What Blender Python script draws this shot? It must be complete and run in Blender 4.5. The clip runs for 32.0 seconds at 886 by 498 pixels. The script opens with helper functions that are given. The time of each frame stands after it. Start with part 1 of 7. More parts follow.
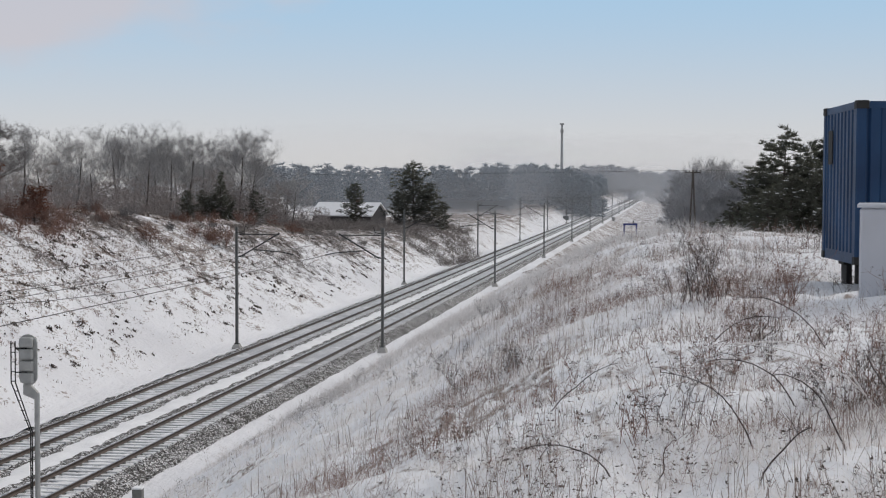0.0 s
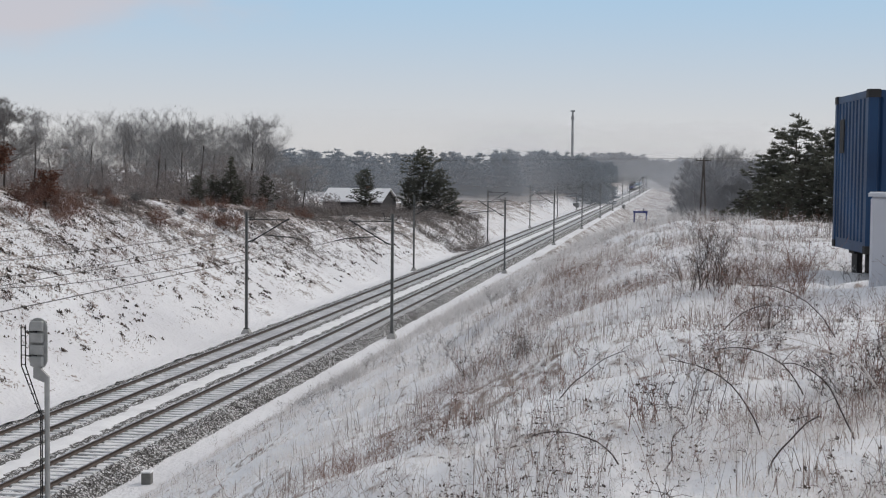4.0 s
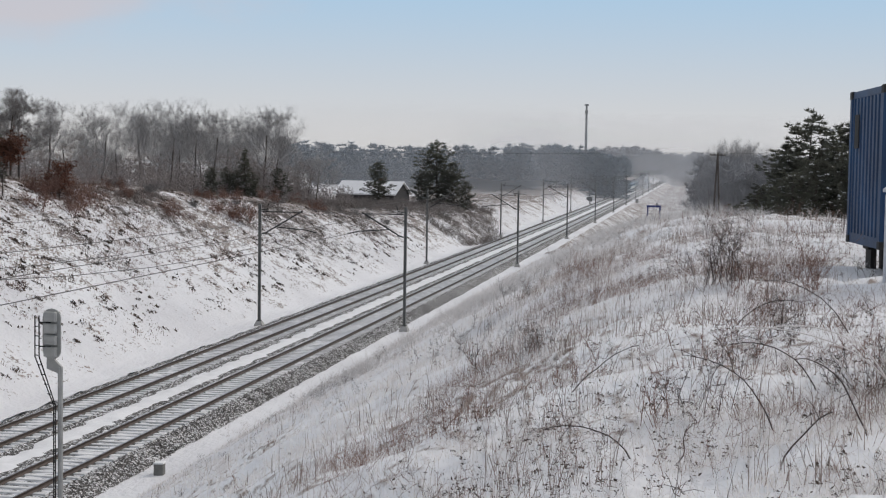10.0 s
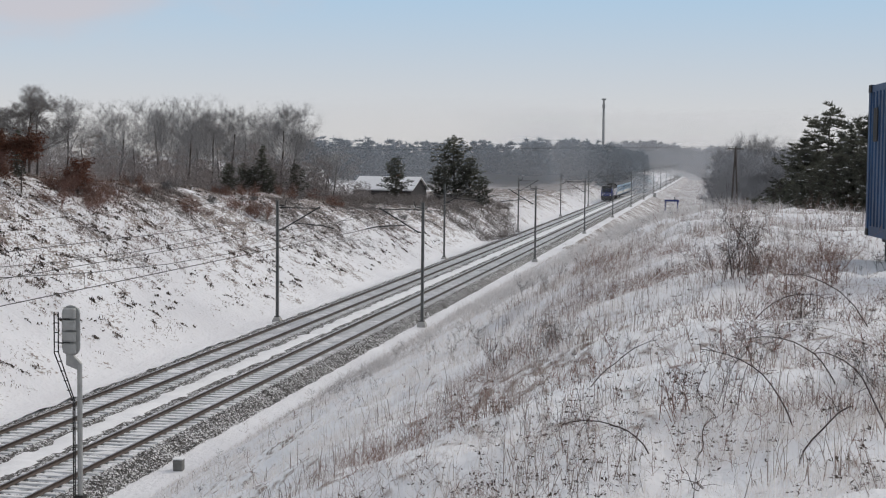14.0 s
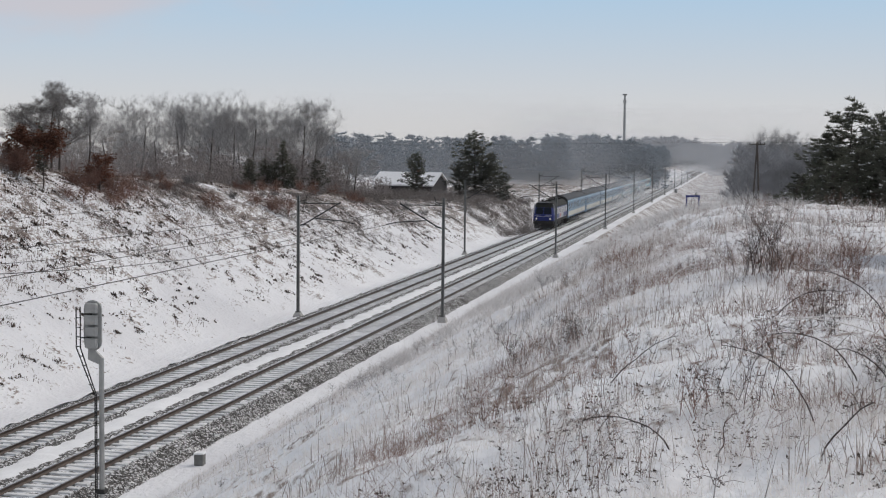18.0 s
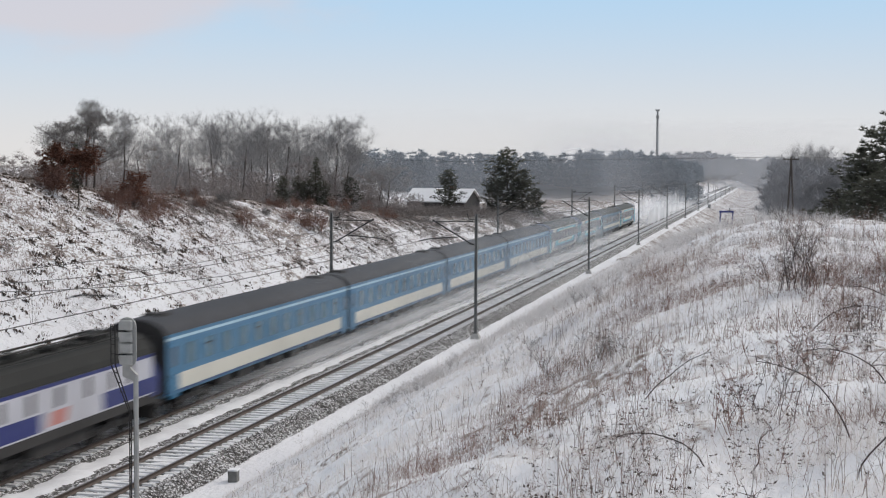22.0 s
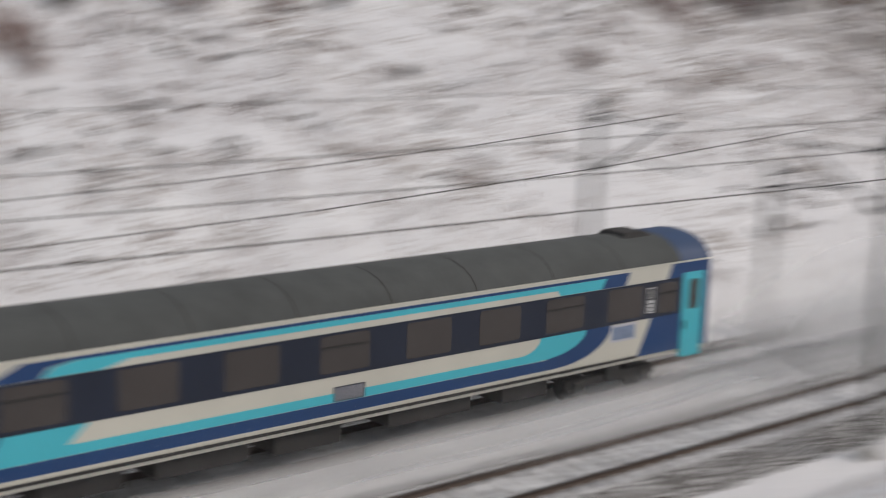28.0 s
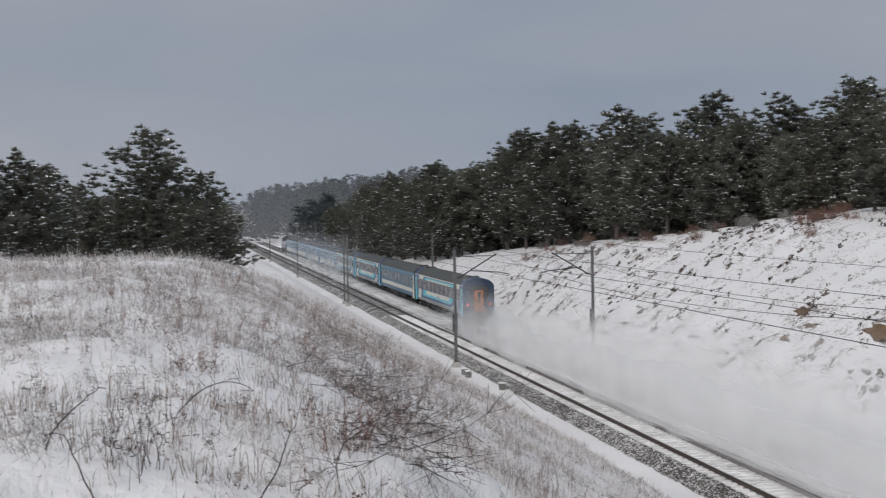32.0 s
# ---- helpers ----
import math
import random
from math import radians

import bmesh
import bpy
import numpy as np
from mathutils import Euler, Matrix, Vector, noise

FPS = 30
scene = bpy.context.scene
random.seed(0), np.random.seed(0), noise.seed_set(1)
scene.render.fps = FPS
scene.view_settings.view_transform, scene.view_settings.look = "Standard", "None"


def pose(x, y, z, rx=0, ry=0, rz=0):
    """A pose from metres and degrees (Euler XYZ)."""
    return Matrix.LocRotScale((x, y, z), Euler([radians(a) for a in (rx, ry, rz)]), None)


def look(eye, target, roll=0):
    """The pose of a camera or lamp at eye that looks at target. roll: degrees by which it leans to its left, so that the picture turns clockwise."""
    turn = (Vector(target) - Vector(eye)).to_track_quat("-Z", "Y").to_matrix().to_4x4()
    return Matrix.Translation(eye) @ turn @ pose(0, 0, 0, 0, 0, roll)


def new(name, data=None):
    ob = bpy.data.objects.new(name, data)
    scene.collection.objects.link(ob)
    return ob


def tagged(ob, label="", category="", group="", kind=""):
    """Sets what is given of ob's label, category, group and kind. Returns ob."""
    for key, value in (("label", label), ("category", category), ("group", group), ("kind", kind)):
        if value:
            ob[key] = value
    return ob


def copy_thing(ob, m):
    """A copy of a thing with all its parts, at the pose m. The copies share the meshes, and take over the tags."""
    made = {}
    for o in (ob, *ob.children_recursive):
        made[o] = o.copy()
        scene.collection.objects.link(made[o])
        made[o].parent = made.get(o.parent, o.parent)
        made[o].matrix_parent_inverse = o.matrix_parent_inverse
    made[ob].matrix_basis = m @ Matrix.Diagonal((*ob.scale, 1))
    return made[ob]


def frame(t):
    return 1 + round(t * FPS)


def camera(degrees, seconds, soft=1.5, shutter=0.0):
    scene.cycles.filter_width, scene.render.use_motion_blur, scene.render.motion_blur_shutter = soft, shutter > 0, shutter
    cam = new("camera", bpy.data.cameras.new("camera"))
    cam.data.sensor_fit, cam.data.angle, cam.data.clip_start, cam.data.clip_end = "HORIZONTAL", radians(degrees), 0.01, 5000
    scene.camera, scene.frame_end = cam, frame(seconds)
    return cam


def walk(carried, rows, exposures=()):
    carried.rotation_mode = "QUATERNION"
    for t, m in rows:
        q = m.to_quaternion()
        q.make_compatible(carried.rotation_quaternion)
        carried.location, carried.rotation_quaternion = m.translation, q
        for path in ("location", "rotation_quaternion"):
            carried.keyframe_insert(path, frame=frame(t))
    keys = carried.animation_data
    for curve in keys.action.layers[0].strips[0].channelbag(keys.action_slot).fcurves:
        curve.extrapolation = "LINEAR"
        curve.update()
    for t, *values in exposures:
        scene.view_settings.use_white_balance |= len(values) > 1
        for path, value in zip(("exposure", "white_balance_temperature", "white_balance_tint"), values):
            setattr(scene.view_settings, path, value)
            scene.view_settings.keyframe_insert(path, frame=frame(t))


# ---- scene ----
# the camera stands on the edge of the cutting and is panned by hand
EYE = (0.0, 0.0, 10.625)
PAN = [  # seconds, yaw, pitch, roll
    (0, 9.14, -2.57, -0.21), (0.5, 9.03, -2.48, -0.19), (1, 9.13, -2.44, -0.19), (1.5, 9.17, -2.47, -0.33), (2, 9.22, -2.67, -0.39), (2.5, 9.27, -2.80, -0.42),
    (3, 9.37, -2.92, -0.51), (3.5, 9.45, -3.01, -0.50), (4, 9.55, -3.12, -0.56), (4.5, 9.75, -3.22, -0.58), (6.5, 9.80, -3.24, -0.75), (7, 9.77, -3.22, -0.82),
    (7.5, 9.76, -3.22, -0.81), (8, 9.79, -3.26, -0.93), (8.5, 9.81, -3.31, -0.88), (9, 9.88, -3.39, -0.88), (9.5, 9.99, -3.42, -0.95), (10, 10.09, -3.40, -0.86),
    (10.5, 10.15, -3.25, -0.72), (11, 10.20, -3.16, -0.61), (11.5, 10.23, -3.14, -0.56), (12, 10.32, -3.21, -0.52), (12.5, 10.41, -3.34, -0.54), (13, 10.51, -3.44, -0.56),
    (13.5, 10.64, -3.52, -0.60), (14, 10.78, -3.60, -0.58), (14.5, 10.89, -3.67, -0.60), (16.5, 11.34, -3.83, -0.58), (17, 11.47, -3.79, -0.62), (17.5, 11.57, -3.79, -0.58),
    (18, 11.61, -3.79, -0.58), (18.5, 11.64, -3.80, -0.67), (19, 11.70, -3.80, -0.67), (19.5, 11.82, -3.72, -0.71), (20, 12.11, -3.55, -0.59), (20.5, 12.36, -3.39, -0.47),
    (21, 12.61, -3.28, -0.43), (21.5, 12.78, -3.24, -0.36), (22, 12.92, -3.14, -0.34), (22.5, 13.09, -3.07, -0.33), (23, 13.30, -3.07, -0.29), (23.5, 13.50, -3.17, -0.29),
    (24, 13.71, -3.35, -0.19), (24.5, 13.81, -3.43, -0.21), (26.6, 18.03, -4.63, -0.15), (27, 21.17, -5.08, -0.57), (27.3, 24.71, -5.67, -0.77), (27.6, 32.52, -6.95, -1.62),
    (27.8, 40.09, -8.25, -2.32), (28, 49.02, -10.25, -2.19), (28.2, 60.04, -12.10, -2.36), (28.4, 73.49, -12.66, -1.82), (28.6, 89.36, -12.21, -1.12), (28.8, 106.57, -11.77, -1.25),
    (29, 121.13, -10.48, -0.76), (29.2, 133.68, -8.64, -0.66), (29.4, 143.18, -6.51, -0.53), (29.6, 150.68, -4.85, -0.72), (29.8, 156.07, -3.72, -0.52), (30, 159.76, -2.72, -0.62),
    (30.5, 164.78, -1.84, 0.30), (31, 167.49, -1.83, 0.89), (31.5, 168.57, -1.89, 1.05), (32, 169.52, -1.86, 1.10),
]
cam = camera(34.65, 32.0, soft=1.15, shutter=0.8)
walk(cam, [(t, pose(*EYE, 90 + p, r, y)) for t, y, p, r in PAN],
     exposures=[(0, 0.0, 6500, 10), (21.0, 0.0, 6500, 10), (22.0, 0.20, 6500, 10), (23.0, 0.09, 6500, 10), (24.0, 0.03, 6500, 10), (27.2, 0.0, 6500, 10), (28.0, -0.05, 6800, 12), (28.5, -0.12, 7150, 13), (29.0, -0.02, 6950, 12), (29.8, 0.0, 6500, 10), (32, 0.0, 6500, 10)])

# ---- world, sun ----
SUN_FROM = Vector((0.42, 0.50, 0.55)).normalized()


def make_world():
    w = bpy.data.worlds.new("winter_sky")
    scene.world = w
    w.use_nodes = True
    nt = w.node_tree
    nt.nodes.clear()
    N, L = nt.nodes.new, nt.links.new
    out = N("ShaderNodeOutputWorld")
    sky = N("ShaderNodeTexSky")
    sky.sky_type = "NISHITA"
    sky.sun_disc = False
    sky.sun_elevation = math.asin(SUN_FROM.z)
    sky.sun_rotation = math.atan2(SUN_FROM.x, SUN_FROM.y)
    sky.air_density, sky.dust_density, sky.ozone_density = 1.0, 2.5, 1.5
    bg_sky = N("ShaderNodeBackground")
    bg_sky.inputs["Strength"].default_value = 0.11
    L(sky.outputs[0], bg_sky.inputs[0])
    tc = N("ShaderNodeTexCoord")
    sep = N("ShaderNodeSeparateXYZ")
    L(tc.outputs["Generated"], sep.inputs[0])
    # haze near the horizon
    haze = N("ShaderNodeMapRange")
    haze.interpolation_type = "SMOOTHSTEP"
    haze.inputs["From Min"].default_value, haze.inputs["From Max"].default_value = 0.0, 0.15
    haze.inputs["To Min"].default_value, haze.inputs["To Max"].default_value = 0.97, 0.0
    L(sep.outputs["Z"], haze.inputs["Value"])
    bg_haze = N("ShaderNodeBackground")
    bg_haze.inputs["Color"].default_value = (0.665, 0.645, 0.63, 1)
    bg_haze.inputs["Strength"].default_value = 1.0
    # the clear winter blue over it, passing into the sky model higher up
    bg_blue = N("ShaderNodeBackground")
    bg_blue.inputs["Color"].default_value = (0.385, 0.575, 0.765, 1)
    up = N("ShaderNodeMapRange")
    up.interpolation_type = "SMOOTHSTEP"
    up.inputs["From Min"].default_value, up.inputs["From Max"].default_value = 0.12, 0.6
    L(sep.outputs["Z"], up.inputs["Value"])
    m0 = N("ShaderNodeMixShader")
    L(up.outputs[0], m0.inputs[0])
    L(bg_blue.outputs[0], m0.inputs[1])
    # a thin white veil high up
    veil = N("ShaderNodeBackground")
    veil.inputs["Color"].default_value = (0.765, 0.765, 0.765, 1)
    mv = N("ShaderNodeMixShader")
    mv.inputs[0].default_value = 0.68
    L(bg_sky.outputs[0], mv.inputs[1])
    L(veil.outputs[0], mv.inputs[2])
    L(mv.outputs[0], m0.inputs[2])
    m1 = N("ShaderNodeMixShader")
    L(haze.outputs[0], m1.inputs[0])
    L(m0.outputs[0], m1.inputs[1])
    L(bg_haze.outputs[0], m1.inputs[2])
    # a sheet of grey cloud over the southern half of the sky
    mp = N("ShaderNodeMapping")
    mp.inputs["Scale"].default_value = (1.5, 1.5, 6.0)
    L(tc.outputs["Generated"], mp.inputs[0])
    nz = N("ShaderNodeTexNoise")
    nz.inputs["Scale"].default_value, nz.inputs["Detail"].default_value = 1.3, 4.0
    L(mp.outputs[0], nz.inputs["Vector"])
    ad = N("ShaderNodeMath")
    ad.operation = "MULTIPLY_ADD"
    ad.inputs[1].default_value = -0.9
    L(sep.outputs["Y"], ad.inputs[0])
    L(nz.outputs[0], ad.inputs[2])
    cl = N("ShaderNodeMapRange")
    cl.interpolation_type = "SMOOTHSTEP"
    cl.inputs["From Min"].default_value, cl.inputs["From Max"].default_value = 0.45, 1.15
    L(ad.outputs[0], cl.inputs["Value"])
    ramp = N("ShaderNodeValToRGB")
    ramp.color_ramp.elements[0].position, ramp.color_ramp.elements[0].color = 0.3, (0.255, 0.30, 0.375, 1)
    ramp.color_ramp.elements[1].position, ramp.color_ramp.elements[1].color = 0.75, (0.365, 0.385, 0.425, 1)
    L(nz.outputs[0], ramp.inputs[0])
    bg_cl = N("ShaderNodeBackground")
    L(ramp.outputs[0], bg_cl.inputs[0])
    m2 = N("ShaderNodeMixShader")
    L(cl.outputs[0], m2.inputs[0])
    L(m1.outputs[0], m2.inputs[1])
    L(bg_cl.outputs[0], m2.inputs[2])
    # a lone pale cloud in the north-west
    far = Vector((-math.sin(radians(29)), math.cos(radians(29)), 0.168)).normalized()
    dist = N("ShaderNodeVectorMath")
    dist.operation = "DISTANCE"
    sq = N("ShaderNodeMapping")
    sq.inputs["Scale"].default_value = (1.0, 1.0, 2.6)
    L(tc.outputs["Generated"], sq.inputs[0])
    L(sq.outputs[0], dist.inputs[0])
    dist.inputs[1].default_value = (far.x, far.y, far.z * 2.6)
    nz2 = N("ShaderNodeTexNoise")
    nz2.inputs["Scale"].default_value, nz2.inputs["Detail"].default_value = 9.0, 5.0
    L(sq.outputs[0], nz2.inputs["Vector"])
    rag = N("ShaderNodeMath")
    rag.operation = "MULTIPLY_ADD"
    rag.inputs[1].default_value = 0.22
    L(nz2.outputs[0], rag.inputs[0])
    L(dist.outputs["Value"], rag.inputs[2])
    puff = N("ShaderNodeMapRange")
    puff.interpolation_type = "SMOOTHSTEP"
    puff.inputs["From Min"].default_value, puff.inputs["From Max"].default_value = 0.28, 0.375
    puff.inputs["To Min"].default_value, puff.inputs["To Max"].default_value = 0.75, 0.0
    L(rag.outputs[0], puff.inputs["Value"])
    bg_puff = N("ShaderNodeBackground")
    bg_puff.inputs["Color"].default_value = (0.60, 0.555, 0.58, 1)
    m3 = N("ShaderNodeMixShader")
    L(puff.outputs[0], m3.inputs[0])
    L(m2.outputs[0], m3.inputs[1])
    L(bg_puff.outputs[0], m3.inputs[2])
    L(m3.outputs[0], out.inputs[0])


make_world()
sun = new("sun", bpy.data.lights.new("sun", "SUN"))
sun.data.energy, sun.data.angle, sun.data.color = 1.0, radians(20), (1.0, 0.91, 0.81)
sun.matrix_world = look(SUN_FROM * 100, (0, 0, 0))

# ---- materials ----
MATS = {}


def material(name, color, rough=0.6, metal=0.0, var=0.25, scale=6.0, bump=0.0, bscale=40.0, color2=None, emit=None, coords="Object", spread=0.0, edge=(0.33, 0.67), thin=0.0):
    """A principled surface whose colour wanders between two tones at two scales, with fine relief; thin lets light through."""
    if name in MATS:
        return MATS[name]
    m = bpy.data.materials.new(name)
    m.use_nodes = True
    nt = m.node_tree
    N, L = nt.nodes.new, nt.links.new
    b = nt.nodes["Principled BSDF"]
    b.inputs["Roughness"].default_value, b.inputs["Metallic"].default_value = rough, metal
    tc = N("ShaderNodeTexCoord")
    n1, n2 = N("ShaderNodeTexNoise"), N("ShaderNodeTexNoise")
    n1.inputs["Scale"].default_value, n1.inputs["Detail"].default_value = scale, 5
    n2.inputs["Scale"].default_value, n2.inputs["Detail"].default_value = scale * 0.13, 3
    L(tc.outputs[coords], n1.inputs["Vector"])
    L(tc.outputs[coords], n2.inputs["Vector"])
    mx = N("ShaderNodeMath")
    mx.operation = "MULTIPLY_ADD"
    mx.inputs[1].default_value = 0.5
    L(n1.outputs[0], mx.inputs[0])
    h = N("ShaderNodeMath")
    h.operation = "MULTIPLY"
    h.inputs[1].default_value = 0.5
    L(n2.outputs[0], h.inputs[0])
    L(h.outputs[0], mx.inputs[2])
    ramp = N("ShaderNodeValToRGB")
    c1 = tuple(min(1, c * (1 - var)) for c in color)
    c2 = color2 or tuple(min(1, c * (1 + var)) for c in color)
    ramp.color_ramp.elements[0].position, ramp.color_ramp.elements[0].color = edge[0], (*c1, 1)
    ramp.color_ramp.elements[1].position, ramp.color_ramp.elements[1].color = edge[1], (*c2, 1)
    L(mx.outputs[0], ramp.inputs[0])
    last = ramp.outputs[0]
    if spread:
        oi = N("ShaderNodeObjectInfo")
        hs = N("ShaderNodeHueSaturation")
        mr = N("ShaderNodeMapRange")
        mr.inputs["To Min"].default_value, mr.inputs["To Max"].default_value = 1 - spread, 1 + spread
        L(oi.outputs["Random"], mr.inputs["Value"])
        L(mr.outputs[0], hs.inputs["Value"])
        L(last, hs.inputs["Color"])
        last = hs.outputs[0]
    L(last, b.inputs["Base Color"])
    if bump:
        n3 = N("ShaderNodeTexNoise")
        n3.inputs["Scale"].default_value, n3.inputs["Detail"].default_value = bscale, 4
        L(tc.outputs[coords], n3.inputs["Vector"])
        bp = N("ShaderNodeBump")
        bp.inputs["Strength"].default_value, bp.inputs["Distance"].default_value = bump, 1.0 / bscale
        L(n3.outputs[0], bp.inputs["Height"])
        L(bp.outputs[0], b.inputs["Normal"])
    if emit:
        b.inputs["Emission Color"].default_value, b.inputs["Emission Strength"].default_value = (*emit[0], 1), emit[1]
    if thin:
        tl, mix = N("ShaderNodeBsdfTranslucent"), N("ShaderNodeMixShader")
        mix.inputs[0].default_value = thin
        L(last, tl.inputs[0])
        L(b.outputs[0], mix.inputs[1])
        L(tl.outputs[0], mix.inputs[2])
        L(mix.outputs[0], nt.nodes["Material Output"].inputs[0])
    MATS[name] = m
    return m


def snow_ground():
    """Trodden-on field snow with dead grass and earth showing through in patches."""
    m = bpy.data.materials.new("snow_ground")
    m.use_nodes = True
    nt = m.node_tree
    N, L = nt.nodes.new, nt.links.new
    b = nt.nodes["Principled BSDF"]
    b.inputs["Roughness"].default_value = 0.75
    b.inputs["Subsurface Weight"].default_value = 0.0
    tc = N("ShaderNodeTexCoord")
    at = N("ShaderNodeAttribute")
    at.attribute_name = "litter"

    def noise_tex(scale, detail, mapping=None):
        n = N("ShaderNodeTexNoise")
        n.inputs["Scale"].default_value, n.inputs["Detail"].default_value = scale, detail
        if mapping:
            mp = N("ShaderNodeMapping")
            mp.inputs["Scale"].default_value = mapping
            L(tc.outputs["Object"], mp.inputs[0])
            L(mp.outputs[0], n.inputs["Vector"])
        else:
            L(tc.outputs["Object"], n.inputs["Vector"])
        return n

    big, mid, fine = noise_tex(0.11, 3), noise_tex(0.9, 6, (1, 0.55, 1)), noise_tex(6.0, 8, (1, 0.6, 1))

    def mad(a, k, c):
        n = N("ShaderNodeMath")
        n.operation = "MULTIPLY_ADD"
        L(a, n.inputs[0])
        n.inputs[1].default_value = k
        if isinstance(c, float):
            n.inputs[2].default_value = c
        else:
            L(c, n.inputs[2])
        return n.outputs[0]

    v = mad(fine.outputs[0], 0.52, mad(mid.outputs[0], 0.40, mad(big.outputs[0], 0.26, mad(at.outputs["Fac"], 0.30, -0.17))))
    mask = N("ShaderNodeMapRange")
    mask.interpolation_type = "SMOOTHSTEP"
    mask.inputs["From Min"].default_value, mask.inputs["From Max"].default_value = 0.585, 0.675
    L(v, mask.inputs["Value"])
    tone = N("ShaderNodeValToRGB")
    e = tone.color_ramp.elements
    e[0].position, e[0].color = 0.38, (0.075, 0.060, 0.052, 1)
    e[1].position, e[1].color = 0.62, (0.29, 0.235, 0.205, 1)
    L(fine.outputs[0], tone.inputs[0])
    snow = N("ShaderNodeValToRGB")
    e = snow.color_ramp.elements
    e[0].position, e[0].color = 0.3, (0.735, 0.73, 0.75, 1)
    e[1].position, e[1].color = 0.7, (0.865, 0.865, 0.88, 1)
    L(big.outputs[0], snow.inputs[0])
    mix = N("ShaderNodeMix")
    mix.data_type = "RGBA"
    L(mask.outputs[0], mix.inputs["Factor"])
    L(snow.outputs[0], mix.inputs["A"])
    L(tone.outputs[0], mix.inputs["B"])
    L(mix.outputs["Result"], b.inputs["Base Color"])
    bp = N("ShaderNodeBump")
    bp.inputs["Strength"].default_value, bp.inputs["Distance"].default_value = 0.8, 0.25
    hgt = mad(fine.outputs[0], 0.35, mid.outputs[0])
    L(hgt, bp.inputs["Height"])
    L(bp.outputs[0], b.inputs["Normal"])
    MATS["snow_ground"] = m
    return m


def gravel(name, scale, bare=0.62):
    """Crushed stone: each stone its own grey, about half of them capped with snow."""
    m = bpy.data.materials.new(name)
    m.use_nodes = True
    nt = m.node_tree
    N, L = nt.nodes.new, nt.links.new
    b = nt.nodes["Principled BSDF"]
    b.inputs["Roughness"].default_value = 0.92
    tc, vo, sp, nz = N("ShaderNodeTexCoord"), N("ShaderNodeTexVoronoi"), N("ShaderNodeSeparateColor"), N("ShaderNodeTexNoise")
    vo.inputs["Scale"].default_value = scale
    nz.inputs["Scale"].default_value, nz.inputs["Detail"].default_value = 0.7, 4
    L(tc.outputs["Object"], vo.inputs["Vector"])
    L(tc.outputs["Object"], nz.inputs["Vector"])
    L(vo.outputs["Color"], sp.inputs[0])
    ad = N("ShaderNodeMath")
    ad.operation = "MULTIPLY_ADD"
    ad.inputs[1].default_value = 0.9
    L(nz.outputs[0], ad.inputs[0])
    L(sp.outputs[0], ad.inputs[2])
    ramp = N("ShaderNodeValToRGB")
    el = ramp.color_ramp.elements
    el[0].position, el[0].color = 0.25, (0.042, 0.038, 0.035, 1)
    el[1].position, el[1].color = bare, (0.17, 0.162, 0.155, 1)
    top = el.new(bare + 0.06)
    top.color = (0.80, 0.80, 0.81, 1)
    half = N("ShaderNodeMath")
    half.operation = "MULTIPLY"
    half.inputs[1].default_value = 0.60
    L(ad.outputs[0], half.inputs[0])
    L(half.outputs[0], ramp.inputs[0])
    L(ramp.outputs[0], b.inputs["Base Color"])
    bp = N("ShaderNodeBump")
    bp.inputs["Strength"].default_value, bp.inputs["Distance"].default_value = 0.9, 0.06
    L(vo.outputs["Distance"], bp.inputs["Height"])
    L(bp.outputs[0], b.inputs["Normal"])
    MATS[name] = m
    return m


def glass(name, color, rough=0.08):
    m = material(name, color, rough, 0.0, 0.15, 0.6)
    m.node_tree.nodes["Principled BSDF"].inputs["Specular IOR Level"].default_value = 0.6
    return m


def dust_material(name, density, scale, tone=(0.985, 0.985, 0.99)):
    """Sheets of blown powder snow and of air haze: thin, torn, fading to the rim of their own piece."""
    m = bpy.data.materials.new(name)
    m.use_nodes = True
    nt = m.node_tree
    nt.nodes.clear()
    N, L = nt.nodes.new, nt.links.new
    out, mix, tr, df = N("ShaderNodeOutputMaterial"), N("ShaderNodeMixShader"), N("ShaderNodeBsdfTransparent"), N("ShaderNodeBsdfDiffuse")
    tl, ad = N("ShaderNodeBsdfTranslucent"), N("ShaderNodeMixShader")
    df.inputs[0].default_value = (*tone, 1)
    tl.inputs[0].default_value = (*tone, 1)
    ad.inputs[0].default_value = 0.5
    L(df.outputs[0], ad.inputs[1])
    L(tl.outputs[0], ad.inputs[2])
    at = N("ShaderNodeAttribute")
    at.attribute_name = "thick"
    tc = N("ShaderNodeTexCoord")
    nz = N("ShaderNodeTexNoise")
    nz.inputs["Scale"].default_value, nz.inputs["Detail"].default_value = scale, 5
    L(tc.outputs["Object"], nz.inputs["Vector"])
    mr = N("ShaderNodeMapRange")
    mr.interpolation_type = "SMOOTHSTEP"
    mr.inputs["From Min"].default_value, mr.inputs["From Max"].default_value = 0.15, 0.70
    mr.inputs["To Min"].default_value, mr.inputs["To Max"].default_value = density * 0.35, density
    L(nz.outputs[0], mr.inputs["Value"])
    mu = N("ShaderNodeMath")
    mu.operation = "MULTIPLY"
    L(mr.outputs[0], mu.inputs[0])
    L(at.outputs["Fac"], mu.inputs[1])
    L(mu.outputs[0], mix.inputs[0])
    L(tr.outputs[0], mix.inputs[1])
    L(ad.outputs[0], mix.inputs[2])
    L(mix.outputs[0], out.inputs[0])
    MATS[name] = m
    return m


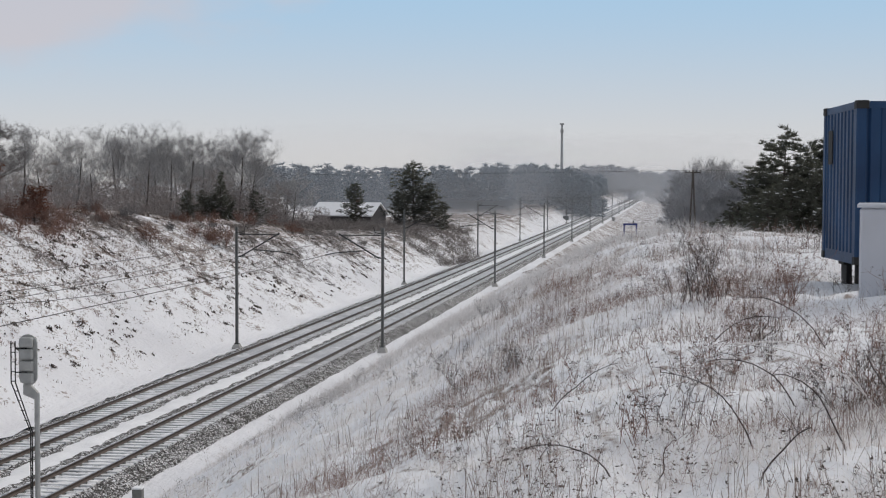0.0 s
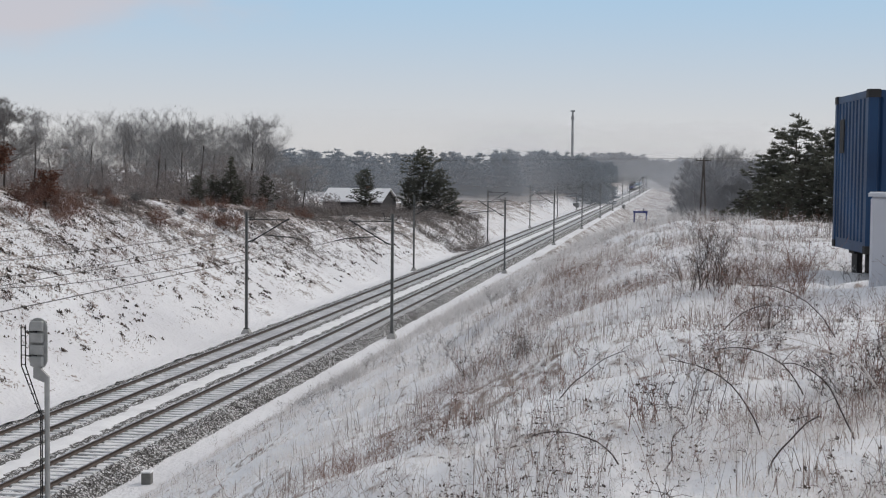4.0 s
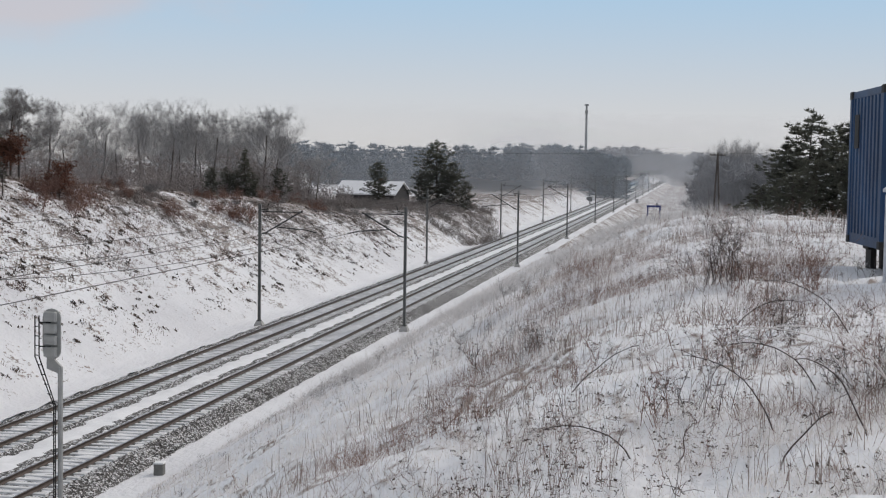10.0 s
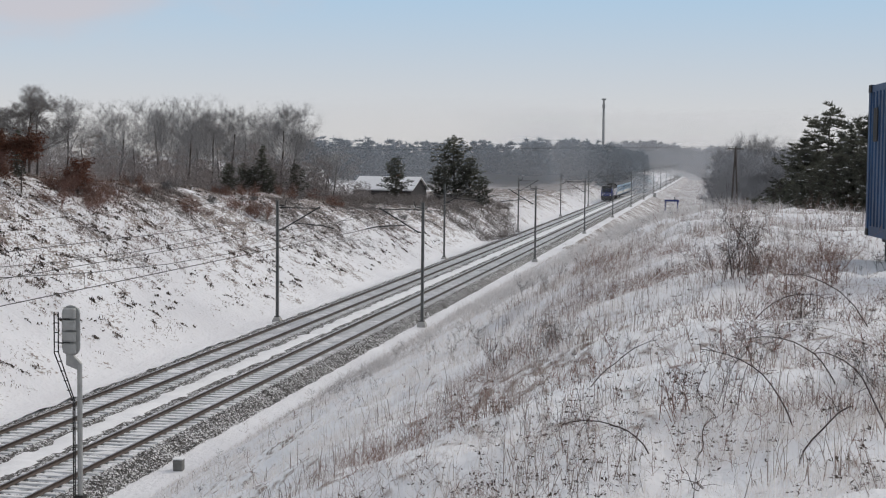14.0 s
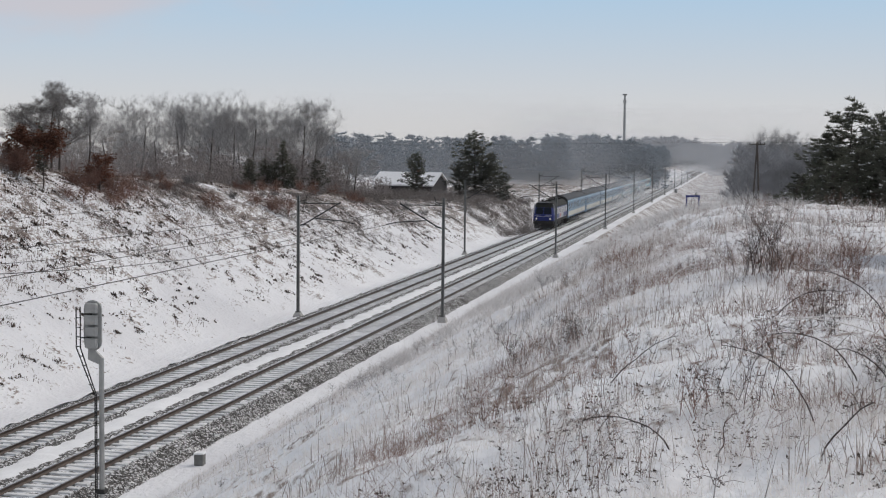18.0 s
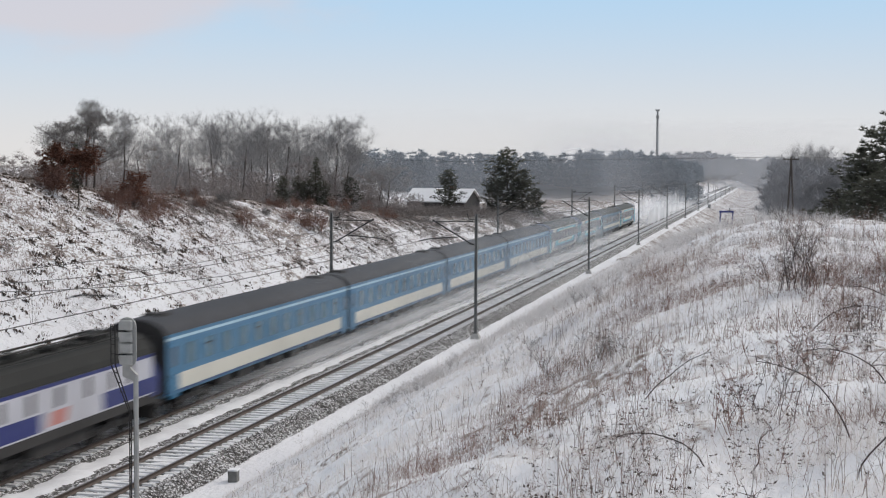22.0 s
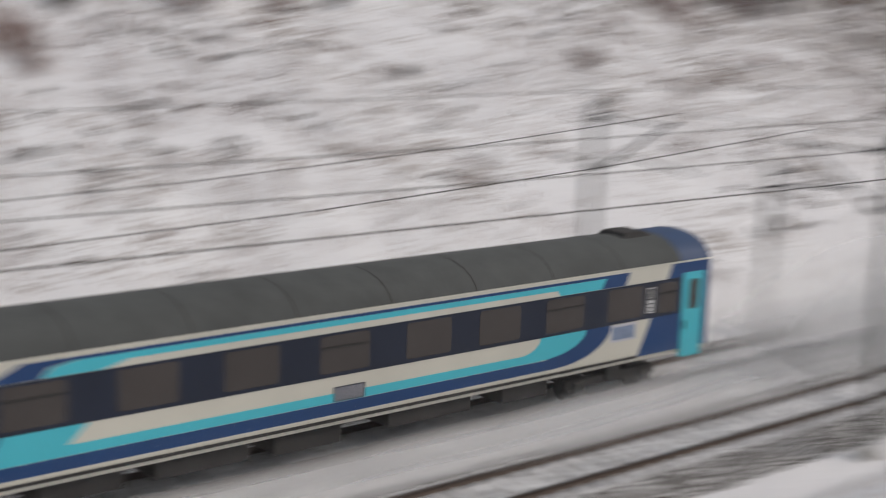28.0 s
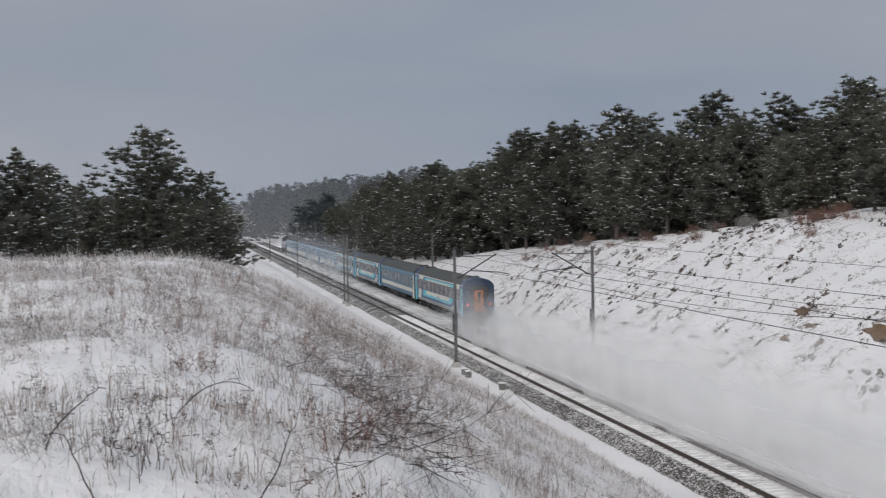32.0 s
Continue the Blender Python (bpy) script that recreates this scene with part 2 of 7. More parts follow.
SNOW = snow_ground()
CLEAN_SNOW = material("clean_snow", (0.86, 0.86, 0.87), 0.7, 0, 0.06, 2.0, 0.3, 12)
STONE = gravel("ballast_stone", 15.0, 0.70)
LOOSE_STONE = gravel("loose_stone", 14.0, 0.60)
RAIL = material("rail_steel", (0.075, 0.055, 0.045), 0.6, 0.35, 0.35, 3.0, 0.2, 50)
RAILTOP = material("rail_head", (0.30, 0.30, 0.31), 0.32, 0.9, 0.2, 2.0)
SLEEPER = material("snowy_concrete_sleeper", (0.72, 0.72, 0.72), 0.9, 0, 0.3, 3.0, 0.3, 30, color2=(0.86, 0.86, 0.87))
STEEL = material("mast_steel", (0.17, 0.175, 0.17), 0.7, 0.2, 0.3, 3.0, 0.2, 40)
PALE_STEEL = material("galvanised_steel", (0.40, 0.40, 0.385), 0.55, 0.3, 0.2, 4.0)
CONCRETE = material("concrete", (0.42, 0.41, 0.39), 0.9, 0, 0.25, 4.0, 0.4, 30)
WIRE = material("wire_copper", (0.045, 0.04, 0.035), 0.6, 0.3, 0.2, 1.0)
BLACK = material("black_rubber", (0.02, 0.02, 0.02), 0.7, 0, 0.3, 4.0)
BARK = material("bark", (0.10, 0.085, 0.075), 0.95, 0, 0.35, 4.0, 0.5, 20)
TWIG = material("frosted_twigs", (0.23, 0.215, 0.208), 0.95, 0, 0.3, 0.8, spread=0.2)
RED_TWIG = material("red_brown_twigs", (0.24, 0.14, 0.11), 0.95, 0, 0.35, 1.0, spread=0.2)
NEEDLE = material("pine_needles", (0.128, 0.130, 0.102), 0.9, 0, 0.4, 0.9, spread=0.3, thin=0.25)
FROST_GRASS = material("frosted_dry_grass", (0.86, 0.81, 0.78), 0.95, 0, 0.20, 5.0, color2=(0.93, 0.91, 0.90), thin=0.5)
DARK_TWIG = material("dark_canes", (0.075, 0.055, 0.05), 0.9, 0, 0.4, 3.0)
CLOD = material("earth_clods", (0.065, 0.048, 0.039), 0.95, 0, 0.45, 2.0, color2=(0.17, 0.13, 0.105))
# far pine wood: distance haze is mixed into the needle colour
HAZED_NEEDLE = material("hazed_needles", (0.20, 0.235, 0.265), 0.9, 0, 0.25, 0.03, thin=0.5)
# ridge trees: pale twigs, with the haze of distance in their colour
HAZED_RIDGE_TWIG = material("hazed_ridge_twigs", (0.36, 0.35, 0.345), 0.95, 0, 0.25, 0.05, spread=0.25)
# hill wood: the blue in these needles stands for haze
HILL_NEEDLE = material("hazed_hill_needles", (0.080, 0.095, 0.10), 0.9, 0, 0.3, 0.03, thin=0.4)
ARM = material("cantilever_steel", (0.06, 0.06, 0.06), 0.6, 0.3, 0.3, 3.0)
# far thicket and horizon wood: colour greyed to carry the haze
HAZED_TWIG = material("hazed_twigs", (0.33, 0.33, 0.34), 0.95, 0, 0.2, 0.05)
RUST_LEAF = material("withered_oak_leaves", (0.15, 0.062, 0.036), 0.8, 0, 0.4, 3.0)
EARTH = material("bare_sand", (0.15, 0.10, 0.062), 0.95, 0, 0.35, 2.0, 0.5, 12)
BROWN_GRASS = material("brown_dry_grass", (0.27, 0.205, 0.175), 0.95, 0, 0.35, 7.0, color2=(0.46, 0.39, 0.35), thin=0.4)

# ---- mesh helpers ----


class Mesh:
    """Collects faces of one part."""

    def __init__(self):
        self.v, self.f = [], []

    def quad(self, a, b, c, d):
        n = len(self.v)
        self.v += [tuple(a), tuple(b), tuple(c), tuple(d)]
        self.f.append((n, n + 1, n + 2, n + 3))
        return self

    def tri(self, a, b, c):
        n = len(self.v)
        self.v += [tuple(a), tuple(b), tuple(c)]
        self.f.append((n, n + 1, n + 2))
        return self

    def box(self, x0, x1, y0, y1, z0, z1, bevel=0.0):
        """A box; bevel chamfers its upright edges and the rims of its top."""
        if bevel <= 0:
            n = len(self.v)
            self.v += [(x, y, z) for z in (z0, z1) for y in (y0, y1) for x in (x0, x1)]
            self.f += [tuple(n + i for i in q) for q in ((0, 2, 3, 1), (4, 5, 7, 6), (0, 1, 5, 4), (2, 6, 7, 3), (0, 4, 6, 2), (1, 3, 7, 5))]
            return self
        b = bevel

        def ring(i, z):
            return [(x0 + i + b, y0 + i, z), (x1 - i - b, y0 + i, z), (x1 - i, y0 + i + b, z), (x1 - i, y1 - i - b, z),
                    (x1 - i - b, y1 - i, z), (x0 + i + b, y1 - i, z), (x0 + i, y1 - i - b, z), (x0 + i, y0 + i + b, z)]
        return self.loft([ring(0, z0), ring(0, z1 - b), ring(b, z1)])

    def loft(self, rings, cap=True, closed=True):
        n, k = len(self.v), len(rings[0])
        for r in rings:
            self.v += [tuple(p) for p in r]
        for i in range(len(rings) - 1):
            for j in range(k if closed else k - 1):
                a, b = n + i * k + j, n + i * k + (j + 1) % k
                self.f.append((a, b, b + k, a + k))
        if cap:
            self.f.append(tuple(n + j for j in reversed(range(k))))
            self.f.append(tuple(n + (len(rings) - 1) * k + j for j in range(k)))
        return self

    def tube(self, pts, r, sides=6, r1=None):
        """A tube along a line of points, tapering from r to r1."""
        pts = [Vector(p) for p in pts]
        rings, m = [], len(pts)
        for i, p in enumerate(pts):
            d = (pts[min(i + 1, m - 1)] - pts[max(i - 1, 0)])
            d = d.normalized() if d.length > 1e-9 else Vector((0, 0, 1))
            s = d.cross(Vector((0, 0, 1)) if abs(d.z) < 0.9 else Vector((1, 0, 0))).normalized()
            u = s.cross(d)
            q = r if r1 is None else r + (r1 - r) * i / max(1, m - 1)
            rings.append([p + (s * math.cos(a) + u * math.sin(a)) * q for a in (2 * math.pi * j / sides for j in range(sides))])
        return self.loft(rings)

    def prism(self, outline, axis, a, b):
        """A flat outline pushed along an axis: outline holds the two other coordinates in order."""
        def at(p, w):
            q = list(p)
            q.insert(axis, w)
            return tuple(q)
        return self.loft([[at(p, a) for p in outline], [at(p, b) for p in outline]])

    def move(self, m, start=0):
        self.v[start:] = [tuple(m @ Vector(p)) for p in self.v[start:]]
        return self

    def data(self, name, mat, smooth=False):
        me = bpy.data.meshes.new(name)
        me.from_pydata(self.v, [], self.f)
        bm = bmesh.new()
        bm.from_mesh(me)
        bmesh.ops.recalc_face_normals(bm, faces=bm.faces)
        bm.to_mesh(me)
        bm.free()
        if mat:
            me.materials.append(mat)
        if smooth:
            me.polygons.foreach_set("use_smooth", [True] * len(me.polygons))
        return me


def part(name, mesh, mat, parent=None, label="", smooth=False):
    """Links a mesh as one object under a thing or a part."""
    me = mesh.data(name, mat, smooth) if isinstance(mesh, Mesh) else mesh
    ob = new(name, me)
    if parent is not None:
        ob.parent = parent
    if label:
        ob["label"] = label
    return ob


def thing(name, label, category, group="", kind="", m=None):
    ob = tagged(new(name), label, category, group, kind)
    ob.empty_display_size = 0.3
    if m is not None:
        ob.matrix_basis = m
    return ob


def raw(name, verts, faces, mat, smooth=False):
    """A mesh straight from arrays of points and equal-sized faces."""
    me = bpy.data.meshes.new(name)
    verts, faces = np.asarray(verts, np.float32), np.asarray(faces, np.int32)
    k = faces.shape[1]
    me.vertices.add(len(verts))
    me.vertices.foreach_set("co", verts.ravel())
    me.loops.add(faces.size)
    me.loops.foreach_set("vertex_index", faces.ravel())
    me.polygons.add(len(faces))
    me.polygons.foreach_set("loop_start", np.arange(0, faces.size, k))
    me.polygons.foreach_set("loop_total", np.full(len(faces), k))
    if smooth:
        me.polygons.foreach_set("use_smooth", np.ones(len(faces), bool))
    me.update()
    me.validate()
    if mat:
        me.materials.append(mat)
    return me

# ---- the lie of the land (rail tops at z = 0 beside the camera) ----
GRADE = 0.00234
NEAR_T, FAR_T = -21.43, -25.87  # centre lines of the two tracks
CREST_Y = (-1500, -420, -300, -208, -180, -125, -104, -86, -68, -47, 0, 47, 62, 78, 86, 99, 110, 126, 145, 165, 220, 320, 1500)
CREST_Z = (3.0, 0.5, 0.6, 2.3, 4.6, 7.6, 9.3, 10.0, 11.5, 12.5, 13.2, 12.7, 12.1, 11.3, 10.1, 9.0, 8.5, 7.6, 6.8, 4.9, 3.6, 3.6, 6.0)
SHELF_Y = (-1500, -420, -260, -170, -110, -75, -46, -20, 0, 30, 48, 70, 100, 135, 170, 230, 400, 1500)
SHELF_Z = (2.0, -0.4, 0.0, 1.0, 3.8, 7.2, 9.05, 9.1, 9.1, 9.25, 9.0, 7.9, 5.0, 1.8, 0.2, -1.8, -2.0, 2.0)


def lattice(ix, iy, seed):
    h = np.sin(ix * 127.1 + iy * 311.7 + seed * 74.7) * 43758.5453
    return h - np.floor(h)


def wander(x, y, scale, seed=0, octaves=3):
    """Smooth noise between 0 and 1."""
    x, y = np.asarray(x, float) / scale, np.asarray(y, float) / scale
    total, amp, norm = 0.0, 1.0, 0.0
    for o in range(octaves):
        ix, iy = np.floor(x), np.floor(y)
        fx, fy = x - ix, y - iy
        fx, fy = fx * fx * (3 - 2 * fx), fy * fy * (3 - 2 * fy)
        a = lattice(ix, iy, seed + o) * (1 - fx) + lattice(ix + 1, iy, seed + o) * fx
        b = lattice(ix, iy + 1, seed + o) * (1 - fx) + lattice(ix + 1, iy + 1, seed + o) * fx
        total, norm, amp = total + (a * (1 - fy) + b * fy) * amp, norm + amp, amp * 0.5
        x, y = x * 2.03, y * 2.03
    return total / norm


def height(x, y):
    """The snow surface."""
    x, y = np.asarray(x, float), np.asarray(y, float)
    bed = GRADE * np.clip(y, -900, 1500) - 0.62
    crest, shelf = np.interp(y, CREST_Y, CREST_Z), np.interp(y, SHELF_Y, SHELF_Z)
    # far side of the cutting
    far = bed + (-30.2 - x) / 1.5
    flat = crest + 0.012 * np.clip(-48 - x, 0, 400) + (wander(x, y, 60, 5) - 0.5) * 2.0 * np.clip((-50 - x) / 40, 0, 1)
    west_hill = 15 * np.clip((-y - 400) / 350, 0, 1) ** 1.3 * np.clip((20 - x) / 150, 0.25, 1)
    flat = flat + west_hill
    k = 0.9
    far = np.where(crest > 1.0 + bed, -np.log(np.exp(-k * np.clip(far, -30, 60)) + np.exp(-k * np.clip(flat, -30, 60))) / k, np.minimum(far, flat))
    # near side
    near = bed + (x + 17.9) * 0.57
    k2 = 2.2
    lip = -np.log(np.exp(-k2 * np.clip(near, -20, 60)) + np.exp(-k2 * shelf)) / k2
    low = bed - (x + 17.9) * 0.5
    near = np.where(shelf > bed + 0.4, lip, np.maximum(shelf, low))
    near = near + west_hill
    z = np.where(x < -30.2, far, np.where(x > -17.9, near, bed))
    rough = np.clip(np.minimum(np.abs(x + 30.2), 40) * (x < -30.2) + (x + 17.9) * (x > -17.9), 0, 3) / 3
    z = z + rough * ((wander(x, y, 2.6, 11) - 0.5) * 0.55 + (wander(x, y, 0.8, 21, 3) - 0.5) * 0.32)
    z = z + (wander(x, y, 1.2, 31) - 0.5) * 0.07
    z = z - 0.28 * np.exp(-((x - 3.2) ** 2 + (y - 23.0) ** 2) / 16.0)
    return z


def ground_z(x, y):
    return float(height(x, y))


def spaced(stops):
    """Coordinates that run through stops of (start, step), growing between."""
    out = []
    for (a, s), (b, _) in zip(stops, stops[1:]):
        n = max(1, round(abs(b - a) / s))
        out += [a + (b - a) * i / n for i in range(n)]
    return np.array(out + [stops[-1][0]])


def build_ground():
    xs = spaced([(-3500, 350), (-480, 60), (-220, 18), (-90, 4), (-58, 0.8), (-30.4, 0.5), (-28, 1.2), (-18.2, 0.4), (-7, 0.22), (6, 0.5), (22, 1.5), (60, 6), (150, 25), (500, 120), (1200, 400), (3500, 400)])
    ys = spaced([(-3500, 350), (-900, 60), (-400, 15), (-240, 4), (-120, 1.4), (-60, 0.7), (-26, 0.25), (-6, 0.8), (6, 0.22), (30, 0.45), (46, 0.7), (110, 1.4), (240, 4), (420, 15), (1000, 80), (3500, 350)])
    X, Y = np.meshgrid(xs, ys)
    Z = height(X, Y)
    verts = np.stack([X, Y, Z], -1).reshape(-1, 3)
    nx, ny = len(xs), len(ys)
    i = (np.arange(ny - 1)[:, None] * nx + np.arange(nx - 1)[None]).ravel()
    me = raw("ground", verts, np.stack([i, i + 1, i + nx + 1, i + nx], -1), SNOW, True)
    # how much dead growth pokes through: more towards the crests, none on the trackbed
    crest = np.interp(Y, CREST_Y, CREST_Z)
    up = np.clip((Z + 0.6) / np.maximum(crest + 0.6, 1), 0, 1.1)
    litter = np.where(X < -30.2, 0.37 + 0.50 * up ** 1.5 * np.clip((Y - 25) / 60, 0.2, 1), np.where(X > -17.9, 0.34, 0.0))
    litter = np.where((X > -18.2) & (X < 6) & (Y > 120), 0.74, litter)
    litter = np.where((X > -15.6) & (X < -7) & (np.abs(Y) < 120), 0.31, np.where((X > -18) & (X <= -15.6) & (np.abs(Y) < 120), 0.12, litter))
    litter = np.where((X > -16.4) & (X < -4) & (Y < 0) & (Y > -120), 0.46, litter)
    litter = np.where((X >= -4) & (X < 60) & (Y < 0), 0.31, litter)
    litter = np.where(X < -60, np.where(Y > 0, 0.62, 0.85), litter)
    at = me.attributes.new("litter", "FLOAT", "POINT")
    at.data.foreach_set("value", litter.astype(np.float32).ravel())
    tagged(new("ground", me), "snow-covered cutting with dead grass showing through", "ground", kind="structure")


build_ground()


# ---- railway ----
SPAN_Y = (-306, -233, -162, -97, -31, 31, 91.3, 151.5, 211, 271, 332, 393, 455, 517, 579, 641, 703, 765, 827)


def zr(y):
    return GRADE * y


def strip(xs_zs, y0, y1, step, name, mat, rough=0.0, seed=0):
    """A long bed with the given cross-section, roughened like loose stone."""
    n = int((y1 - y0) / step)
    ys = np.linspace(y0, y1, n + 1)
    prof = np.array(xs_zs)
    X, Y = np.meshgrid(prof[:, 0], ys)
    Z = np.broadcast_to(prof[:, 1], X.shape) + GRADE * Y
    if rough:
        rs = np.random.RandomState(seed)
        Z = Z + rs.uniform(-rough, rough, Z.shape)
        X = X + rs.uniform(-rough, rough, Z.shape)
    k = len(prof)
    i = (np.arange(n)[:, None] * k + np.arange(k - 1)[None]).ravel()
    return raw(name, np.stack([X, Y, Z], -1).reshape(-1, 3), np.stack([i, i + 1, i + k + 1, i + k], -1), mat)


def rail_profile(x):
    return [(x - 0.07, -0.17), (x - 0.07, -0.155), (x - 0.012, -0.13), (x - 0.012, -0.045), (x - 0.036, -0.03), (x - 0.036, -0.004),
            (x - 0.028, 0.0), (x + 0.028, 0.0), (x + 0.036, -0.004), (x + 0.036, -0.03), (x + 0.012, -0.045), (x + 0.012, -0.13), (x + 0.07, -0.155), (x + 0.07, -0.17)]


def build_track():
    bed = tagged(new("ballast_bed"), "grey crushed-stone ballast under two tracks, half buried in snow", "ballast", kind="structure")
    prof = [(-28.7, -0.80), (-28.2, -0.55), (-27.9, -0.40), (-27.6, -0.28)] + [(x, -0.225) for x in np.arange(-27.4, -24.5, 0.2)]
    prof += [(-24.3, -0.27), (-24.0, -0.33), (-23.7, -0.34), (-23.4, -0.30)] + [(x, -0.225) for x in np.arange(-23.2, -20.1, 0.2)]
    prof += [(-19.95, -0.30), (-19.7, -0.44), (-19.4, -0.58), (-19.0, -0.80)]
    near = strip(prof, -130, 190, 0.22, "stones", STONE, 0.018, 3)
    part("stones", near, None, bed)
    coarse = prof[::2] + [prof[-1]]
    part("stones", strip(coarse, 190, 1400, 3, "stones", STONE, 0.02, 4), None, bed)
    part("stones", strip(coarse, -480, -130, 2, "stones", STONE, 0.02, 5), None, bed)
    # loose stones on both shoulders
    rs0 = np.random.RandomState(12)
    for x0, x1, y0, y1, count in ((-20.15, -19.2, 26, 120, 14000), (-28.35, -27.4, 26, 150, 9000), (-20.15, -19.2, -120, -34, 9500)):
        px, py = rs0.uniform(x0, x1, count), rs0.uniform(y0, y1, count)
        pz = np.interp(px, [q[0] for q in prof], [q[1] for q in prof]) + GRADE * py
        c = np.stack([px, py, pz + 0.01], -1)
        r = rs0.uniform(0.02, 0.05, (count, 1, 1))
        base = np.array([(1, 0, 0), (0, 1, 0), (-1, 0, 0), (0, -1, 0), (0.1, 0.1, 1)], float)
        v = c[:, None, :] + base[None] * r * rs0.uniform(0.6, 1.4, (count, 5, 3))
        i = np.arange(count)[:, None] * 5
        part("loose_stones", raw("loose_stones", v.reshape(-1, 3), np.concatenate([i + [0, 1, 4], i + [1, 2, 4], i + [2, 3, 4], i + [3, 0, 4]]), LOOSE_STONE), None, bed)["kind"] = "stuff"
    # packed snow between and beside the tracks
    n = int(330 / 0.35)
    for name, a, b, z in (("snow_strip", -24.35, -23.0, -0.285), ("snow_strip", -29.9, -28.30, -0.47)):
        ys = np.linspace(-140, 190, n)
        xs = np.linspace(a, b, 9)
        X, Y = np.meshgrid(xs, ys)
        Z = z + GRADE * Y + 0.10 * np.sin((X - a) / (b - a) * np.pi) + (wander(X, Y, 0.7, 8) - 0.52) * 0.26
        if a < -29:
            Z = Z - (0.0 + 0.35 * (b - X))
        i = (np.arange(n - 1)[:, None] * 9 + np.arange(8)[None]).ravel()
        part(name, raw(name, np.stack([X, Y, Z], -1).reshape(-1, 3), np.stack([i, i + 1, i + 10, i + 9], -1), CLEAN_SNOW, True), None, bed)
    for y0, y1 in ((-480, -140), (190, 1400)):
        part("snow_strip", strip([(-24.35, -0.24), (-24.0, -0.17), (-23.4, -0.17), (-23.05, -0.24)], y0, y1, 5, "snow_strip", CLEAN_SNOW, 0.03, 6), None, bed)
    # drifted snow between the rails
    for c in (NEAR_T, FAR_T):
        for a, b in ((-0.62, 0.62), (-1.25, -0.86), (0.86, 1.2)):
            n2 = int(330 / 0.15)
            ys2 = np.linspace(-140, 190, n2)
            xs2 = np.linspace(c + a, c + b, 7 if b - a > 1 else 4)
            k2 = len(xs2)
            X, Y = np.meshgrid(xs2, ys2)
            ripple = np.cos((Y + 120) / 0.6 * 2 * np.pi)
            Z = GRADE * Y - 0.212 + 0.050 * ripple + (wander(X, Y, 0.5, 13, 2) - 0.5) * 0.10
            i = (np.arange(n2 - 1)[:, None] * k2 + np.arange(k2 - 1)[None]).ravel()
            part("snow_strip", raw("snow_strip", np.stack([X, Y, Z], -1).reshape(-1, 3), np.stack([i, i + 1, i + k2 + 1, i + k2], -1), CLEAN_SNOW, True), None, bed)
    # sleepers: one mesh, shared
    sl = Mesh()
    sl.loft([[(-1.25, -0.13, -0.35), (1.25, -0.13, -0.35), (1.25, 0.13, -0.35), (-1.25, 0.13, -0.35)],
             [(-1.25, -0.125, -0.175), (1.25, -0.125, -0.175), (1.25, 0.125, -0.175), (-1.25, 0.125, -0.175)],
             [(-1.2, -0.10, -0.155), (1.2, -0.10, -0.155), (1.2, 0.10, -0.155), (-1.2, 0.10, -0.155)]])
    sleeper = sl.data("sleeper", SLEEPER)
    rs = random.Random(4)
    for c, name in ((NEAR_T, "near"), (FAR_T, "far")):
        tr = tagged(new("track"), "railway track of rusty steel rails on snowy concrete sleepers", "railway track", "tracks in the cutting", "structure")
        for dx in (-0.7525, 0.7525):
            pr = rail_profile(c + dx)
            part("rail", strip(pr, -480, 1400, 10, "rail", RAIL), None, tr)
            part("rail_head", strip([(c + dx - 0.03, 0.003), (c + dx + 0.03, 0.003)], -480, 1400, 10, "rail_head", RAILTOP), None, tr, "bright worn running surface")
        y = -120.0
        far_v, far_f = [], []
        while y < 700:
            if 28 < y < 106:
                ob = part("sleeper", sleeper, None, tr)
                ob.matrix_basis = pose(c + rs.uniform(-0.02, 0.02), y, zr(y), 0, 0, rs.uniform(-0.4, 0.4))
            else:
                n = len(far_v)
                for p in sl.v:
                    far_v.append((p[0] + c, p[1] + y, p[2] + zr(y)))
                far_f += [tuple(n + i for i in q) for q in sl.f]
            y += 0.6
        m = Mesh()
        m.v, m.f = far_v, far_f
        tagged(part("sleepers", m, SLEEPER, tr), kind="stuff")


build_track()


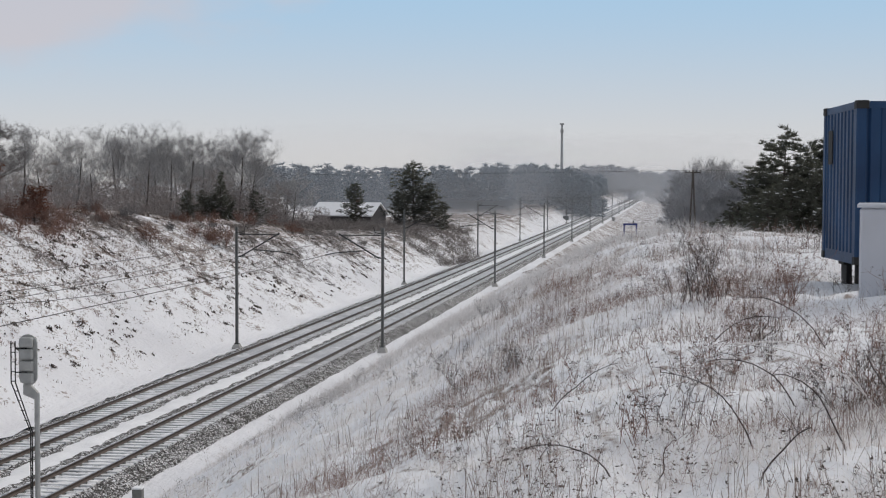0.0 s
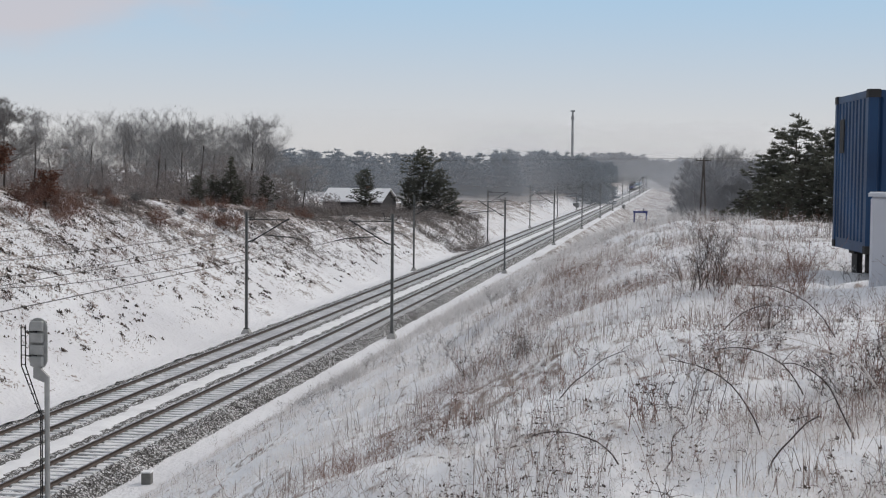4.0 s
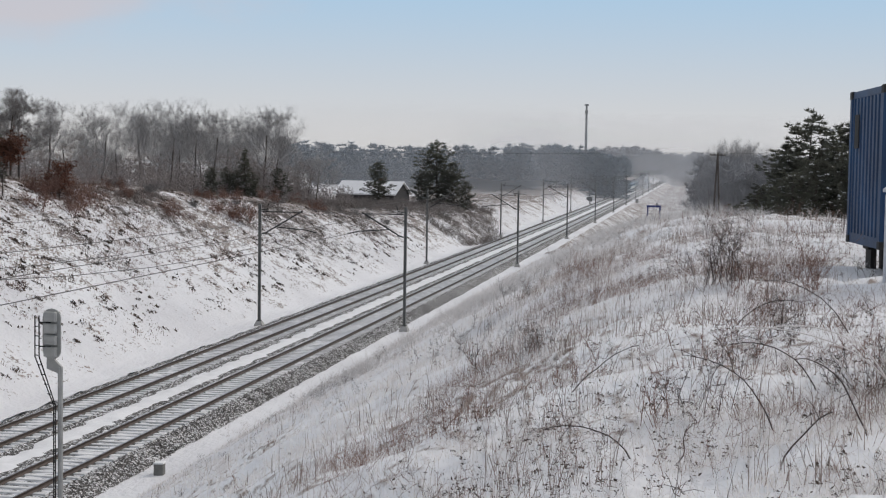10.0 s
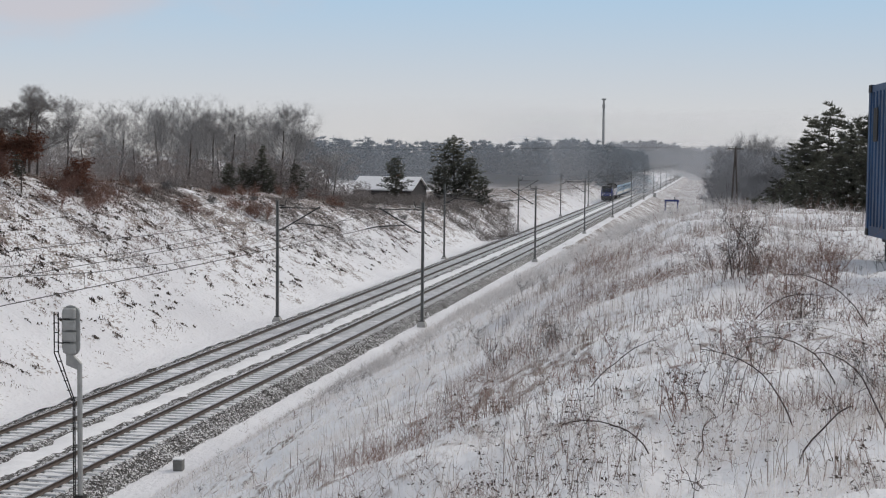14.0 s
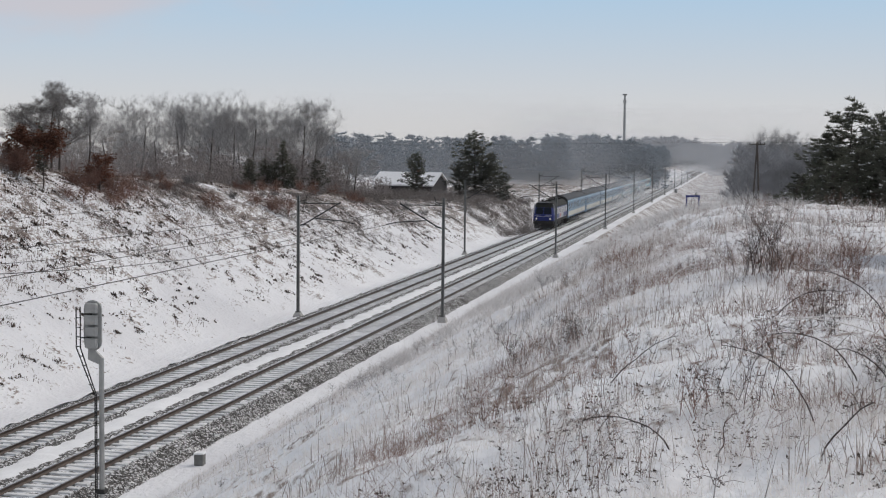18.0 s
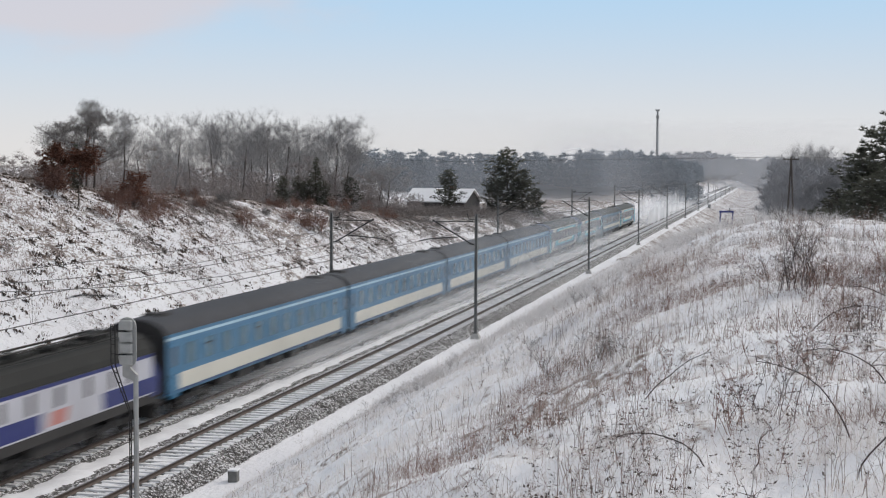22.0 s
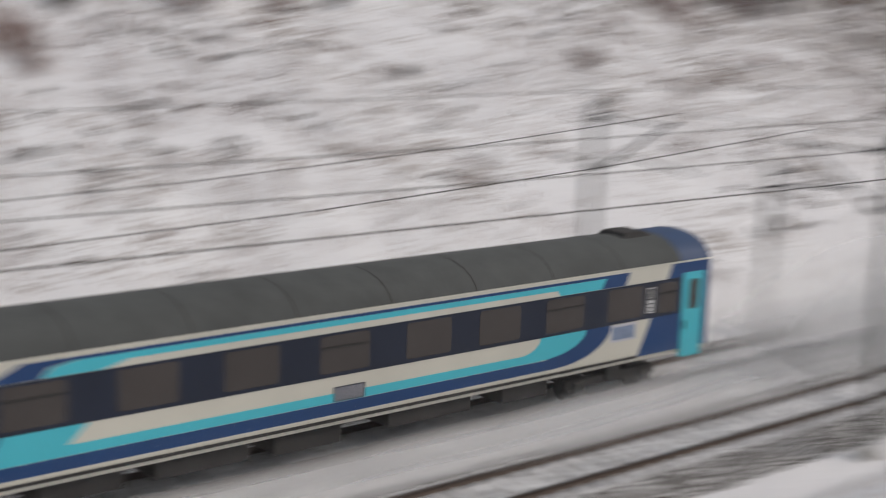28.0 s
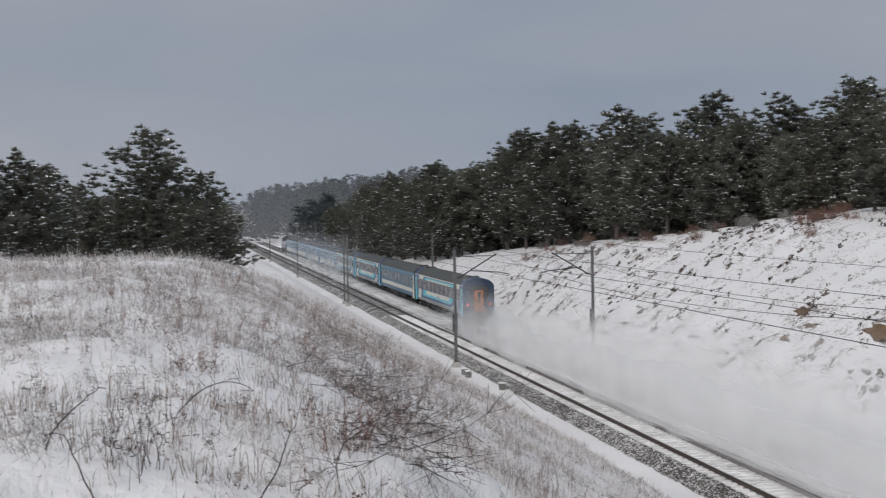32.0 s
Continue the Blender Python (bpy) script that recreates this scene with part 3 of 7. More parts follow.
def mast(x, y, side, arm=True, height_m=7.9):
    """A steel catenary mast on a concrete foot; side +1 reaches to +x."""
    z0 = zr(y) - 0.35
    root = thing("catenary_mast", "dark steel catenary mast with a hinged cantilever arm beside the track", "mast", "catenary masts along the railway", m=pose(x, y, z0))
    foot = Mesh().loft([[(-0.30, -0.30, -0.5), (0.30, -0.30, -0.5), (0.30, 0.30, -0.5), (-0.30, 0.30, -0.5)], [(-0.28, -0.28, -0.12), (0.28, -0.28, -0.12), (0.28, 0.28, -0.12), (-0.28, 0.28, -0.12)],
                        [(-0.17, -0.17, 0.10), (0.17, -0.17, 0.10), (0.17, 0.17, 0.10), (-0.17, 0.17, 0.10)]])
    part("foundation", foot, CONCRETE, root)
    post = Mesh()
    w, h, q, g = 0.09, 0.08, 0.05, 0.02
    post.prism([(-w, -h), (-q, -h), (-q, -g), (q, -g), (q, -h), (w, -h), (w, h), (q, h), (q, g), (-q, g), (-q, h), (-w, h)], 2, 0.08, height_m)
    part("post", post, STEEL, root)
    part("base_plate", Mesh().box(-0.16, 0.16, -0.14, 0.14, 0.10, 0.15), ARM, root)
    part("cap", Mesh().box(-0.12, 0.12, -0.10, 0.10, height_m, height_m + 0.04), STEEL, root)
    # earth wire bracket on the back
    b = Mesh().tube([(0, 0, height_m - 0.35), (-side * 0.1, 0, height_m - 0.35), (side * 0.5, 0, height_m - 0.28), (side * 0.62, 0, height_m + 0.1)], 0.035, 5)
    part("earth_wire_bracket", b, ARM, root)
    if arm:
        reach = 2.95
        a = Mesh().tube([(side * 0.12, 0, 5.95), (side * 0.42, 0, 6.05), (side * reach, 0, 7.55)], 0.05, 6)
        part("cantilever_tube", a, ARM, root)
        part("stay", Mesh().tube([(side * 0.12, 0, 7.45), (side * reach, 0, 7.45)], 0.03, 5), ARM, root)
        part("registration_arm", Mesh().tube([(side * 1.05, 0, 6.45), (side * 3.2, 0, 6.28), (side * 3.9, 0, 6.12)], 0.035, 5), ARM, root)
        for k, (dx, dz) in enumerate(((0.26, 5.98), (0.26, 7.45))):
            ins = Mesh()
            for i in range(4):
                ins.tube([(side * (dx + i * 0.09), 0, dz + i * 0.02), (side * (dx + 0.03 + i * 0.09), 0, dz + i * 0.02 + 0.005)], 0.075, 8)
            part("insulator", ins, BLACK, root)
    if y == -97:
        part("equipment_box", Mesh().box(-0.16, 0.16, -0.34, -0.09, 2.2, 3.5, 0.03), ARM, root)
        part("cable_conduit", Mesh().tube([(0.08, -0.13, 0.2), (0.08, -0.13, 2.3)], 0.03, 6), ARM, root)
    return root


def build_masts():
    for y in SPAN_Y:
        mast(NEAR_T + 2.75, y, -1)
        mast(FAR_T - 2.75, y, 1)
    # the twin masts of an overlap
    for y in (-165.5, 40.0, -101.0):
        if y == 40.0:
            mast(FAR_T - 2.75, y, 1, False, 5.6)
        elif y == -165.5:
            mast(NEAR_T + 2.75, y, -1, False)


def build_wires():
    kinds = (("contact_wire", 5.94, 5.94, -0.03, 0.010), ("contact_wire", 5.94, 5.94, 0.03, 0.010), ("messenger_wire", 7.45, 6.14, 0.0, 0.012))
    for c, s in ((NEAR_T, 1), (FAR_T, -1)):
        ow = thing("overhead_line", "thin dark overhead wires hung between the masts", "overhead line", "overhead lines")
        for name, z_m, z_mid, dx, r in kinds:
            pts = []
            for y0, y1 in zip(SPAN_Y, SPAN_Y[1:]):
                n = 8
                for i in range(n):
                    u = i / n
                    sag = 4 * u * (1 - u)
                    zig = 0.25 * (1 if SPAN_Y.index(y0) % 2 else -1) * (1 - 2 * u)
                    pts.append((c + dx + zig, y0 + (y1 - y0) * u, zr(y0 + (y1 - y0) * u) + z_m + (z_mid - z_m) * sag))
            part(name, Mesh().tube(pts, r, 4), WIRE, ow)
        pts = []
        for y0, y1 in zip(SPAN_Y, SPAN_Y[1:]):
            for i in range(8):
                u = i / 8
                y = y0 + (y1 - y0) * u
                pts.append((c + s * 2.75 - s * 0.45, y, zr(y) + 7.92 - 0.14 * 4 * u * (1 - u)))
        part("earth_wire", Mesh().tube(pts, 0.010, 4), WIRE, ow)
        for y0, y1 in zip(SPAN_Y, SPAN_Y[1:]):
            if y1 < -170 or y0 > 220:
                continue
            for i in range(1, 8):
                u = i / 8
                y = y0 + (y1 - y0) * u
                part("dropper", Mesh().tube([(c, y, zr(y) + 5.94), (c, y, zr(y) + 7.45 - 1.31 * 4 * u * (1 - u))], 0.006, 3), WIRE, ow)


build_masts()
build_wires()

# ---- the train ----
LIVERY_BLUE = material("coach_blue", (0.032, 0.155, 0.285), 0.3, 0, 0.12, 0.4)
DEEP_BLUE = material("coach_deep_blue", (0.012, 0.085, 0.15), 0.35, 0, 0.15, 0.4)
FADED_STRIPE = material("coach_faded_stripe", (0.03, 0.19, 0.29), 0.35, 0, 0.12, 0.4)
LIVERY_SKY = material("coach_light_blue", (0.42, 0.60, 0.70), 0.35, 0, 0.1, 0.4)
LIVERY_CREAM = material("coach_cream", (0.62, 0.60, 0.52), 0.4, 0, 0.1, 0.5)
ROOF_GREY = material("coach_roof", (0.072, 0.077, 0.076), 0.85, 0.0, 0.22, 1.2, 0.1, 10)
ROOF_DARK = material("coach_dark_roof", (0.030, 0.032, 0.040), 0.75, 0.0, 0.25, 1.2, 0.1, 10)
UNDER = material("underframe", (0.035, 0.033, 0.032), 0.85, 0, 0.3, 2.0)
NAVY = material("navy_paint", (0.011, 0.052, 0.165), 0.35, 0, 0.12, 0.5)
TURQ = material("turquoise_paint", (0.06, 0.50, 0.60), 0.35, 0, 0.08, 0.5)
DARK_BAND = material("window_band", (0.010, 0.016, 0.035), 0.3, 0, 0.2, 0.6)
PANE = glass("coach_window", (0.055, 0.046, 0.042), 0.2)
# orange darkened: the shade on the coach end is in the colour
ORANGE = material("orange_door", (0.40, 0.125, 0.025), 0.45, 0, 0.15, 1.0)
WHITE = material("white_paint", (0.70, 0.70, 0.70), 0.4, 0, 0.1, 1.0)
LOCO_BLUE = material("loco_blue", (0.014, 0.024, 0.15), 0.4, 0, 0.15, 0.6)
LOCO_GREY = material("loco_grey", (0.52, 0.52, 0.56), 0.45, 0, 0.15, 0.6)
LOCO_RED = material("loco_red", (0.52, 0.22, 0.19), 0.5, 0, 0.2, 1.0)
LOCO_ROOF = material("loco_roof", (0.020, 0.020, 0.018), 0.9, 0.0, 0.3, 1.0)
LAMP_W = material("headlight_lens", (0.9, 0.88, 0.8), 0.3, 0, 0.02, 1.0, emit=((1.0, 0.95, 0.85), 0.35))
# pane colour tinted blue in place of the reflected sky
PANE_BLUE = glass("coach_window_sky_tint", (0.045, 0.125, 0.18), 0.12)
CAB_BLUE = material("loco_front_blue", (0.011, 0.022, 0.15), 0.45, 0, 0.2, 0.6)
ROOF_NAVY = material("grimy_navy_roof", (0.012, 0.045, 0.125), 0.55, 0, 0.25, 0.8)
# end-wall navy, darkened for grime and for the shade on it
SHADED_NAVY = material("shaded_grimy_navy", (0.012, 0.030, 0.070), 0.6, 0, 0.3, 0.8)
CAB_GLASS = glass("windscreen_glass", (0.006, 0.009, 0.020), 0.35)
CAB_GLASS.node_tree.nodes["Principled BSDF"].inputs["Specular IOR Level"].default_value = 0.25
LAMP_R = material("tail_light_lens", (0.8, 0.05, 0.06), 0.3, 0, 0.02, 1.0, emit=((1.0, 0.05, 0.12), 0.7))
COACH_L, COACH_PITCH, HALF = 26.15, 26.62, 1.41


def coach_section(inset=0.0, drop=0.0):
    """Half-round roof over straight sides, from the sill round to the other sill (x, z)."""
    w = HALF - inset
    pts = [(w - 0.04, 1.0), (w, 1.15), (w, 2.0), (w, 2.9), (w, 3.50), (w - 0.09, 3.68), (w - 0.26, 3.86), (w - 0.55, 4.03), (w - 0.95, 4.14), (0, 4.18)]
    pts = [(x, z - drop) for x, z in pts]
    return pts + [(-x, z) for x, z in reversed(pts[:-1])]


def side_panel(mesh, x, outline, depth=0.006):
    """A thin panel on the side wall at x (its sign tells the side); outline in (y, z)."""
    s = 1 if x > 0 else -1
    return mesh.prism(outline, 0, x - s * 0.01, x + s * depth)


def rounded(y0, y1, z0, z1, r=0.08, n=3):
    out = []
    for cy, cz, a0 in ((y1 - r, z1 - r, 0), (y0 + r, z1 - r, 90), (y0 + r, z0 + r, 180), (y1 - r, z0 + r, 270)):
        for i in range(n + 1):
            a = radians(a0 + 90 * i / n)
            out.append((cy + r * math.cos(a), cz + r * math.sin(a)))
    return out


def bogie(root, y):
    b = Mesh()
    for s in (-1, 1):
        b.box(s * 1.02 - 0.09, s * 1.02 + 0.09, y - 1.75, y + 1.75, 0.42, 0.66, 0.03)
        for dy in (-1.28, 1.28):
            b.box(s * 1.08 - 0.14, s * 1.08 + 0.14, y + dy - 0.22, y + dy + 0.22, 0.28, 0.62, 0.03)
        b.box(s * 1.1 - 0.1, s * 1.1 + 0.1, y - 0.3, y + 0.3, 0.5, 0.95, 0.03)
    b.box(-1.0, 1.0, y - 0.25, y + 0.25, 0.45, 0.8)
    bg = part("bogie", b, UNDER, root)
    for dy in (-1.28, 1.28):
        w = Mesh()
        for s in (-1, 1):
            w.tube([(s * 0.685, y + dy, 0.46), (s * 0.82, y + dy, 0.46)], 0.46, 20)
            w.tube([(s * 0.66, y + dy, 0.46), (s * 0.70, y + dy, 0.46)], 0.49, 20)
        w.tube([(-0.7, y + dy, 0.46), (0.7, y + dy, 0.46)], 0.085, 8)
        part("wheelset", w, UNDER, bg)


def underfloor(root, lo, hi, seed):
    rs = random.Random(seed)
    y = lo
    while y < hi:
        n = rs.uniform(1.0, 2.6)
        m = Mesh()
        m.box(-1.22, -0.2, y, y + n, rs.uniform(0.42, 0.55), 0.98, 0.03)
        m.box(0.2, 1.22, y, y + n, rs.uniform(0.42, 0.55), 0.98, 0.03)
        part("equipment_box", m, UNDER, root)
        y += n + rs.uniform(0.5, 1.4)


def ends_and_gangway(root, L):
    for s in (-1, 1):
        y = s * L / 2
        g = Mesh()
        # rubber bellows of the gangway: two posts and a lintel
        for sx in (-1, 1):
            g.tube([(sx * 0.68, y + s * 0.10, 1.15), (sx * 0.68, y + s * 0.10, 3.30)], 0.13, 8)
        g.tube([(-0.68, y + s * 0.10, 3.38), (0.68, y + s * 0.10, 3.38)], 0.13, 8)
        part("gangway_bellows", g, BLACK, root)
        for sx in (-1, 1):
            bf = Mesh().tube([(sx * 0.875, y - s * 0.02, 1.05), (sx * 0.875, y + s * 0.24, 1.05)], 0.09, 8)
            bf.tube([(sx * 0.875, y + s * 0.21, 1.05), (sx * 0.875, y + s * 0.27, 1.05)], 0.22, 12)
            part("buffer", bf, UNDER, root)


def body_shell(root, L, mat_side, mat_roof, cap_mat=None, cap_len=1.9, pale_band=None):
    """Side walls and curved roof as parts of one shell."""
    sec = coach_section()
    k = len(sec)
    lo, hi = 4, k - 5
    walls, roof = Mesh(), Mesh()
    ys = [-L / 2, L / 2]
    for seq in (sec[:lo + 1], sec[hi:]):
        walls.loft([[(x, y, z) for x, z in seq] for y in ys], cap=False, closed=False)
    for s in (-1, 1):
        y = s * L / 2
        n = len(walls.v)
        walls.v += [(x, y, z) for x, z in sec]
        walls.f.append(tuple(range(n, n + k)))
    walls.box(-HALF + 0.06, HALF - 0.06, -L / 2, L / 2, 0.93, 1.0)
    rs = sec[lo:hi + 1]
    a, b = (-L / 2 + cap_len, L / 2 - cap_len) if cap_mat else (-L / 2, L / 2)
    roof.loft([[(x, y, z) for x, z in rs] for y in (a, b)], cap=False, closed=False)
    if cap_mat:
        for y0, y1 in ((-L / 2, a), (b, L / 2)):
            caps = Mesh().loft([[(x, y, z) for x, z in rs] for y in (y0, y1)], cap=False, closed=False)
            part("roof_end", caps, cap_mat, root, "dark blue painted roof end", smooth=True)
    part("body", walls, mat_side, root)
    r = part("roof", roof, mat_roof, root, "grimy ribbed roof", smooth=True)
    y = a + 0.3
    while y < b:
        seams = Mesh()
        seams.loft([[(x * 1.002, y, z + 0.006) for x, z in rs], [(x * 1.002, y + 0.035, z + 0.006) for x, z in rs]], cap=False, closed=False)
        part("roof_seam", seams, UNDER, r)
        y += 2.62
    gut = Mesh()
    for s in (-1, 1):
        gut.box(s * (HALF - 0.01) - 0.02, s * (HALF - 0.01) + 0.02, -L / 2, L / 2, 3.50, 3.54)
    part("gutter", gut, mat_side, root)
    for y in (-L / 2 + 2.1, L / 2 - 2.1):
        v = Mesh().loft([[(-0.5, y - 0.55, 4.10), (0.5, y - 0.55, 4.10), (0.5, y + 0.55, 4.10), (-0.5, y + 0.55, 4.10)], [(-0.4, y - 0.42, 4.27), (0.4, y - 0.42, 4.27), (0.4, y + 0.42, 4.27), (-0.4, y + 0.42, 4.27)]])
        part("roof_ventilator", v, UNDER, root)


def doors(root, L, mat, tail_mat=None):
    """Entrance doors at both ends; tail_mat paints those at the tail end otherwise."""
    for s in (1, -1):
        for e in (-1, 1):
            y1 = e * (L / 2 - 0.27)
            y0 = e * (L / 2 - 1.15)
            y0, y1 = min(y0, y1), max(y0, y1)
            d = part("door", side_panel(Mesh(), s * HALF, rounded(y0, y1, 0.80, 3.20, 0.06), 0.02), tail_mat if tail_mat and e == 1 else mat, root)
            part("door_window", side_panel(Mesh(), s * (HALF + 0.018), rounded(y0 + 0.27, y1 - 0.20, 2.14, 3.00, 0.12), 0.008), PANE, d)
            part("door_handle", Mesh().box(s * (HALF + 0.03) - 0.012, s * (HALF + 0.03) + 0.012, y0 + 0.10, y0 + 0.16, 1.6, 1.85), BLACK, d)


def window(root, s, y0, y1, z0, z1, vent=False, frame=None, pane=None):
    w = part("window", side_panel(Mesh(), s * HALF, rounded(y0, y1, z0, z1, 0.09), 0.013), pane or PANE, root)
    if frame:
        fr = Mesh()
        fr.loft([[(s * (HALF + 0.016), a, b) for a, b in rounded(y0 - 0.04, y1 + 0.04, z0 - 0.04, z1 + 0.04, 0.11)], [(s * (HALF + 0.018), a, b) for a, b in rounded(y0, y1, z0, z1, 0.09)]], cap=False)
        part("window_frame", fr, frame, w)
    if vent:
        part("vent_bar", Mesh().box(s * (HALF + 0.02) - 0.01, s * (HALF + 0.02) + 0.01, y0 + 0.05, y1 - 0.05, z1 - 0.30, z1 - 0.25), UNDER, w)


def blue_coach(seed, label, paint, stripe, pane, tail_door=None, low=1.12):
    """Blue side with a pale stripe at the eaves and a cream band down to the height low."""
    root = thing("passenger_coach", label, "railway coach", "coaches of the train")
    L = COACH_L
    body_shell(root, L, paint, ROOF_GREY if low > 1.2 else ROOF_DARK)
    for s in (1, -1):
        part("cream_skirt", side_panel(Mesh(), s * HALF, [(-L / 2 + 1.25, low), (L / 2 - 1.25, low), (L / 2 - 1.25, 1.80), (-L / 2 + 1.25, 1.80)], 0.004), LIVERY_CREAM, root, "grimy cream lower band")
        part("eaves_stripe", side_panel(Mesh(), s * HALF, [(-L / 2, 3.28), (L / 2, 3.28), (L / 2, 3.40), (-L / 2, 3.40)], 0.004), stripe, root, "light blue stripe under the eaves")
        part("sill_line", side_panel(Mesh(), s * HALF, [(-L / 2, 1.04), (L / 2, 1.04), (L / 2, low), (-L / 2, low)], 0.005), paint if low > 1.2 else NAVY, root)
        n = 11
        for i in range(n):
            y = -L / 2 + 2.55 + i * (L - 5.1) / (n - 1)
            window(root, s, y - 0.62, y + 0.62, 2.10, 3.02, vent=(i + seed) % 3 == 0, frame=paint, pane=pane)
    doors(root, L, paint, tail_door)
    ends_and_gangway(root, L)
    for e in (-1, 1):
        part("end_wall", Mesh().prism([(p[0] * 0.995, p[1]) for p in coach_section()], 1, e * L / 2, e * (L / 2 + 0.02)), UNDER, root, "near-black end wall")
    underfloor(root, -7.0, 6.4, seed)
    bogie(root, -L / 2 + 3.55)
    bogie(root, L / 2 - 3.55)
    return root


def striped_coach(seed, label, tail=False):
    """Cream side with a dark window band, turquoise and navy sweeps and turquoise doors."""
    root = thing("passenger_coach", label, "railway coach", "coaches of the train")
    L = COACH_L
    body_shell(root, L, LIVERY_CREAM, ROOF_GREY, ROOF_NAVY, 1.25)
    H = L / 2
    for s in (1, -1):
        x = s * HALF
        def band(name, outline, mat, depth, label=""):
            part(name, side_panel(Mesh(), x, outline, depth), mat, root, label)
        band("navy_end_panel", [(H - 2.90, 1.06), (H, 1.06), (H, 3.49), (H - 1.62, 3.49), (H - 1.80, 3.09), (H - 2.40, 2.10)], NAVY, 0.004, "navy blue end panel")
        band("navy_end_panel", [(-H, 1.06), (-H + 1.70, 1.06), (-H + 2.40, 2.10), (-H + 2.60, 3.09), (-H + 2.90, 3.49), (-H, 3.49)], NAVY, 0.004, "navy blue end panel")
        band("window_band", [(-H + 1.25, 2.08), (H - 1.22, 2.08), (H - 1.22, 3.09), (-H + 1.25, 3.09)], DARK_BAND, 0.008, "near-black band between the windows")
        arc = np.linspace(0, math.pi / 2, 9)
        band("navy_sweep", [(-H + 3.70, 1.20)] + [(H - 6.1 + 2.1 * math.sin(q), 2.09 - 0.89 * math.cos(q)) for q in arc] + [(H - 5.2, 2.09), (H - 6.4, 1.47), (-H + 4.9, 1.47), (-H + 5.3, 2.09), (-H + 4.32, 2.09)], NAVY, 0.004, "curved navy stripe")
        band("turquoise_sweep", [(-H + 4.88, 1.48)] + [(H - 6.7 + 1.75 * math.sin(q), 2.092 - 0.61 * math.cos(q)) for q in arc] + [(H - 6.60, 2.092)] + [(H - 6.62 - 0.75 * (1 - math.cos(q)), 2.09 - 0.40 * math.sin(q)) for q in arc] + [(-H + 6.66, 1.69), (-H + 7.10, 2.092), (-H + 5.28, 2.092)], TURQ, 0.007, "curved turquoise stripe")
        band("navy_line", [(-H + 5.75, 3.37), (H - 4.3, 3.37), (H - 4.45, 3.10), (H - 3.52, 3.10), (H - 3.36, 3.44), (-H + 5.70, 3.44)], NAVY, 0.0045, "navy stripe over the windows")
        band("navy_curve", [(-H + 4.95, 3.10), (-H + 6.1, 3.10), (-H + 6.3, 3.30), (-H + 6.8, 3.372), (-H + 5.72, 3.44)], NAVY, 0.0045)
        band("turquoise_line", [(-H + 6.12, 3.10), (-H + 7.4, 3.10), (-H + 8.0, 3.24), (H - 6.10, 3.24), (H - 5.98, 3.10), (H - 4.46, 3.10), (H - 4.28, 3.366), (-H + 6.85, 3.366), (-H + 6.35, 3.29)], TURQ, 0.0060, "turquoise stripe over the windows")
        band("dark_sill", [(-H + 1.72, 1.03), (H - 2.92, 1.03), (H - 2.92, 1.10), (-H + 1.72, 1.10)], UNDER, 0.004)
        centres = [H - 3.49 - i * 2.285 for i in range(4)]
        step = (centres[3] - (-H + 3.49)) / 5
        centres += [centres[3] - step * i for i in range(1, 6)]
        for i, y in enumerate(centres):
            window(root, s, y - 0.69, y + 0.69, 2.17, 3.03, vent=i % 3 == 1)
        window(root, s, H - 2.18, H - 1.36, 2.17, 3.0, vent=True)
        window(root, s, -H + 1.36, -H + 2.18, 2.17, 3.0, vent=True)
        sign = part("class_sign", side_panel(Mesh(), x, rounded(H - 2.66, H - 2.30, 2.20, 2.96, 0.04), 0.016), BLACK, root, "black pictogram panel with a white numeral")
        if tail:
            rim = Mesh()
            rim.loft([[(x + s * 0.017, a, b) for a, b in rounded(H - 2.63, H - 2.33, 2.23, 2.93, 0.04)], [(x + s * 0.017, a, b) for a, b in rounded(H - 2.605, H - 2.355, 2.255, 2.905, 0.03)]], cap=False)
            part("sign_rim", rim, WHITE, sign)
            fc = bpy.data.curves.new("numeral", "FONT")
            fc.body, fc.size, fc.extrude, fc.align_x = "1", 0.30, 0.002, "CENTER"
            fc.materials.append(WHITE)
            num = new("numeral", fc)
            num.parent = sign
            num.matrix_basis = Matrix(((0, 0, s, x + s * 0.019), (s, 0, 0, H - 2.48), (0, 1, 0, 2.64), (0, 0, 0, 1)))
            for k in range(3):
                part("pictogram", side_panel(Mesh(), x + s * 0.016, rounded(H - 2.57, H - 2.39, 2.28 + k * 0.11, 2.36 + k * 0.11, 0.015), 0.003), WHITE, sign)
        b = part("destination_board", side_panel(Mesh(), x, rounded(H - 4.01, H - 3.02, 1.59, 2.06, 0.02), 0.012), LOCO_GREY, root, "pale grey destination display")
        part("board_screen", side_panel(Mesh(), x + s * 0.011, rounded(H - 3.95, H - 3.08, 1.65, 2.0, 0.02), 0.004), material("board_screen", (0.22, 0.28, 0.40), 0.3), b)
        gr = part("ventilation_grille", side_panel(Mesh(), x, rounded(H - 13.1, H - 12.22, 1.49, 1.83, 0.02), 0.012), DARK_BAND, root)
        for k in range(12):
            part("grille_slat", Mesh().box(x + s * 0.012, x + s * 0.02, H - 13.07 + k * 0.07, H - 13.045 + k * 0.07, 1.51, 1.81), LOCO_GREY, gr)
        pl = part("data_plate", Mesh().box(x - s * 0.25, x - s * 0.22, H - 9.73, H - 8.71, 0.80, 1.0), LIVERY_CREAM, root, "cream data plate on the underframe")
    doors(root, L, TURQ)
    ends_and_gangway(root, L)
    underfloor(root, -7.0, 6.4, seed)
    bogie(root, -L / 2 + 3.55)
    bogie(root, L / 2 - 3.55)
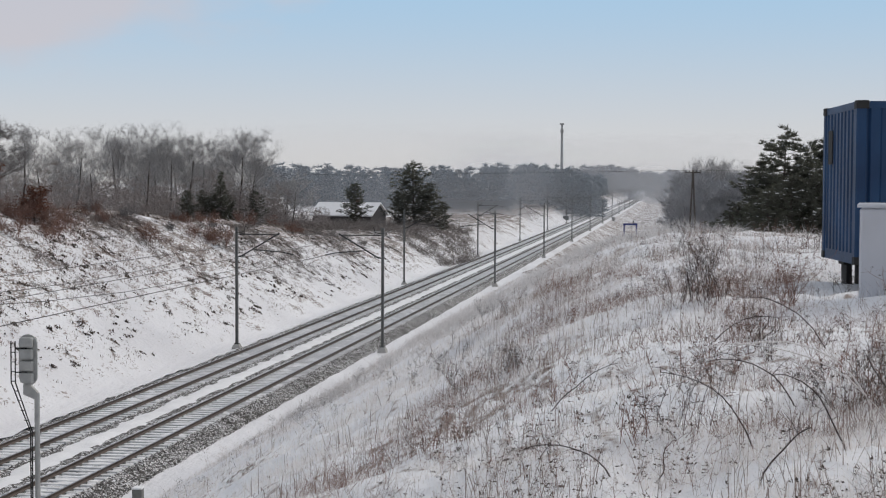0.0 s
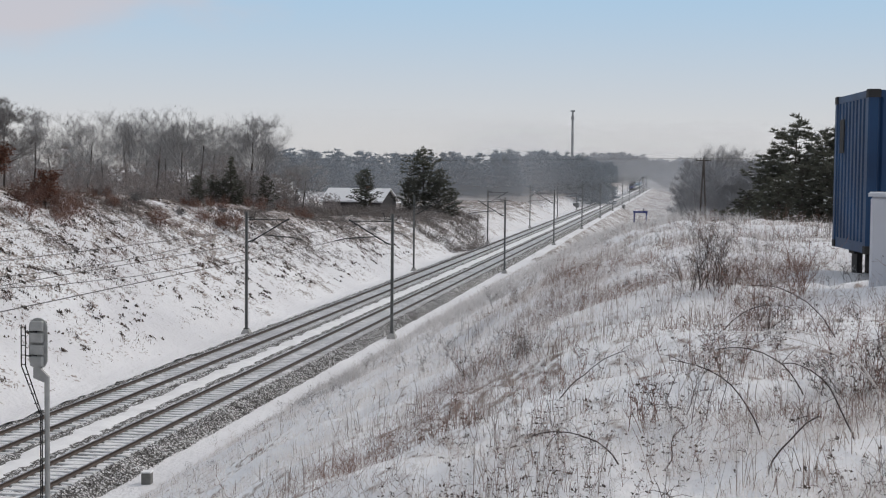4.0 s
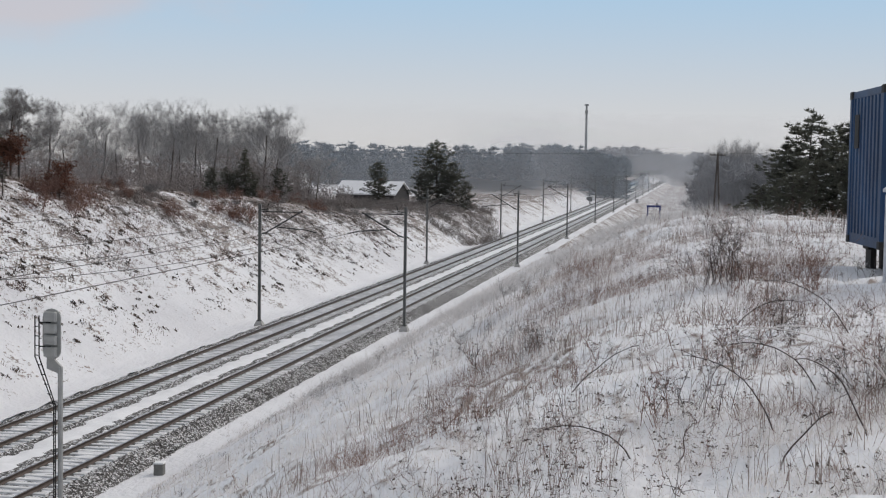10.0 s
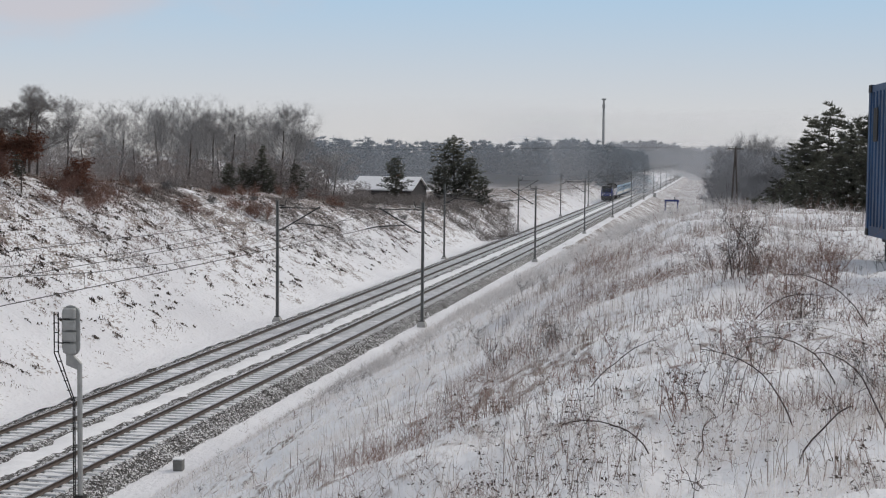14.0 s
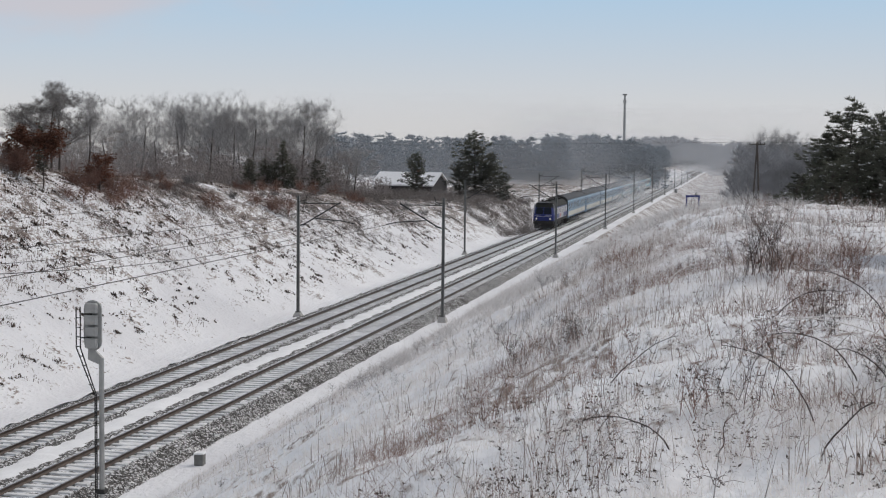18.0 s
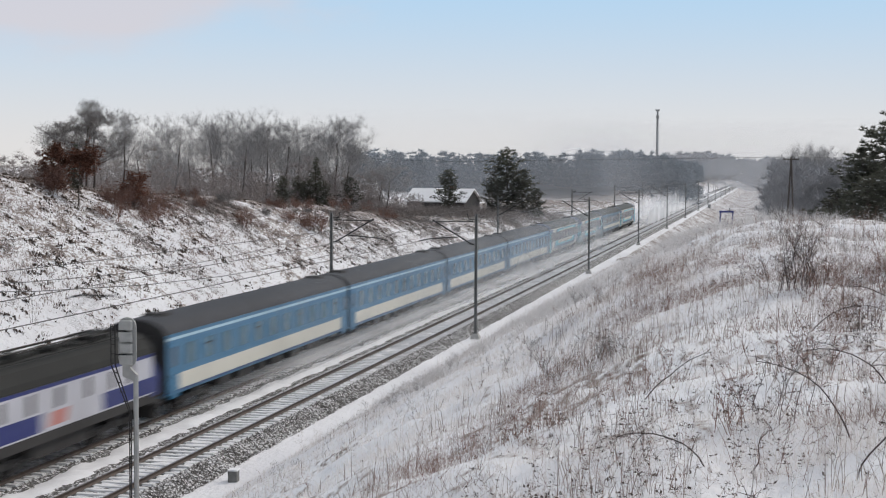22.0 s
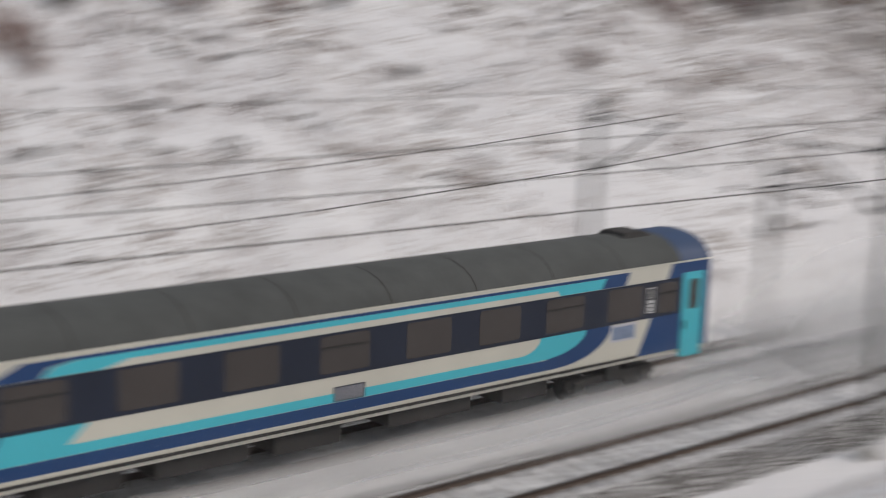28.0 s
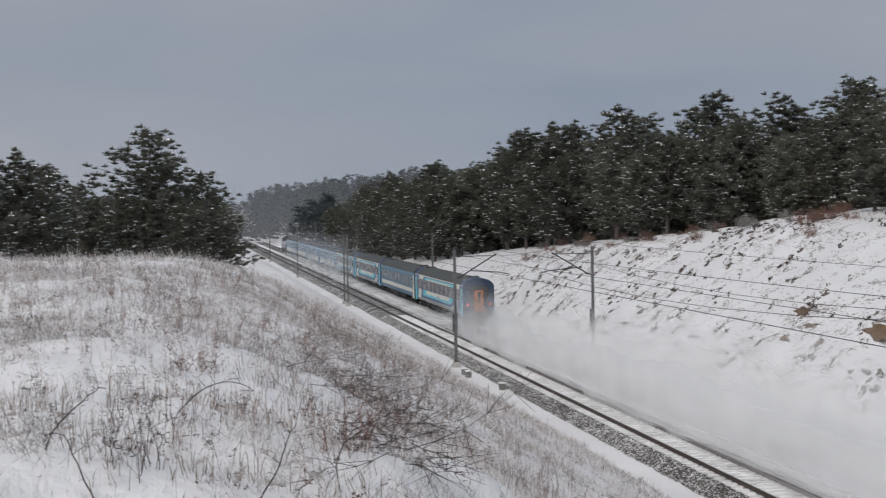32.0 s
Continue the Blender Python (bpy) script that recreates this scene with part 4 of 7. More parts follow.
    # end walls
    for e in (-1, 1):
        y = e * H
        w = Mesh()
        w.prism([(p[0] * 0.995, p[1]) for p in coach_section()], 1, y, y + e * 0.02)
        part("end_wall", w, SHADED_NAVY, root)
        g = Mesh().box(-0.52, 0.52, min(y + e * 0.02, y + e * 0.05), max(y + e * 0.02, y + e * 0.05), 1.15, 3.25)
        gd = part("gangway_frame", g, BLACK, root)
        y2 = y + e * 0.05
        lo, hi = min(y2, y2 + e * 0.03), max(y2, y2 + e * 0.03)
        dr = part("gangway_door", Mesh().box(-0.40, 0.40, lo, hi, 1.2, 3.1, 0.03), ORANGE, root, "orange gangway door")
        y3 = y + e * 0.08
        part("door_window", Mesh().box(-0.17, 0.12, min(y3, y3 + e * 0.01), max(y3, y3 + e * 0.01), 2.0, 2.95), PANE, dr)
        if tail and e == 1:
            for sx in (-1, 1):
                h = part("tail_light", Mesh().tube([(sx * 1.0, y, 1.85), (sx * 1.0, y + 0.09, 1.85)], 0.14, 12), BLACK, root)
                part("lens", Mesh().tube([(sx * 1.0, y + 0.085, 1.85), (sx * 1.0, y + 0.10, 1.85)], 0.10, 12), LAMP_R, h, "lit red tail light")
        part("coupling_hook", Mesh().box(-0.2, 0.2, min(y, y + e * 0.18), max(y, y + e * 0.18), 0.75, 1.1, 0.02), UNDER, root)
        part("lower_apron", Mesh().box(-1.2, 1.2, min(y, y + e * 0.05), max(y, y + e * 0.05), 0.62, 1.0), UNDER, root)
    return root


def pantograph(root, y, raised):
    p = Mesh()
    for s in (-1, 1):
        p.tube([(s * 0.55, y - 0.7, 4.05), (s * 0.55, y + 0.7, 4.05)], 0.035, 5)
        if raised:
            p.tube([(s * 0.5, y + 0.6, 4.1), (s * 0.35, y - 1.0, 4.85), (s * 0.25, y + 0.5, 5.5)], 0.03, 5)
        else:
            p.tube([(s * 0.5, y + 1.0, 4.15), (s * 0.35, y - 1.1, 4.28), (s * 0.25, y + 0.9, 4.38)], 0.03, 5)
    zt = 5.52 if raised else 4.42
    yh = y + (0.5 if raised else 0.9)
    for dy in (-0.18, 0.18):
        p.tube([(-0.98, yh + dy, zt - 0.12), (-0.75, yh + dy, zt), (0.75, yh + dy, zt), (0.98, yh + dy, zt - 0.12)], 0.03, 5)
    pn = part("pantograph", p, BLACK, root)
    ins = Mesh()
    for sx in (-0.55, 0.55):
        for dy in (-0.6, 0.6):
            ins.tube([(sx, y + dy, 3.85), (sx, y + dy, 4.05)], 0.08, 8)
    part("insulator", ins, UNDER, pn)


def locomotive():
    root = thing("electric_locomotive", "blue and grey electric locomotive, grimy, headlights lit, hauling the train", "locomotive")
    H = 8.1
    W = 1.48

    def ring(y, w, top, dz=0.0):
        return [(w, y, 1.0), (w, y, 2.95), (w - 0.09, y, 3.25 + dz), (w - 0.38, y, top - 0.16), (w - 0.7, y, top), (-w + 0.7, y, top), (-w + 0.38, y, top - 0.16), (-w + 0.09, y, 3.25 + dz), (-w, y, 2.95), (-w, y, 1.0)]
    # body: raked cab fronts at both ends
    b = Mesh()
    rings = []
    for y, w in ((-H + 0.9, W), (H - 0.9, W)):
        rings.append(ring(y, w, 3.78))
    b.loft(rings)
    part("body", b, LOCO_GREY, root, "light grey side walls")
    roof = Mesh()
    roof.loft([[(W + 0.012, y, 3.02), (W - 0.070, y, 3.262), (W - 0.375, y, 3.635), (W - 0.70, y, 3.792), (-W + 0.70, y, 3.792), (-W + 0.375, y, 3.635), (-W + 0.070, y, 3.262), (-W - 0.012, y, 3.02)] for y in (-H + 0.75, H - 0.75)], cap=False, closed=False)
    part("roof", roof, LOCO_ROOF, root, "sooty dark roof")
    for s in (-1, 1):
        x = s * W

        def panel(name, outline, mat, depth=0.006, label="", parent=root):
            return part(name, Mesh().prism(outline, 0, x - s * 0.01, x + s * depth), mat, parent, label)
        panel("blue_band", [(-H + 0.9, 1.42), (-1.9, 1.42), (-1.9, 2.05), (-H + 0.9, 2.05)], LOCO_BLUE)
        panel("blue_band", [(2.8, 1.42), (H - 0.9, 1.42), (H - 0.9, 2.05), (2.8, 2.05)], LOCO_BLUE)
        panel("red_emblem", [(-1.4, 1.50), (-0.1, 1.50), (0.1, 2.0), (-1.2, 2.0)], LOCO_RED, 0.006, "faded red emblem")
        panel("sill", [(-H + 0.9, 1.0), (H - 0.9, 1.0), (H - 0.9, 1.36), (-H + 0.9, 1.36)], UNDER)
        panel("top_line", [(-H + 0.9, 2.88), (H - 0.9, 2.88), (H - 0.9, 3.01), (-H + 0.9, 3.01)], LOCO_BLUE)
        for y in (-4.6, -2.6, -0.6, 1.6, 3.6, 5.2):
            w = panel("side_window", rounded(y - 0.20, y + 0.20, 2.12, 2.80, 0.06), PANE, 0.012)
        panel("cab_door", rounded(-H + 1.9, -H + 2.5, 1.1, 2.9, 0.05), LOCO_GREY, 0.012)
        panel("cab_window", rounded(-H + 1.0, -H + 1.6, 2.15, 2.85, 0.08), PANE, 0.012)
    for e in (-1, 1):
        # cab front: lower face upright, upper face raked
        c = Mesh()
        y0 = e * (H - 0.9)
        prof = [(0.94, 0.90), (1.00, 1.22), (0.98, 2.05), (0.55, 3.02), (0.38, 3.30), (0.05, 3.66)]
        rows = []
        for dy, z in prof:
            t = max(0.0, (z - 2.05) / 1.6)
            w = W - 0.02 - 0.30 * t
            rows.append([(w, e * (H - 0.9) - e * 0.01, z), (w - 0.05, y0 + e * (dy - 0.22 if dy > 0.3 else dy * 0.5), z), (w - 0.30, y0 + e * dy, z), (-w + 0.30, y0 + e * dy, z), (-w + 0.05, y0 + e * (dy - 0.22 if dy > 0.3 else dy * 0.5), z), (-w, e * (H - 0.9) - e * 0.01, z)])
        c.loft(rows[1:4])
        cab = part("cab_front", c, CAB_BLUE, root, "deep blue cab front")
        part("cab_brow", Mesh().loft(rows[3:]), LOCO_ROOF, root, "sooty brow over the windscreen")
        part("front_apron", Mesh().loft(rows[:2]), UNDER, root, "blackened lower front")
        # windscreens lie on the raked face
        for sx in (-1, 1):
            def on_face(xx, z, off):
                t = (z - 2.05) / (3.02 - 2.05)
                return (xx, y0 + e * (0.98 - 0.43 * t + off), z)
            q = [(sx * 0.04, 2.12), (sx * 1.14, 2.12), (sx * 1.02, 3.0), (sx * 0.04, 3.0)]
            m = Mesh().loft([[on_face(a, b_, 0.0) for a, b_ in q], [on_face(a, b_, 0.02) for a, b_ in q]])
            part("windscreen", m, CAB_GLASS, cab)
            lamp = part("headlight", Mesh().tube([(sx * 0.95, y0 + e * 0.94, 1.48), (sx * 0.95, y0 + e * 1.08, 1.48)], 0.17, 12), BLACK, cab)
            part("lens", Mesh().tube([(sx * 0.95, y0 + e * 1.075, 1.48), (sx * 0.95, y0 + e * 1.09, 1.48)], 0.12, 12), LAMP_W if e < 0 else PALE_STEEL, lamp)
            part("handrail", Mesh().tube([(sx * 0.35, y0 + e * 1.08, 1.98), (sx * 1.2, y0 + e * 1.03, 1.98)], 0.025, 5), WHITE, cab)
        part("roof_lamp", Mesh().tube([(0, y0 + e * 0.1, 3.55), (0, y0 + e * 0.42, 3.55)], 0.13, 10), LOCO_ROOF, cab)
        part("front_line", Mesh().box(-1.2, 1.2, min(y0 + e * 1.0, y0 + e * 1.03), max(y0 + e * 1.0, y0 + e * 1.03), 1.76, 1.80), LOCO_GREY, cab)
        part("buffer_beam", Mesh().box(-1.4, 1.4, min(y0 + e * 0.5, y0 + e * 1.0), max(y0 + e * 0.5, y0 + e * 1.0), 0.72, 1.05), UNDER, root)
        part("snow_plough", Mesh().prism([(y0 + e * 0.6, 0.16), (y0 + e * 1.05, 0.16), (y0 + e * 0.9, 0.7), (y0 + e * 0.6, 0.7)], 0, -1.25, 1.25), UNDER, root)
        for sx in (-1, 1):
            bf = Mesh().tube([(sx * 0.875, y0 + e * 0.98, 1.02), (sx * 0.875, y0 + e * 1.22, 1.02)], 0.1, 8)
            bf.tube([(sx * 0.875, y0 + e * 1.20, 1.02), (sx * 0.875, y0 + e * 1.26, 1.02)], 0.24, 12)
            part("buffer", bf, UNDER, root)
    rs = random.Random(2)
    y = -5.6
    while y < 5.6:
        n = rs.uniform(0.5, 1.1)
        w = rs.uniform(0.3, 0.8)
        x = rs.uniform(-0.35, 0.35)
        part("roof_equipment", Mesh().box(x - w / 2, x + w / 2, y, y + n, 3.76, 3.86 + rs.uniform(0, 0.26), 0.04), LOCO_ROOF, root)
        part("roof_insulator", Mesh().tube([(-x, y + n / 2, 3.78), (-x, y + n / 2, 4.08)], 0.07, 8, 0.05), BARK, root)
        y += n + 0.2
    for s in (-1, 1):
        part("roof_rail", Mesh().tube([(s * 0.95, -6.5, 3.9), (s * 0.95, 6.5, 3.9)], 0.03, 5), LOCO_ROOF, root)
        part("busbar", Mesh().tube([(s * 0.3, -4.0, 4.1), (s * 0.3, 3.6, 4.1)], 0.025, 5), BARK, root)
    pantograph(root, -5.2, False)
    pantograph(root, 4.6, True)
    for y in (-4.4, 4.4):
        bogie(root, y)
    part("transformer_tank", Mesh().box(-1.25, 1.25, -2.2, 2.2, 0.45, 1.0, 0.05), UNDER, root)
    return root


# tail of the train: metres along the line, by seconds
TAIL = [(-1, 1171.6), (22.0, 267.6), (24.0, 189.0), (26.0, 110.8), (27.0, 70.3), (28.5, 12.21), (30.0, -45.87), (33.0, -162.0)]


def tail_at(t):
    return float(np.interp(t, [a for a, _ in TAIL], [b for _, b in TAIL]))


CONSIST = []


def build_train():
    n = 8
    for i in range(n):  # coach 0 is the last
        off = COACH_L / 2 + i * COACH_PITCH
        if i in (0, 2, 3):
            c = striped_coach(10 + i, "cream, turquoise and navy passenger coach, last of the train" if i == 0 else "cream, turquoise and navy passenger coach in mid-train", tail=(i == 0))
        else:
            if i == 1:
                c = blue_coach(10 + i, "deep blue passenger coach with cream band and one cream door", DEEP_BLUE, FADED_STRIPE, PANE, LIVERY_CREAM, 1.38)
            else:
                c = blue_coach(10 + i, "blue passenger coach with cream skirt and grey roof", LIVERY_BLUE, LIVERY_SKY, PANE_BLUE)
        CONSIST.append((c, off))
    CONSIST.append((locomotive(), n * COACH_PITCH + 8.35))


build_train()

# ---- trees and shrubs ----


def grow(rs, height_m, spread, levels, twigs, droop=0.0, trunk_r=0.12, fork=0.35):
    """Branch lines of a bare tree: (points, r0, r1, level)."""
    lines = []

    def limb(p, d, length, r, level):
        pts, q = [p.copy()], p.copy()
        n = 4 if level < 2 else 3
        for i in range(n):
            w = 0.05 if level == 0 else 0.12
            d = (d + Vector((rs.gauss(0, w), rs.gauss(0, w), rs.gauss(0.07 - droop * level, 0.08)))).normalized()
            q = q + d * (length / n)
            pts.append(q.copy())
        lines.append((pts, r, r * 0.45, level))
        if level >= levels:
            return
        kids = (rs.randint(8, 10) if level == 0 else rs.randint(4, 5)) if level < levels - 1 else twigs
        for i in range(kids):
            u = rs.uniform(0.3 if level else fork, 1.0)
            k = min(n - 1, int(u * n))
            base = pts[k].lerp(pts[k + 1], u * n - k)
            side = Vector((rs.gauss(0, 1), rs.gauss(0, 1), rs.gauss(0.22, 0.45))).normalized()
            nd = (d * (1.0 - spread) + side * spread).normalized()
            reach = (0.80 - 0.42 * u) if level == 0 else rs.uniform(0.42, 0.68)
            limb(base, nd, length * reach * rs.uniform(0.85, 1.1), max(0.006, r * rs.uniform(0.35, 0.55)), level + 1)

    limb(Vector((0, 0, 0)), Vector((rs.gauss(0, 0.04), rs.gauss(0, 0.04), 1)), height_m * 0.66, trunk_r, 0)
    return lines


def lines_mesh(lines, keep, thick=1.0):
    m = Mesh()
    for pts, r0, r1, lv in lines:
        if keep(lv):
            m.tube(pts, r0 * thick, 6 if lv == 0 else 3, r1 * thick)
    return m


def bare_tree(seed, height_m, label, spread=0.62, twigs=6, levels=4, mat=None, droop=0.0, trunk_r=0.13, fork=0.14):
    rs = random.Random(seed)
    lines = grow(rs, height_m, spread, levels, twigs, droop, trunk_r, fork)
    root = thing("bare_tree", label, "tree", "bare trees on the ridge")
    part("trunk", lines_mesh(lines, lambda l: l == 0), BARK, root)
    part("crown", lines_mesh(lines, lambda l: l > 0, 1.1 if mat is None else 0.7), mat or TWIG, root)
    # the finest twigs
    q = np.random.RandomState(seed)
    foot = np.repeat(np.array([tuple(p) for pts, r0, r1, lv in lines if lv >= levels - 1 for p in pts[1:]]), 2, 0)
    d = q.normal(0, 1, foot.shape)
    d[:, 2] = d[:, 2] * 0.8 + 0.5 - droop * 6
    d *= q.uniform(0.2, 0.55, (len(d), 1)) / np.linalg.norm(d, axis=1)[:, None] * height_m / 10
    v = slivers(q, foot, foot + d, 0.0042)
    tagged(part("twigwork", raw("twigwork", v, np.arange(len(v)).reshape(-1, 3), mat or TWIG), None, root), kind="stuff")
    return root


def shrub(seed, height_m, label, stems=9, mat=None, levels=2, twigs=5, spread=0.5, name="bare_shrub", group="bare shrubs", thick=1.0, base_r=0.12):
    rs = random.Random(seed)
    m = Mesh()
    for i in range(stems):
        lines = grow(rs, height_m * rs.uniform(0.6, 1.25), spread, levels, twigs, 0.0, 0.012 + 0.006 * height_m, 0.15)
        a, lean = rs.uniform(0, 6.28), rs.uniform(5, 32)
        mt = pose(rs.gauss(0, base_r), rs.gauss(0, base_r), -0.1, 0, 0, math.degrees(a)) @ pose(0, 0, 0, lean)
        n = len(m.v)
        for pts, r0, r1, lv in lines:
            m.tube(pts, r0 * thick, 4 if lv == 0 else 3, r1 * thick)
        m.move(mt, n)
    root = thing(name, label, "shrub", group)
    part("crown", m, mat or TWIG, root)
    return root


def needles(rs, centres, sizes, count, flat=0.55, tri=False, slim=1.0, rise=0.0):
    """Ragged clumps of needle sprays: narrow triangles or diamonds round each centre; rise turns them upright."""
    c = np.repeat(np.asarray(centres, float).reshape(-1, 3), count, 0)
    n = len(c)
    size = np.repeat(np.broadcast_to(np.asarray(sizes, float), (n // count,)), count)[:, None]
    d = rs.normal(size=(n, 3))
    d[:, 2] = np.abs(d[:, 2]) * 0.5 + d[:, 2] * 0.3 + rise
    d /= np.linalg.norm(d, axis=1)[:, None]
    d[:, 2] *= flat
    side = np.cross(d, rs.normal(size=(n, 3)))
    side /= np.linalg.norm(side, axis=1)[:, None] + 1e-9
    a = c + d * size * 0.12
    w = size * rs.uniform(0.14, 0.26, (n, 1)) * slim
    tip = c + d * size * rs.uniform(0.7, 1.25, (n, 1))
    if tri:
        return np.stack([a + side * w, tip, a - side * w], 1).reshape(-1, 3)
    mid = c + d * size * 0.6
    return np.stack([a, mid + side * w, tip, mid - side * w], 1).reshape(-1, 3)


def slivers(rs, foot, tip, width):
    """One thin three-cornered twig from each foot to its tip."""
    side = np.cross(tip - foot, rs.normal(size=foot.shape))
    side *= width / (np.linalg.norm(side, axis=1)[:, None] + 1e-9)
    return np.stack([foot - side, foot + side, tip], 1).reshape(-1, 3)


def conifer(seed, height_m, label, radius=None, base=0.10, dense=1.0, name="pine_tree", group="pines", snow=0.20, pointed=False):
    """A pine: leaning trunk, uneven boughs, and sprays of needles massed in lumps."""
    rs = np.random.RandomState(seed)
    radius = radius or height_m * 0.27
    root = thing(name, label, "tree", group)
    tr = Mesh().tube([(0, 0, -0.3), (rs.normal(0, 0.08), rs.normal(0, 0.08), height_m * 0.5), (rs.normal(0, 0.15), rs.normal(0, 0.15), height_m * 0.97)], 0.02 * height_m, 7, 0.02)
    limbs = Mesh()
    green, white = [], []
    lobes = rs.uniform(0.75, 1.25, 12)
    for b in range(int(62 * dense)):
        u = (b + rs.uniform(0, 1)) / (62 * dense)
        z = height_m * (base + (0.97 - base) * u)
        prof = (1 - u) ** 0.9 + 0.05 if pointed else max(0.26, 1.0 - (abs(u - 0.42) / 0.66) ** 2.2)
        a = b * 2.4 + rs.normal(0, 0.3)
        r = radius * prof * rs.uniform(0.6, 1.12) * lobes[int(u * 11)]
        tip = np.array([math.cos(a) * r, math.sin(a) * r, z + rs.uniform(0.0, 0.42) * r])
        root_p = np.array([0, 0, z - 0.12 * r])
        limbs.tube([root_p, (root_p + tip) / 2 + [0, 0, -0.05 * r], tip], 0.009 * height_m * (1 - u) + 0.01, 3, 0.008)
        n = max(4, int(r / (height_m * 0.016)))
        for j in range(n):
            w = 0.22 + 0.82 * (j + rs.uniform(0, 1)) / n
            c = root_p + (tip - root_p) * w + rs.normal(0, 0.024 * height_m, 3)
            s = height_m * rs.uniform(0.022, 0.037)
            green.append((*c, s * 1.1))
            if rs.uniform() < snow * 2.0 * (1 - u) ** 0.4 and w > 0.45:
                white.append((*(c + [0, 0, s * 0.6]), s * rs.uniform(0.35, 1.0)))
    green.append((0, 0, height_m * 0.96, height_m * 0.05))
    part("trunk", tr, BARK, root)
    part("bough", limbs, BARK, root)
    q = np.array(green)
    g = needles(rs, q[:, :3], q[:, 3], 34, 1.0, True, 0.60, 0.12)
    part("crown", raw("crown", g, np.arange(len(g)).reshape(-1, 3), NEEDLE), None, root, "dark green needles")
    if white:
        q = np.array(white)
        w = needles(rs, q[:, :3], q[:, 3], 8, 0.55)
        tagged(part("snow_load", raw("snow_load", w, np.arange(len(w)).reshape(-1, 4), CLEAN_SNOW), None, root, "snow lying on the boughs"), kind="stuff")
    return root


def plant(proto, spots):
    """Sets a tree at the first spot and copies at the others: (x, y, scale)."""
    first = True
    rs = random.Random(len(spots) * 7 + 1)
    for x, y, s in spots:
        m = pose(x, y, ground_z(x, y) - 0.12, rs.uniform(-3, 3), rs.uniform(-3, 3), rs.uniform(0, 360))
        if first:
            proto.matrix_basis = m
            proto.scale = (s, s, s)
            first = False
        else:
            c = copy_thing(proto, m)
            c.scale = (s, s, s)


def at_angle(az, dist):
    """Ground point by bearing (degrees left of the line's far end) and distance."""
    return -math.sin(radians(az)) * dist, math.cos(radians(az)) * dist


